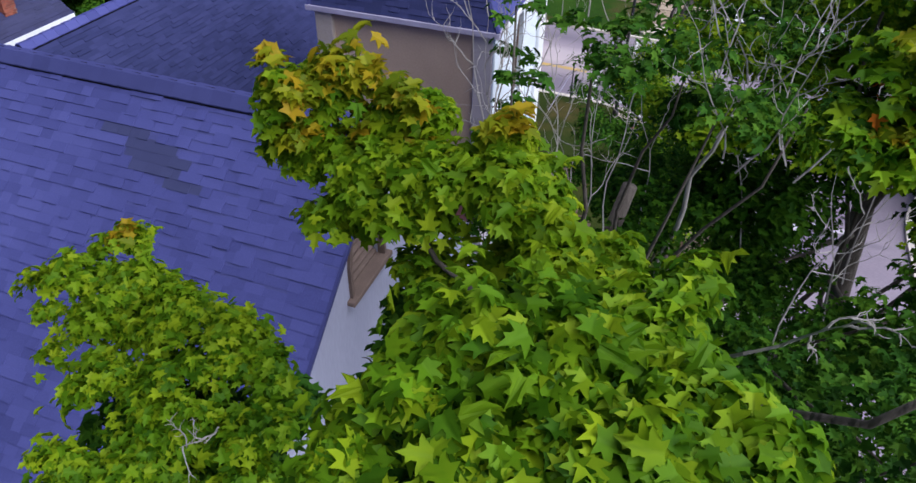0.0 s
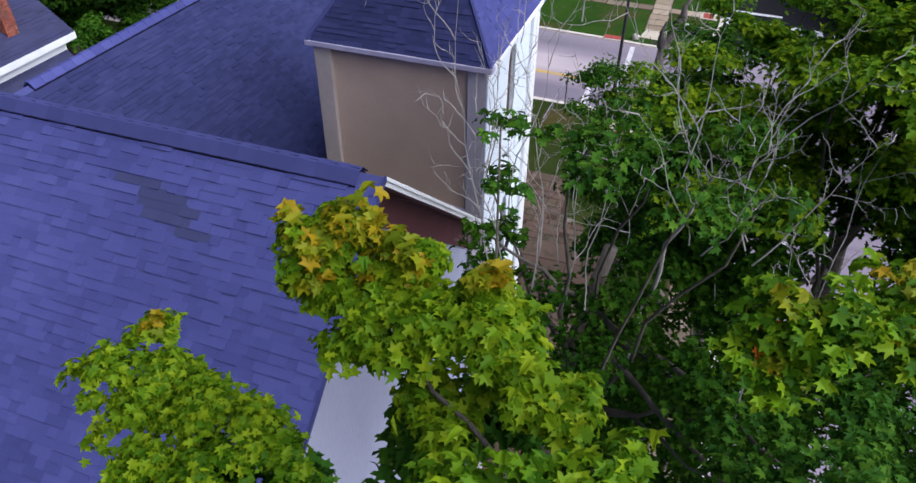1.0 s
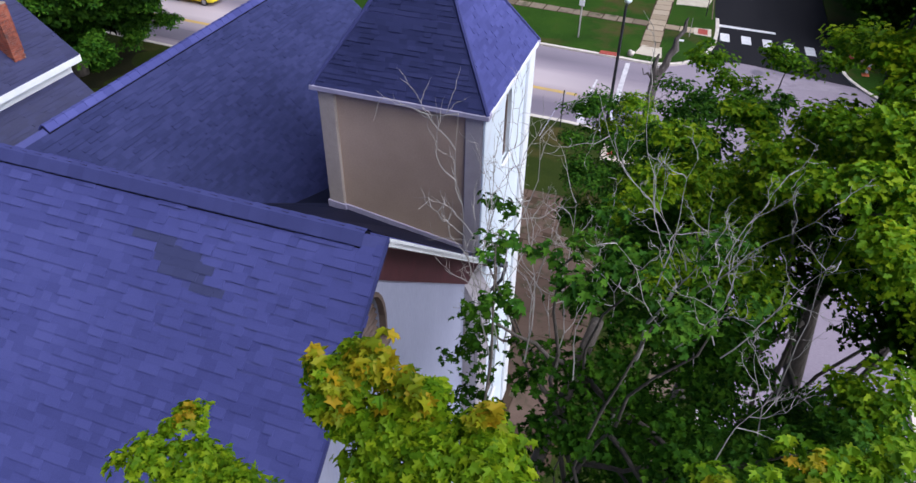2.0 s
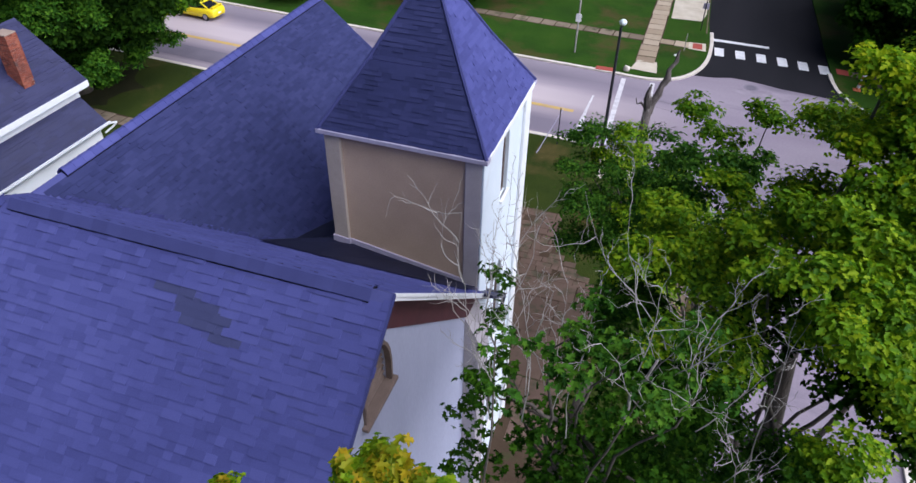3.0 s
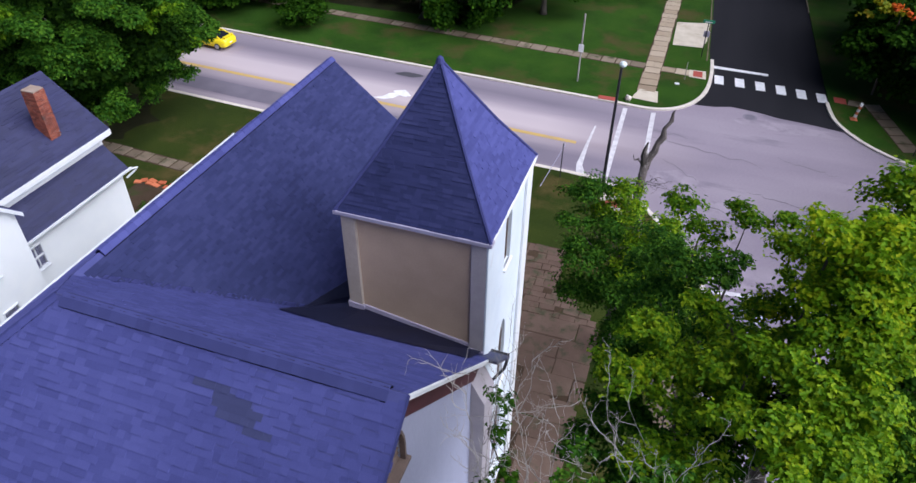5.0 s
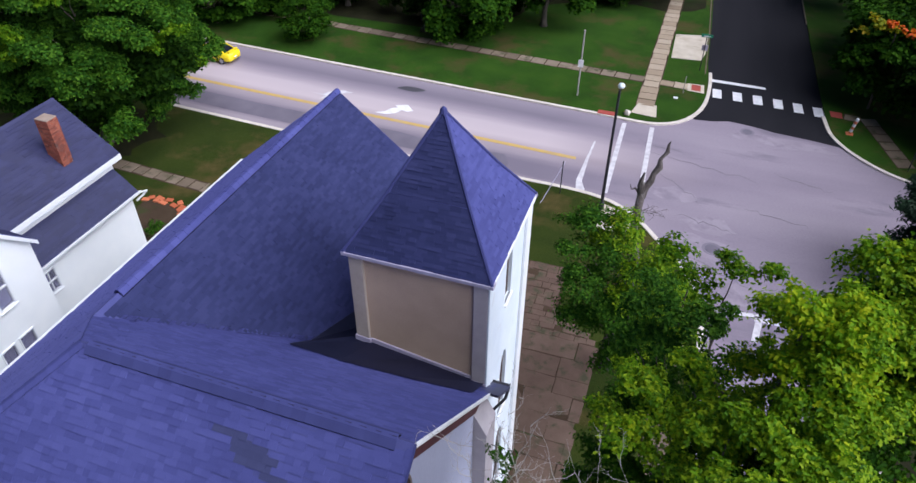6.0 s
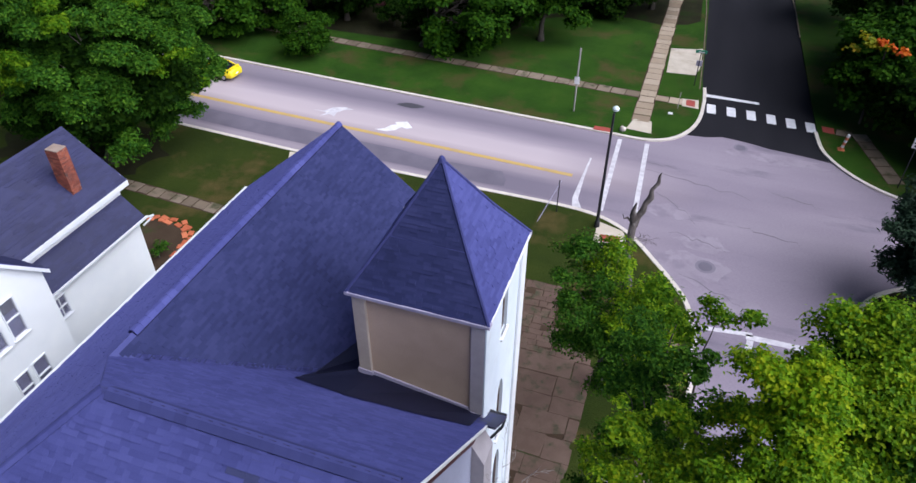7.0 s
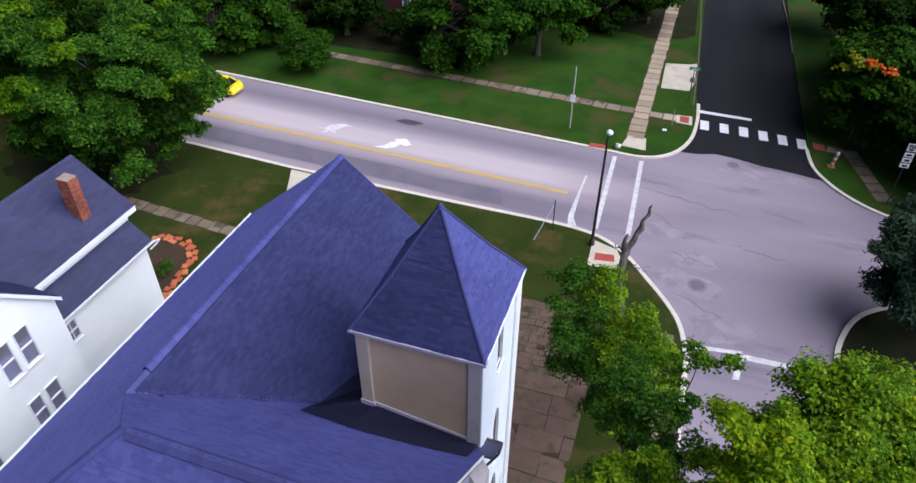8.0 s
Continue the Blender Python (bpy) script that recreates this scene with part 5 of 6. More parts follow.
def leaf_sites(rng, lobes, per, up=0.75, squash=0.8, inner=0.2):
    """Where leaves sit and which way they face: small clumps round each lobe."""
    P, N = [], []
    for x, y, z, r in lobes:
        n = int(per * r * r)
        m = 8
        c = rng.normal(size=(m, 3))
        c /= np.linalg.norm(c, axis=1)[:, None]
        c[:, 2] = np.where(c[:, 2] < -0.2, -c[:, 2] * 0.6, c[:, 2])
        c *= (r * rng.uniform(0.45, 0.95, m))[:, None]
        cr = r * rng.uniform(0.34, 0.56, m)
        pick = rng.integers(0, m, n)
        d = rng.normal(size=(n, 3))
        d /= np.linalg.norm(d, axis=1)[:, None]
        d[:, 2] = np.where(d[:, 2] < -0.4, -d[:, 2], d[:, 2])
        rad = cr[pick] * (0.85 + rng.normal(size=n) * 0.22)
        rad = np.where(rng.random(n) < inner, cr[pick] * rng.uniform(0.1, 0.8, n), rad)
        p = np.array([x, y, z]) + (c[pick] + d * rad[:, None]) * np.array([1, 1, squash])
        out = c[pick] / r * 0.5 + d
        nn = out * (1 - up) + np.array([0, 0, up]) + rng.normal(size=(n, 3)) * 0.33
        P.append(p), N.append(nn)
    return np.concatenate(P), np.concatenate(N)


def leaf_mesh(name, rng, P, N, size, shape, mat, parent, label="", kind="stuff", spin_out=None):
    base, faces = SHAPES[shape]
    base = np.array(base) - np.array([0, 0.45, 0])
    N = N / np.linalg.norm(N, axis=1)[:, None]
    ref = rng.normal(size=P.shape)
    ref[:, 2] -= 0.4
    V = ref - N * (ref * N).sum(1)[:, None]
    V /= np.linalg.norm(V, axis=1)[:, None]
    U = np.cross(V, N)
    S = size * rng.uniform(0.65, 1.25, len(P))
    verts = P[:, None, :] + S[:, None, None] * (base[None, :, 0, None] * U[:, None, :] + base[None, :, 1, None] * V[:, None, :] + base[None, :, 2, None] * 1.6 * N[:, None, :])
    k, n = len(base), len(P)
    fl = [len(f) for f in faces]
    loops = np.concatenate([np.array(f) for f in faces])
    me = bpy.data.meshes.new(name)
    me.vertices.add(n * k)
    me.vertices.foreach_set("co", verts.reshape(-1).astype(np.float32))
    me.loops.add(n * len(loops))
    me.loops.foreach_set("vertex_index", (loops[None, :] + (np.arange(n) * k)[:, None]).reshape(-1).astype(np.int32))
    me.polygons.add(n * len(faces))
    starts = np.concatenate([[0], np.cumsum(fl)[:-1]])
    me.polygons.foreach_set("loop_start", (starts[None, :] + (np.arange(n) * len(loops))[:, None]).reshape(-1).astype(np.int32))
    me.update(calc_edges=True)
    me.materials.append(mat)
    ob = hang(new(name, me), parent)
    return tagged(ob, label, "", "", kind)


def crooked(rng, a, b, n, amp):
    a, b = np.array(a, float), np.array(b, float)
    L = np.linalg.norm(b - a)
    c1, c2 = a + (b - a) * 0.35 + rng.normal(size=3) * amp * L, a + (b - a) * 0.7 + rng.normal(size=3) * amp * L
    pts = []
    for i in range(n + 1):
        t = i / n
        p = (1 - t) ** 3 * a + 3 * t * (1 - t) ** 2 * c1 + 3 * t * t * (1 - t) * c2 + t ** 3 * b
        pts.append(tuple(p + (rng.normal(size=3) * 0.012 * L if 0 < i < n else 0)))
    return pts


def twigs(bm, rng, a, d, length, r, depth, lift=0.0):
    """A bare branching twig."""
    a, d = np.array(a, float), np.array(d, float) / np.linalg.norm(d)
    n = 9
    pts, p = [tuple(a)], a.copy()
    for i in range(n):
        d = d + rng.normal(size=3) * (0.13 if depth > 1 else 0.22) + np.array((0, 0, lift))
        d /= np.linalg.norm(d)
        p = p + d * length / n
        pts.append(tuple(p))
        if depth and i > 1 and rng.random() < 0.75:
            s = d + rng.normal(size=3) * 0.6
            twigs(bm, rng, p, s, length * rng.uniform(0.16, 0.36), r * 0.6, depth - 1, lift)
    tube(bm, pts, [r * (1 - 0.8 * i / n) for i in range(n + 1)], 4)


def tree(name, base, top, radius, lobes, label, leaf, sizes, shape, per, seed, bark=M_BARK, limbs=True, up=0.55, squash=0.8, category="tree", extra=(), fork=0.55, inner=0.2, every=1):
    """A trunk, limbs to the crown's lobes and leaves in clumps. lobes: lists of (x, y, z, r), one list a leaf material in leaf."""
    rng = np.random.default_rng(seed)
    t = thing(name, (base[0], base[1], 0.1), label, category)
    trunk = crooked(rng, (base[0], base[1], 0.0), top, 6, 0.025)
    part("trunk", tube(bmesh.new(), trunk, [radius * (1.35 if i == 0 else 1 - 0.62 * i / 6) for i in range(7)], 10), bark, t, smooth=True)
    if limbs:
        for group in lobes:
            for x, y, z, r in group[::every]:
                f = fork + (0.95 - fork) * rng.random()
                s = np.array(trunk[0]) + (np.array(trunk[-1]) - np.array(trunk[0])) * f
                end = np.array((x, y, z + r * 0.2))
                line = crooked(rng, s, end, 8, 0.09)
                r0 = min(radius * (0.14 + 0.14 * rng.random()), 0.09)
                part("limb", tube(bmesh.new(), line, [r0 * (1 - 0.8 * j / 8) for j in range(9)], 6), bark, t, smooth=True)
    for k, group in enumerate(lobes):
        P, N = leaf_sites(rng, group, per[k] if isinstance(per, tuple) else per, up, squash, inner)
        leaf_mesh("crown", rng, P, N, sizes[k] if isinstance(sizes, tuple) else sizes, shape, leaf[k], t)
    return t, rng

# ---- trees ----
# the maple that the camera rises out of
A1 = [(-1.61, 2.51, 18.06, 0.22), (-1.48, 2.63, 18.1, 0.21), (-1.09, 2.58, 18.07, 0.19), (-1.21, 2.42, 17.89, 0.28), (-1.57, 2.43, 17.85, 0.19), (-0.62, 2.52, 18.09, 0.12)]
A2 = [(-0.82, 2.14, 17.59, 0.19), (-0.69, 1.97, 17.59, 0.19), (-0.5, 2.36, 17.67, 0.21), (-0.84, 2.38, 17.94, 0.24), (-0.55, 2.32, 17.96, 0.24), (-0.97, 2.33, 17.76, 0.26), (-0.31, 2.14, 17.9, 0.24), (-1.26, 2.21, 17.64, 0.21), (-0.15, 2.06, 17.86, 0.19)]
B1 = [(-0.36, 1.26, 18.23, 0.22), (-0.13, 1.31, 18.23, 0.23), (0.05, 1.42, 18.23, 0.2), (0.17, 1.58, 18.32, 0.12), (-0.46, 1.04, 18.15, 0.19), (-0.21, 1.05, 18.19, 0.22), (0.02, 1.1, 18.22, 0.22), (0.22, 1.29, 18.21, 0.17), (0.3, 1.1, 18.26, 0.19), (-0.55, 0.86, 18.16, 0.12), (-0.37, 0.84, 18.16, 0.16), (-0.04, 0.9, 18.21, 0.2), (0.17, 0.96, 18.23, 0.19)]
C1 = [(0.42, 1.86, 18.69, 0.13), (0.53, 1.93, 18.82, 0.15), (0.72, 2.01, 18.84, 0.16), (0.91, 2.17, 18.82, 0.17), (1.09, 2.28, 18.8, 0.17), (0.52, 1.8, 18.66, 0.16), (0.69, 1.85, 18.74, 0.17), (0.89, 1.98, 18.73, 0.18), (1.09, 2.11, 18.71, 0.2), (1.22, 2.26, 18.81, 0.2)]
L1 = [(-3.3, 2.75, 16.58, 0.2), (-3.32, 2.31, 16.57, 0.24), (-3.02, 2.46, 16.52, 0.3), (-2.55, 2.41, 16.5, 0.3), (-3.0, 2.14, 16.42, 0.26), (-2.64, 2.15, 16.38, 0.35), (-2.16, 2.27, 16.5, 0.31)]
L2 = [(-2.73, 1.89, 16.3, 0.26), (-2.18, 2.02, 16.33, 0.37), (-1.86, 2.17, 16.51, 0.2), (-1.73, 1.87, 16.33, 0.3), (-2.62, 1.46, 16.25, 0.22), (-2.2, 1.61, 16.26, 0.35), (-1.76, 1.67, 16.26, 0.31)]
maple, mrng = tree("maple_tree", (-0.6, 2.6), (-0.5, 2.0, 16.4), 0.24, [A1, A2, B1, L1, L2], "maple with lime-green leaves, some turning orange", [M_LEAF_BRIGHT, M_LEAF_BRIGHT, M_LEAF_FRESH, M_LEAF_BRIGHT, M_LEAF_FRESH], (0.068, 0.068, 0.068, 0.068, 0.068), "maple", (7200, 6600, 4600, 6200, 5600), 3, limbs=False, inner=0.32)
for a, b, r in (((0.0, 1.6, 17.5), (-1.2, 2.35, 17.95), 0.02), ((-0.5, 2.0, 16.0), (-0.1, 1.5, 17.5), 0.04), ((-0.5, 2.0, 15.4), (-2.4, 1.9, 16.0), 0.03), ((-0.5, 2.0, 16.0), (0.8, 1.4, 18.5), 0.025)):
    part("limb", tube(bmesh.new(), crooked(mrng, a, b, 8, 0.05), [r * (1 - 0.08 * k) for k in range(9)], 7), M_BARK, maple, smooth=True)
P, N = leaf_sites(mrng, C1, 5200, 0.6)
leaf_mesh("young_leaves", mrng, P, N, 0.05, "maple", M_LEAF_FRESH, maple, "small green maple leaves")
P, N = leaf_sites(mrng, [(x, y, z + 0.06, r * 0.6) for x, y, z, r in C1[1:9:2]], 3000, 0.7)
leaf_mesh("young_turning_leaves", mrng, P, N, 0.05, "maple", M_LEAF_TURNING, maple, "yellowing maple leaves")
# leaves lower down in the crown, larger; deeper green paints shade between leaves
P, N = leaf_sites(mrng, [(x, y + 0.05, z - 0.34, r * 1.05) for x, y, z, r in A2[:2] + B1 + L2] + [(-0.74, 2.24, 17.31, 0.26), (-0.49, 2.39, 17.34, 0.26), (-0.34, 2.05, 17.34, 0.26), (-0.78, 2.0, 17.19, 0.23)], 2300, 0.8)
leaf_mesh("inner_crown", mrng, P, N, 0.095, "maple", M_LEAF_GREEN, maple, "maple leaves coloured deeper green for inner shade")
P, N = leaf_sites(mrng, [(-1.62, 2.52, 18.16, 0.21), (-1.43, 2.63, 18.19, 0.21), (-1.09, 2.53, 18.18, 0.15), (-0.62, 2.5, 18.17, 0.11), (-3.3, 2.75, 16.68, 0.1), (-1.19, 2.53, 17.98, 0.21), (-1.53, 2.43, 17.98, 0.16)], 2300, 0.8)
leaf_mesh("turning_leaves", mrng, P, N, 0.083, "maple", M_LEAF_TURNING, maple, "yellowing maple leaves")
P, N = leaf_sites(mrng, [(0.50, 1.88, 18.76, 0.11), (0.55, 1.84, 18.70, 0.07), (0.80, 2.11, 18.64, 0.05)], 800, 0.6)
leaf_mesh("red_leaves", mrng, P, N, 0.036, "maple", M_LEAF_ORANGE, maple, "orange-red autumn leaves")
# single leaves on top of the near crown
leaf_kinds = []
for i in range(4):
    bm = bmesh.new()
    pts, faces = SHAPES["maple"]
    q = [bm.verts.new((x * 0.082, (y - 0.45) * 0.082, z * 0.16 + (0.006 * i if abs(x) > 0.3 else 0))) for x, y, z in pts]
    for f in faces:
        bm.faces.new([q[k] for k in f])
    leaf_kinds.append(mesh_of("leaf", bm, M_LEAF_BRIGHT_PIECE))
P, N = leaf_sites(mrng, [(x, y, z + 0.04, r) for x, y, z, r in A1 + A2 + B1[:8]], 130, 0.75, inner=0.0)
for i in range(min(280, len(P))):
    nrm = Vector(N[i]).normalized()
    ob = new("leaf", leaf_kinds[i % 4])
    ob.parent = maple
    ob.matrix_parent_inverse = PLACE[maple].inverted() @ Matrix.LocRotScale(Vector(P[i]), nrm.to_track_quat("Z", "Y") @ Euler((0, 0, mrng.random() * 6.28)).to_quaternion(), None)
for a, d in (((-1.9, 1.8, 16.5), (0.3, -0.4, 0.45)), ((0.3, 1.6, 18.1), (0.3, -0.3, 0.5))):
    bm = bmesh.new()
    twigs(bm, mrng, a, d, 0.5, 0.007, 2)
    part("twig", bm, M_PALE_BARK, maple, "bare pale twig")

bm = bmesh.new()
twigs(bm, mrng, (-0.8, 2.05, 17.33), (-1.0, -0.12, 0.05), 0.46, 0.011, 1)
part("twig", bm, M_BARK, maple, "bare dark twig")

# twiggy half-dead tree behind it
TW = [(-1.11, 4.3, 17.97, 0.18), (-0.51, 4.36, 17.61, 0.32), (-0.01, 4.86, 17.57, 0.36), (0.54, 5.3, 17.57, 0.36), (0.25, 4.49, 17.37, 0.36), (-0.95, 3.99, 17.61, 0.2), (-0.44, 4.8, 17.73, 0.22), (-0.77, 4.37, 17.85, 0.18), (0.81, 4.92, 17.29, 0.4), (-0.29, 5.28, 17.73, 0.22)]
TW2 = [(-1.62, 5.6, 15.6, 0.28), (-1.7, 5.6, 15.0, 0.33), (-1.5, 5.3, 16.2, 0.2), (-1.5, 5.2, 14.6, 0.4), (-1.75, 6.6, 16.6, 0.25), (-1.6, 6.4, 16.1, 0.25), (-1.45, 6.2, 15.5, 0.3), (-0.32, 5.80, 15.1, 0.55), (0.11, 6.05, 15.3, 0.5), (-0.22, 5.01, 15.0, 0.5), (-0.9, 5.4, 15.4, 0.4), (0.0, 6.1, 14.4, 0.6), (0.8, 5.1, 15.0, 0.6), (1.0, 6.9, 14.7, 0.7), (-0.4, 5.6, 13.6, 0.7), (0.6, 6.2, 13.4, 0.8)]
TW3 = [(2.0, 3.9, 15.1, 0.5), (1.5, 3.3, 15.0, 0.45), (2.1, 3.3, 15.2, 0.5), (2.4, 4.6, 14.8, 0.5), (1.3, 4.0, 14.8, 0.45), (1.2, 4.4, 15.3, 0.40), (1.7, 5.0, 15.3, 0.50), (2.0, 4.5, 15.6, 0.50), (1.3, 3.5, 15.7, 0.42), (1.7, 3.6, 15.9, 0.42), (1.9, 3.2, 16.3, 0.38), (1.0, 3.6, 15.3, 0.40), (2.2, 5.1, 15.7, 0.50), (0.8, 4.8, 14.9, 0.50)]
dead, drng = tree("half_dead_tree", (-0.3, 6.3), (-0.3, 6.0, 15.8), 0.2, [TW, TW2, TW3], "half-dead tree with pale bare twigs and sparse leaves", [M_LEAF_GREEN, M_LEAF_DARK, M_LEAF_GREEN], (0.075, 0.085, 0.085), "maple", 900, 7, bark=M_BARK, fork=0.6, every=2)
# dead crown of pale forked twigs
for i in range(10):
    bm = bmesh.new()
    a = (0.38 + drng.normal() * 0.3, 5.0 + drng.normal() * 0.3, 16.7 + drng.random() * 0.6)
    twigs(bm, drng, a, (drng.normal() * 0.32 + 0.1, drng.normal() * 0.32, 1.0), 1.4 + drng.random() * 0.7, 0.0078, 2, 0.05)
    part("bare_branch", bm, M_PALE_BARK, dead, "bare pale grey branch")
part("dead_stem", tube(bmesh.new(), crooked(drng, (0.1, 6.1, 14.0), (0.4, 5.6, 16.9), 8, 0.04), [0.035 - 0.0025 * k for k in range(9)], 7), M_PALE_BARK, dead, "bare pale grey stem", smooth=True)
# upright bare stems along the gable side
for x, y, z, top in ((-0.84, 6.3, 14.6, 17.2), (-0.92, 5.3, 15.6, 18.1), (-0.6, 5.7, 15.0, 17.4), (-1.05, 6.0, 14.8, 17.0), (-0.35, 5.4, 15.4, 17.6), (-0.1, 6.6, 14.6, 17.4), (-1.5, 6.6, 14.4, 17.6), (-1.3, 5.2, 15.8, 17.7), (0.9, 6.4, 15.0, 17.3), (1.5, 5.4, 15.0, 17.0), (1.8, 6.0, 15.2, 17.6), (1.2, 4.6, 15.2, 16.9)):
    bm = bmesh.new()
    twigs(bm, drng, (x + drng.normal() * 0.05, y, z), (drng.normal() * 0.06, drng.normal() * 0.06, 1.0), top - z, 0.0095, 2, 0.05)
    part("bare_branch", bm, M_PALE_BARK, dead, "bare pale grey branch")
for a, d, l in (((-1.4, 5.5, 15.2), (-0.03, -0.06, 1), 3.7), ((-1.6, 5.6, 15.6), (-0.06, -0.04, 1), 2.6), ((-1.55, 6.5, 15.4), (0.04, -0.02, 1), 2.6), ((-1.9, 6.2, 14.4), (-0.2, -0.1, 1), 2.0), ((-1.7, 5.9, 14.6), (-0.35, 0.1, 0.9), 1.8)):
    bm = bmesh.new()
    twigs(bm, drng, a, d, l * 0.9, 0.011, 2, 0.16)
    part("bare_branch", bm, M_PALE_BARK, dead, "bare pale grey branch")

# broad tree beside the side street
R1 = [(2.3, 8.8, 19.1, 0.5), (2.85, 8.7, 19.15, 0.55), (2.2, 8.5, 18.25, 0.5), (2.9, 8.4, 18.3, 0.6), (3.0, 8.5, 18.7, 0.5)]
R2 = [(3.7, 10.6, 18.9, 0.7), (4.4, 10.4, 19.0, 0.75), (5.0, 10.1, 18.9, 0.8), (3.3, 9.4, 18.6, 0.7), (4.1, 9.2, 18.7, 0.8), (4.9, 8.9, 18.7, 0.8), (4.4, 11.8, 17.9, 0.8), (5.2, 11.8, 18.1, 0.8), (3.3, 8.0, 17.9, 0.75), (2.6, 8.1, 17.2, 0.75),
      (3.2, 7.6, 16.9, 0.8), (3.8, 7.6, 16.5, 0.8), (3.9, 8.6, 17.7, 0.8), (4.6, 9.6, 17.5, 0.9), (5.4, 10.0, 17.5, 0.9), (5.9, 11.0, 17.6, 0.9), (2.4, 10.3, 17.5, 0.6), (2.8, 9.9, 17.7, 0.6), (3.2, 9.9, 18.2, 0.6)]
R3 = [(1.0, 9.3, 16.8, 0.5), (0.7, 8.55, 16.2, 0.6), (1.4, 8.3, 16.0, 0.65), (0.15, 8.6, 16.7, 0.45), (0.1, 7.8, 16.5, 0.45), (0.75, 7.4, 16.4, 0.5), (0.55, 6.7, 16.0, 0.5), (1.1, 6.7, 16.2, 0.55), (2.3, 6.9, 16.6, 0.55), (1.8, 8.5, 16.7, 0.65), (1.9, 8.1, 16.2, 0.65), (2.8, 8.1, 15.8, 0.75), (3.4, 7.3, 15.9, 0.8), (2.7, 5.7, 15.8, 0.6), (0.3, 10.1, 15.4, 0.45), (1.5, 9.6, 15.8, 0.6), (2.1, 9.7, 16.6, 0.6), (-0.3, 9.3, 15.0, 0.4)]
# larger right-hand lobes of R4 reach out of view, added to shade the gable
R4 = [(1.4, 7.3, 14.0, 0.6), (1.5, 6.7, 13.9, 0.6), (1.1, 7.7, 13.8, 0.6), (1.4, 8.9, 14.1, 0.8), (3.3, 10.0, 14.2, 0.9), (3.8, 9.5, 15.4, 0.9), (3.5, 10.6, 15.9, 0.8), (4.3, 8.6, 14.7, 0.9), (0.7, 10.7, 14.3, 0.7), (0.0, 10.6, 14.0, 0.6), (-0.1, 9.3, 14.1, 0.6), (-0.4, 8.0, 14.3, 0.6), (0.5, 7.0, 14.9, 0.6), (5.2, 10.5, 15.8, 1.0), (4.6, 12.2, 15.6, 1.0), (5.8, 12.0, 16.4, 1.0), (4.6, 7.0, 15.6, 1.0), (5.6, 8.2, 15.4, 1.1), (6.4, 9.6, 15.8, 1.1), (4.2, 5.6, 14.8, 1.0), (5.6, 6.4, 14.0, 1.2), (3.4, 4.6, 14.2, 0.9), (6.8, 8.0, 13.6, 1.2), (1.0, 7.6, 11.5, 1.1), (2.2, 7.0, 12.0, 1.1), (3.2, 7.4, 12.4, 1.1), (0.4, 6.2, 12.2, 0.9), (1.8, 5.6, 12.8, 0.9), (3.0, 8.4, 12.4, 0.7), (1.6, 9.6, 12.4, 0.9)]
R7 = [(2.16, 8.86, 18.26, 0.42), (2.52, 8.27, 18.45, 0.45), (2.43, 7.91, 18.06, 0.45), (2.93, 8.08, 18.06, 0.5), (1.97, 7.31, 17.94, 0.42), (1.58, 7.57, 17.72, 0.42), (2.35, 6.9, 18.03, 0.45), (2.86, 7.14, 17.99, 0.5), (1.31, 7.48, 17.43, 0.4), (1.77, 6.37, 17.87, 0.42), (2.3, 6.39, 17.68, 0.45), (2.85, 6.54, 17.64, 0.5), (1.42, 6.54, 17.6, 0.4), (2.02, 5.88, 17.55, 0.42), (2.64, 5.98, 17.41, 0.45), (3.08, 8.6, 18.62, 0.5), (3.34, 8.09, 17.9, 0.5)]
street_tree, rr = tree("street_tree", (2.6, 10.2), (2.7, 9.4, 16.4), 0.3, [R1, R2, R3, R4, R7], "broad green street tree with yellowing top leaves", [M_LEAF_YELLOW, M_LEAF_FRESH, M_LEAF_FRESH, M_LEAF_GREEN, M_LEAF_FRESH], 0.08, "lobed", 3300, 12, fork=0.5, every=5)
# leaves that close the crown from below, coloured dark as inner shade
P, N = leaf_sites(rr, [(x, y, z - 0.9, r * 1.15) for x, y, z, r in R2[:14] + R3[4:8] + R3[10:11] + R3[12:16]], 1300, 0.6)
leaf_mesh("inner_crown", rr, P, N, 0.10, "lobed", M_LEAF_DARK, street_tree, "leaves coloured dark green for inner shade")
# yellow tips scattered over its top
P, N = leaf_sites(rr, [(x, y, z + r * 0.45, r * 0.42) for x, y, z, r in R1 + R2[::2] + R3[::2] + R7[1::3]], 2600, 0.75)
leaf_mesh("tip_leaves", rr, P, N, 0.072, "lobed", M_LEAF_YELLOW, street_tree, "yellow-lime leaves at the branch tips")
R5 = [(1.81, 13.43, 16.1, 0.55), (2.5, 13.35, 16.2, 0.38), (1.30, 13.34, 15.3, 0.4), (0.42, 14.45, 15.5, 0.55), (1.00, 13.78, 15.4, 0.45)]
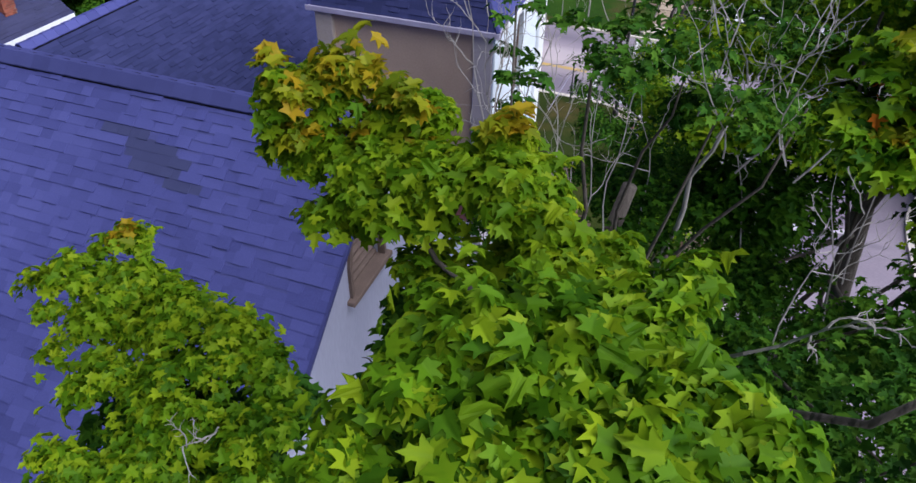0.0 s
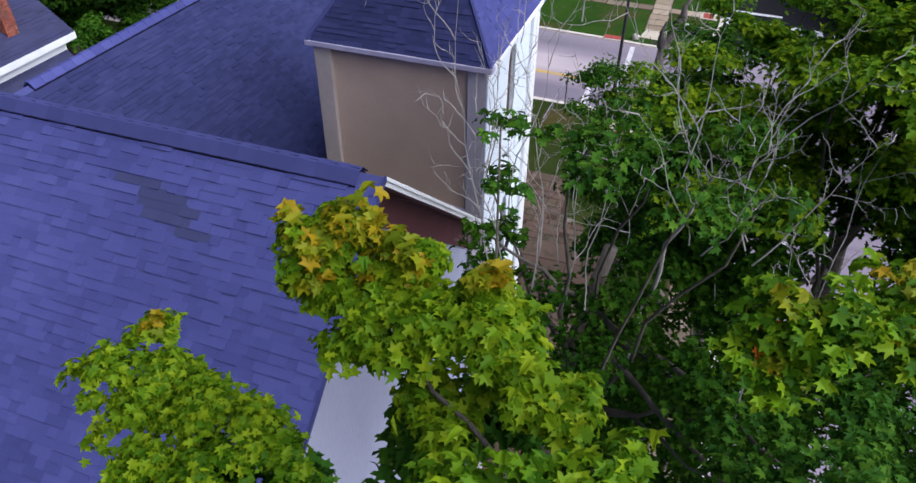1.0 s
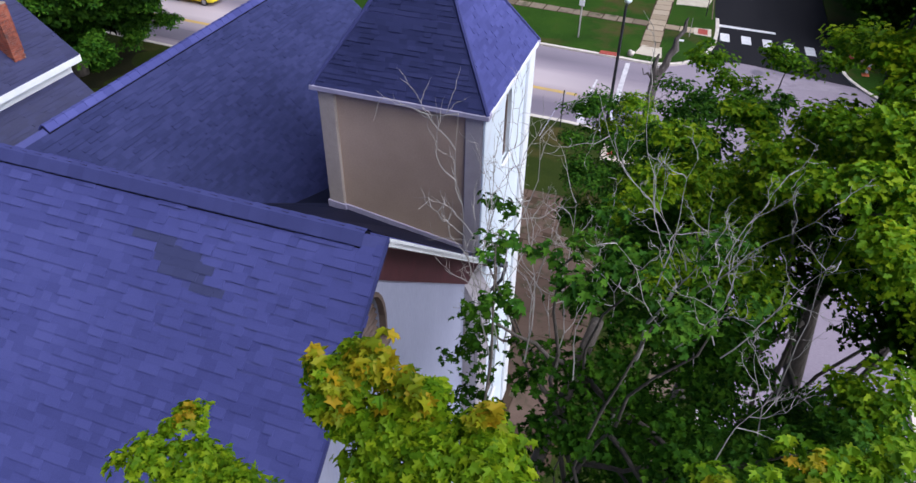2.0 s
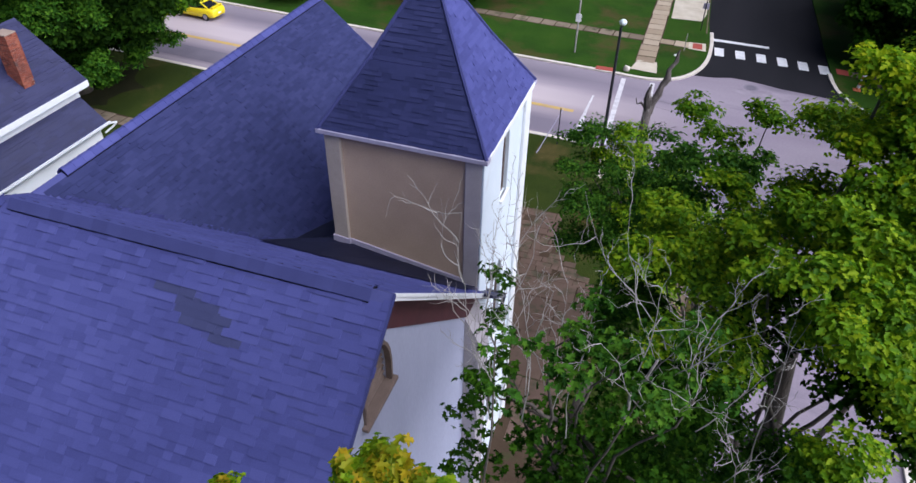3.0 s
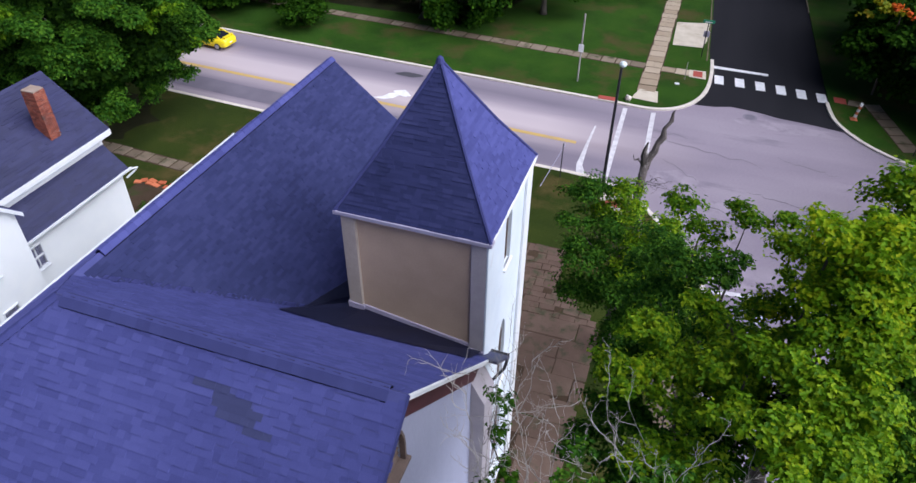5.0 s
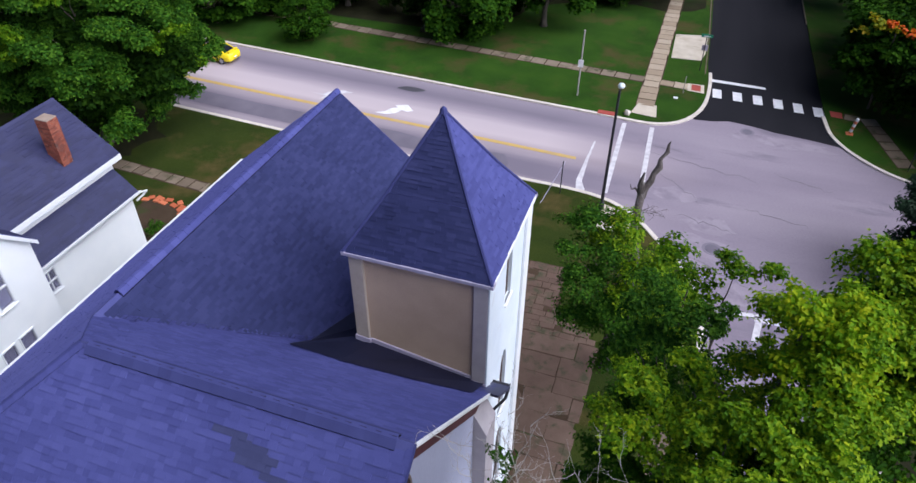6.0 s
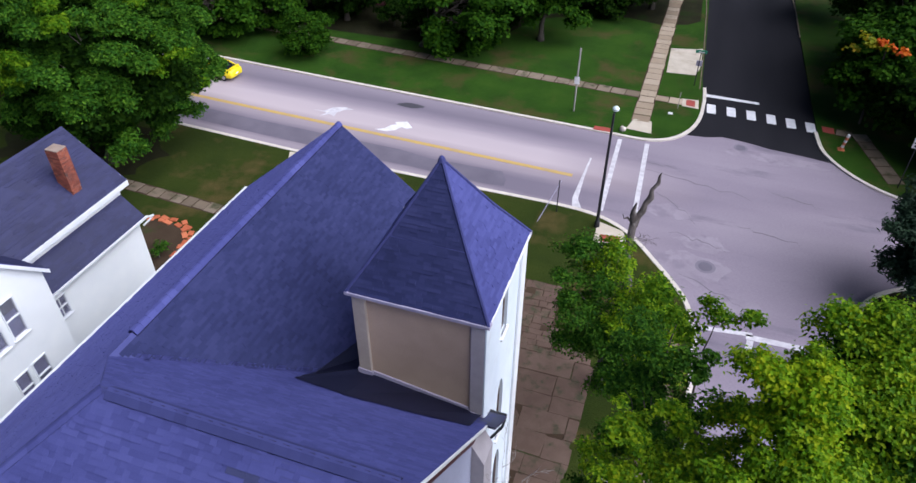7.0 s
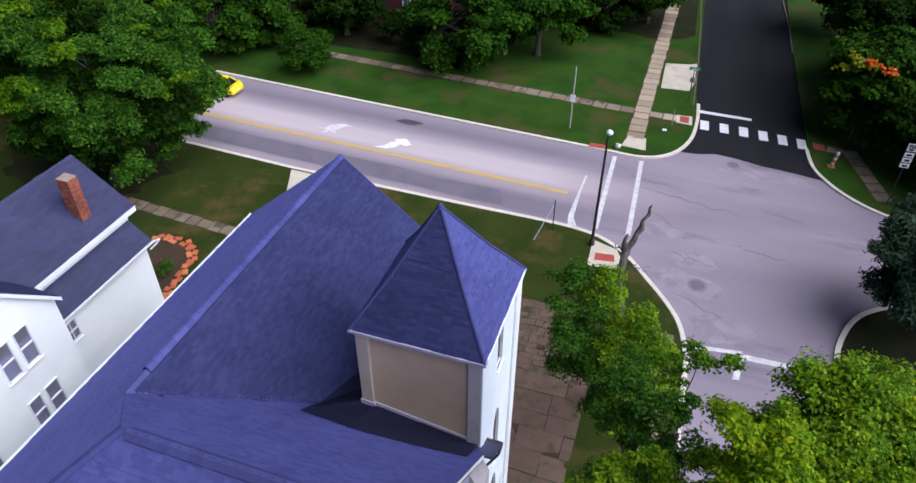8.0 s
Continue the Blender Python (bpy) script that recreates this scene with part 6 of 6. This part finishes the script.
R6 = [(1.8, 11.3, 15.0, 0.6), (0.9, 12.0, 15.6, 0.6), (1.5, 12.1, 15.8, 0.45), (0.0, 13.0, 15.2, 0.6), (0.3, 12.2, 14.5, 0.6), (1.2, 11.4, 14.2, 0.6), (1.0, 12.0, 13.6, 0.7), (0.1, 12.8, 13.4, 0.6), (-0.2, 14.0, 13.8, 0.6), (0.4, 15.4, 13.4, 0.6), (0.6, 11.9, 15.0, 0.6), (1.3, 11.7, 15.6, 0.5), (-0.2, 12.1, 14.5, 0.4)]
tree("street_tree", (1.9, 12.4), (1.6, 12.3, 14.4), 0.2, [R5, R6], "slender green tree with open branches over the street", [M_LEAF_MID, M_LEAF_GREEN], 0.092, "lobed", 1800, 15, fork=0.55, every=2)

# tree between the tower and the street corner
N1 = [(-2.49, 22.82, 9.6, 1.0), (-2.98, 21.84, 8.8, 0.85), (-1.14, 22.06, 8.8, 1.1), (-2.17, 20.94, 8.2, 1.0), (-0.59, 20.83, 7.9, 1.0), (-3.25, 22.9, 9.6, 0.6), (-1.0, 19.82, 7.5, 0.9), (-2.25, 22.0, 7.2, 1.2), (-2.65, 21.4, 6.2, 1.2), (-1.05, 20.6, 6.0, 1.3), (-0.05, 21.6, 6.4, 1.2), (-0.85, 22.6, 5.4, 1.4), (-0.85, 21.4, 4.0, 1.0), (-0.3, 21.0, 4.6, 0.9)]
N2 = [(0.5, 20.5, 9.9, 0.7), (1.1, 20.4, 9.4, 0.7), (1.4, 20.3, 8.6, 0.8), (1.0, 20.2, 7.8, 0.9), (1.6, 19.8, 7.4, 0.8), (0.2, 20.8, 10.4, 0.6), (0.6, 20.0, 6.4, 0.9), (-1.72, 22.8, 9.3, 0.7), (-1.2, 22.9, 9.1, 0.7), (-2.2, 22.9, 8.8, 0.7), (-1.14, 22.84, 9.9, 0.8), (-0.11, 21.06, 9.0, 0.95), (-0.4, 20.2, 8.4, 0.8), (0.4, 20.6, 8.2, 0.8), (0.7, 21.4, 7.0, 0.9), (0.5, 19.6, 6.8, 0.9), (0.2, 18.6, 6.4, 0.9), (0.9, 18.9, 7.8, 0.8), (0.4, 17.6, 7.4, 0.9)]
tree("corner_tree", (1.3, 22.9), (-1.2, 21.8, 8.2), 0.2, [N1, N2], "dense dark green tree beside the tower", [M_LEAF_GREEN, M_LEAF_FRESH], 0.11, "lobed", 1300, 21, fork=0.4)

# broken dead trunk
def splintered(bm):
    """Broken wood: the surface torn into ridges."""
    for v in bm.verts:
        v.co += Vector((noise.noise(v.co * 7), noise.noise(v.co * 7 + Vector((5, 0, 0))), noise.noise(v.co * 3))) * 0.07
    return bm


snag = thing("dead_trunk", (-0.95, 24.4, 0.1), "grey broken dead tree trunk with a snapped fork", "dead tree")
srng = np.random.default_rng(4)
part("trunk", tube(bmesh.new(), crooked(srng, (-1.0, 24.5, 0), (-0.9, 24.35, 10.6), 6, 0.008), [0.34, 0.27, 0.24, 0.21, 0.19, 0.17, 0.16], 10), M_DEAD, snag, smooth=True)
part("snapped_limb", splintered(tube(bmesh.new(), [(-0.9, 24.35, 10.4), (-0.80, 24.42, 10.75), (-0.64, 24.55, 11.05), (-0.60, 24.62, 11.35), (-0.44, 24.75, 11.6), (-0.44, 24.85, 11.9), (-0.26, 24.98, 12.2), (-0.27, 25.02, 12.45), (-0.18, 25.03, 12.65)], [0.16, 0.13, 0.14, 0.09, 0.11, 0.08, 0.095, 0.055, 0.012], 8)), M_DEAD, snag)
part("snapped_limb", splintered(tube(bmesh.new(), [(-0.9, 24.35, 10.4), (-0.98, 24.3, 10.9), (-1.0, 24.3, 11.15), (-0.97, 24.3, 11.5)], [0.16, 0.13, 0.10, 0.03], 8)), M_DEAD, snag)
part("snapped_limb", splintered(tube(bmesh.new(), [(-0.95, 24.3, 10.5), (-1.15, 24.25, 10.75), (-1.3, 24.2, 10.7), (-1.36, 24.2, 10.95)], [0.05, 0.04, 0.03, 0.012], 6)), M_DEAD, snag)
for d in ((0.6, 0.1, 0.3), (0.9, 0.2, 0.1), (0.5, -0.3, 0.4)):
    bm = bmesh.new()
    twigs(bm, srng, (-0.85, 24.4, 9.6), d, 0.9, 0.015, 2)
    part("bare_branch", bm, M_DEAD, snag)


def ball_lobes(rng, c, rad, n, r, flat=0.75):
    """Lobes spread over a rounded crown."""
    out = []
    for i in range(n):
        d = rng.normal(size=3)
        d /= np.linalg.norm(d)
        d[2] = -d[2] * 0.9 if d[2] < -0.3 and rng.random() < 0.3 else d[2]
        s = rad * rng.uniform(0.55, 0.95)
        out.append((c[0] + d[0] * s, c[1] + d[1] * s, c[2] + d[2] * s * flat, r * rng.uniform(0.75, 1.25)))
    return out


g = np.random.default_rng(31)
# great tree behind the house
# paler upper lobes paint lit tops, the dark core paints inner shade
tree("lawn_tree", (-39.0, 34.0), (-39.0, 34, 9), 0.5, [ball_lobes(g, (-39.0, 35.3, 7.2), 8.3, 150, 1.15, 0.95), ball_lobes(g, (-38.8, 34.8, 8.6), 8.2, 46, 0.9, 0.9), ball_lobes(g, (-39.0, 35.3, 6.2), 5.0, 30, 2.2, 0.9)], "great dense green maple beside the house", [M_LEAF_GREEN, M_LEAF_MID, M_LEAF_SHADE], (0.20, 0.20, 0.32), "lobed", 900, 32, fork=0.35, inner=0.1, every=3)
far_trees = (
    ("lawn_tree", (-25.1, 61.3), (-20.5, 62.5, 5.0), 5.0, 51, 1.6, M_LEAF_DARK, "low-limbed dark green tree on the far lawn"),
    ("lawn_tree", (-14.5, 66.5), (-14.0, 66.5, 5.2), 4.2, 36, 1.6, M_LEAF_DARK, "spreading dark green tree on the far lawn"),
    ("lawn_tree", (-35.0, 65.0), (-35.0, 65.0, 3.6), 3.4, 30, 1.3, M_LEAF_SHADE, "dark rounded tree on the far lawn"),
    ("lawn_tree", (-42.5, 61.5), (-42.0, 61.0, 2.9), 3.2, 30, 1.3, M_LEAF_DARK, "dark green tree on the far lawn"),
    ("lawn_tree", (-45.0, 56.5), (-45.0, 56.5, 4.0), 3.8, 33, 1.4, M_LEAF_DARK, "dark green tree near the street"),
    ("lawn_tree", (-52.0, 42.0), (-52.0, 42.0, 6.8), 6.5, 45, 1.9, M_LEAF_GREEN, "large green tree beyond the house"),
    ("lawn_tree", (-54.0, 60.0), (-54.0, 60.0, 5.6), 5.5, 36, 1.8, M_LEAF_SHADE, "dark tree in the far row"),
    ("shade_tree", (15.8, 60.5), (15.8, 60.5, 4.8), 4.4, 51, 1.6, M_LEAF_DARK, "dark leafy tree shading the far corner"),
    ("shade_tree", (16.5, 70.0), (16.5, 70.0, 5.6), 5.4, 45, 1.8, M_LEAF_SHADE, "tall dark tree along the side street"),
    ("shade_tree", (15.5, 82.0), (15.5, 82.0, 5.6), 5.0, 39, 1.8, M_LEAF_SHADE, "dark tree farther along the side street"),
    ("shade_tree", (22.5, 57.5), (22.5, 57.5, 5.2), 5.2, 42, 1.8, M_LEAF_SHADE, "dark tree beyond the shaded corner"),
    ("shade_tree", (25.0, 68.0), (25.0, 68.0, 6.4), 6.0, 39, 2.0, M_LEAF_SHADE, "tall dark tree beyond the shaded corner"),
    ("shade_tree", (24.5, 48.5), (24.5, 48.5, 4.8), 4.5, 33, 1.6, M_LEAF_SHADE, "dark tree beside the cross street"),
    ("lawn_tree", (-37.0, 68.0), (-37.0, 68.0, 3.6), 4.2, 30, 1.4, M_LEAF_SHADE, "dark bushy tree behind the verge"),
    ("lawn_tree", (-9.0, 76.2), (-9.0, 76.2, 4.4), 4.4, 40, 1.4, M_LEAF_SHADE, "dark bushy tree at the lawn's end"),
    ("shade_tree", (19.0, 54.0), (19.0, 54.0, 4.6), 3.6, 30, 1.4, M_LEAF_SHADE, "dark bushy tree behind the route signs"),
    ("shade_tree", (-5.2, 79.0), (-4.9, 78.6, 5.4), 3.8, 36, 1.7, M_LEAF_DARK, "green tree beside the far footpath"),
    ("lawn_tree", (-12.0, 84.0), (-12.0, 84.0, 5.2), 5.5, 42, 2.0, M_LEAF_SHADE, "tall dark tree behind the lawn"),
    ("lawn_tree", (-22.0, 82.0), (-22.0, 82.0, 5.6), 6.0, 39, 2.0, M_LEAF_SHADE, "tall dark tree behind the lawn"),
    ("lawn_tree", (-37.0, 76.0), (-37.0, 76.0, 5.6), 6.5, 42, 2.0, M_LEAF_SHADE, "tall dark tree behind the lawn"),
    ("lawn_tree", (-50.0, 72.0), (-50.0, 72.0, 5.6), 6.5, 39, 2.0, M_LEAF_SHADE, "tall dark tree behind the lawn"),
)
for i, (nm, (x, y), c, rad, n, r, mt, lab) in enumerate(far_trees):
    tree(nm, (x, y), (c[0] * 0.5 + x * 0.5, c[1] * 0.5 + y * 0.5, c[2]), 0.3, [ball_lobes(g, (c[0], c[1], c[2] - 0.7), rad * 1.08, n + 8, r, 0.85)], lab, [mt], 0.34, "plain", 300, 50 + i, fork=0.3)
# shrub at the far kerb
tree("shrub", (-34.5, 55.6), (-34.3, 55.6, 1.8), 0.08, [ball_lobes(g, (-34.6, 55.9, 2.2), 2.7, 30, 0.9)], "grey-green shrub on the verge across the street", [M_LEAF_DARK], 0.2, "plain", 480, 70, fork=0.3, category="shrub")
P, N = leaf_sites(g, [(13.2, 57.0, 7.2, 0.55), (14.4, 56.6, 6.9, 0.42), (13.8, 56.9, 6.9, 0.3)], 260, 0.6)
fl = thing("autumn_branch", (13.9, 58.5, 0.1), "young tree with orange autumn leaves below the dark trees", "tree")
part("trunk", tube(bmesh.new(), [(13.9, 58.5, 0), (13.7, 58, 4.6), (13.4, 57, 7.4)], [0.1, 0.08, 0.03], 8), M_BARK, fl)
leaf_mesh("crown", g, P, N, 0.3, "plain", M_LEAF_ORANGE, fl)
P, N = leaf_sites(g, [(11.9, 57.4, 7.3, 0.65), (12.4, 57.1, 6.9, 0.6), (13.2, 57.0, 6.9, 0.6), (11.3, 57.6, 6.4, 0.6)], 170, 0.6)
leaf_mesh("lower_crown", g, P, N, 0.26, "plain", M_LEAF_TURNING, fl, "yellow-green leaves turning orange")
# dark shrubs added to fill the black shade below the far trees
for x, y, r in ((-26.2, 63.6, 1.7), (-23.4, 64.6, 1.6), (-29.6, 64.9, 1.8), (-18.2, 69.5, 1.8)):
    tree("shrub", (x, y), (x, y, 1.4), 0.07, [ball_lobes(g, (x, y, 1.5), r, 14, 0.8)], "dark shrub added to deepen the shade below the far trees", [M_LEAF_SHADE], 0.22, "plain", 420, 170 + int(r * 10), fork=0.3, category="shrub")
# garden shrub in the bed by the house
tree("shrub", (-28.4, 25.6), (-28.4, 25.6, 0.7), 0.05, [[(-28.4, 25.6, 0.6, 0.55), (-28.7, 26.3, 0.5, 0.4)]], "small round garden shrub in the bed", [M_LEAF_GREEN], 0.12, "plain", 900, 77, fork=0.3, category="shrub")


tree("conifer", (15.8, 36.0), (15.8, 36.0, 7.6), 0.25, [[q for q in ball_lobes(g, (15.8, 35.8, 4.6), 3.9, 96, 1.1, 1.0) if q[2] > 1.7]], "broad feathery dark evergreen at the street corner", [M_NEEDLE], 0.36, "needle", 620, 90, fork=0.15, up=0.5, category="conifer")

# ---- distant brick house and parked car glimpsed between the trees ----
bh = thing("brick_house", (-30, 72, 0.1), "red brick house half hidden by dark trees", "house")
part("wall", holed(bmesh.new(), [(-34, 0.0), (-26, 0.0), (-26, 6), (-34, 6)], [[(-30.6, 1.6), (-29.6, 1.6), (-29.6, 3.4), (-30.6, 3.4)]], lambda x, z: (x, 70, z), (0, 0.3, 0)), M_RUST, bh, "red brick wall")
w = part("window", holed(bmesh.new(), [(-30.6, 1.6), (-29.6, 1.6), (-29.6, 3.4), (-30.6, 3.4)], [[(-30.48, 1.72), (-29.72, 1.72), (-29.72, 3.28), (-30.48, 3.28)]], lambda x, z: (x, 69.95, z), (0, 0.1, 0)), M_WHITE_PAINT, bh)
part("pane", boxed(-30.5, -29.7, 70.02, 70.03, 1.7, 3.3), M_GLASS, w)
part("wall", boxed(-34, -33.7, 70.31, 78, 0, 6), M_RUST, bh)
part("wall", boxed(-26.3, -26, 70.31, 78, 0, 6), M_RUST, bh)
part("roof", prism(bmesh.new(), [(-34.4, 69.6, 5.95), (-25.6, 69.6, 5.95), (-25.6, 74, 8.4), (-34.4, 74, 8.4)], (0, 0, -0.15)), M_HOUSE_ROOF, bh)
part("roof", prism(bmesh.new(), [(-34.4, 78.4, 5.95), (-25.6, 78.4, 5.95), (-25.6, 74, 8.4), (-34.4, 74, 8.4)], (0, 0, -0.15)), M_HOUSE_ROOF, bh)


# ---- yellow coupe ----
def coupe(at, heading, paint, label):
    t = thing("car", (0, 0, 0), label, "car")
    W = 0.86

    def loft(bm, stations):
        """Cross-sections along the car: x, half width, low, belt and top heights, half width at the top."""
        rows = []
        for x, hw, z0, z1, z2, tw in stations:
            half = [(0.0, z0), (hw * 0.88, z0), (hw, z0 + 0.12), (hw, z1), (hw * 0.93, z1 + 0.04), (tw, z2), (0.0, z2 + 0.02)]
            ring = [(x, y, z) for y, z in half] + [(x, -y, z) for y, z in half[-2:0:-1]]
            rows.append([bm.verts.new(p) for p in ring])
        for a, b in zip(rows, rows[1:]):
            for k in range(len(a)):
                bm.faces.new((a[k], a[(k + 1) % len(a)], b[(k + 1) % len(a)], b[k]))
        bm.faces.new(rows[0][::-1]), bm.faces.new(rows[-1])
        return bm
    body = part("body", loft(bmesh.new(), [(-2.28, 0.62, 0.38, 0.55, 0.62, 0.5), (-2.15, 0.78, 0.26, 0.60, 0.70, 0.66), (-1.5, 0.86, 0.22, 0.70, 0.84, 0.72), (-0.9, 0.87, 0.22, 0.78, 0.93, 0.74), (0.2, 0.87, 0.22, 0.82, 0.92, 0.74), (1.2, 0.87, 0.22, 0.84, 0.96, 0.74), (1.7, 0.86, 0.24, 0.86, 1.0, 0.74), (2.15, 0.80, 0.30, 0.82, 0.98, 0.70), (2.28, 0.70, 0.36, 0.74, 0.86, 0.6)]), paint, t, smooth=True)
    part("roof", loft(bmesh.new(), [(-0.05, 0.60, 1.26, 1.30, 1.36, 0.5), (0.2, 0.62, 1.30, 1.36, 1.41, 0.5), (0.7, 0.62, 1.30, 1.36, 1.41, 0.5), (1.05, 0.58, 1.24, 1.30, 1.36, 0.48)]), paint, t, smooth=True)
    part("cabin_glass", loft(bmesh.new(), [(-0.95, 0.74, 0.85, 0.88, 0.92, 0.66), (-0.05, 0.72, 0.85, 0.90, 1.31, 0.58), (0.6, 0.72, 0.85, 0.90, 1.36, 0.58), (1.05, 0.70, 0.85, 0.92, 1.29, 0.55), (1.75, 0.66, 0.88, 0.95, 1.01, 0.6)]), M_CARGLASS, t, "tinted glass")
    for s in (-1, 1):
        part("pillar", tube(bmesh.new(), [(-0.85, s * 0.70, 0.95), (-0.02, s * 0.60, 1.34)], [0.04, 0.035], 6), paint, t)
        part("pillar", tube(bmesh.new(), [(1.65, s * 0.68, 1.0), (1.0, s * 0.58, 1.33)], [0.07, 0.05], 6), paint, t)
        part("mirror", boxed(-0.75, -0.58, s * 0.98 - 0.1, s * 0.98 + 0.1, 0.92, 1.05, bevel=0.03), paint, t)
        part("tail_light", boxed(2.16, 2.27, s * 0.58 - 0.1, s * 0.58 + 0.1, 0.68, 0.84, bevel=0.03), M_RED_LAMP, t, "red tail light")
        part("headlight", boxed(-2.24, -2.05, s * 0.58 - 0.14, s * 0.58 + 0.14, 0.55, 0.68, bevel=0.03), M_LAMPGLASS, t, "clear headlight")
        for x in (-1.42, 1.40):
            wheel = part("wheel", tube(bmesh.new(), [(x, s * 0.62, 0.31), (x, s * 0.66, 0.31), (x, s * 0.86, 0.31), (x, s * 0.885, 0.31)], [0.27, 0.31, 0.31, 0.26], 20), M_TYRE, t, "black tyre")
            part("rim", tube(bmesh.new(), [(x, s * 0.80, 0.31), (x, s * 0.895, 0.31)], [0.22, 0.2], 12), M_RIM, wheel, "alloy rim")
    part("spoiler", boxed(1.95, 2.2, -0.62, 0.62, 1.12, 1.16, bevel=0.012), paint, t)
    for s in (-1, 1):
        part("spoiler_foot", boxed(2.0, 2.12, s * 0.5 - 0.03, s * 0.5 + 0.03, 0.95, 1.13), paint, t)
    part("number_plate", boxed(2.28, 2.295, -0.16, 0.16, 0.55, 0.65), M_MARK, t)
    t.matrix_basis = pose(*at, 0, 0, heading)
    return t


coupe((-40.3, 49.2, 0.012), -3.5, M_YELLOW_PAINT, "bright yellow two-door coupe with a rear spoiler, on the street")
coupe((-45.6, 66.0, 0.12), 62, material("dark_car_paint", ((0.012, 0.013, 0.018), (0.02, 0.022, 0.03)), 0.25, 2, 30, 0.0), "dark parked car half hidden between the far trees")
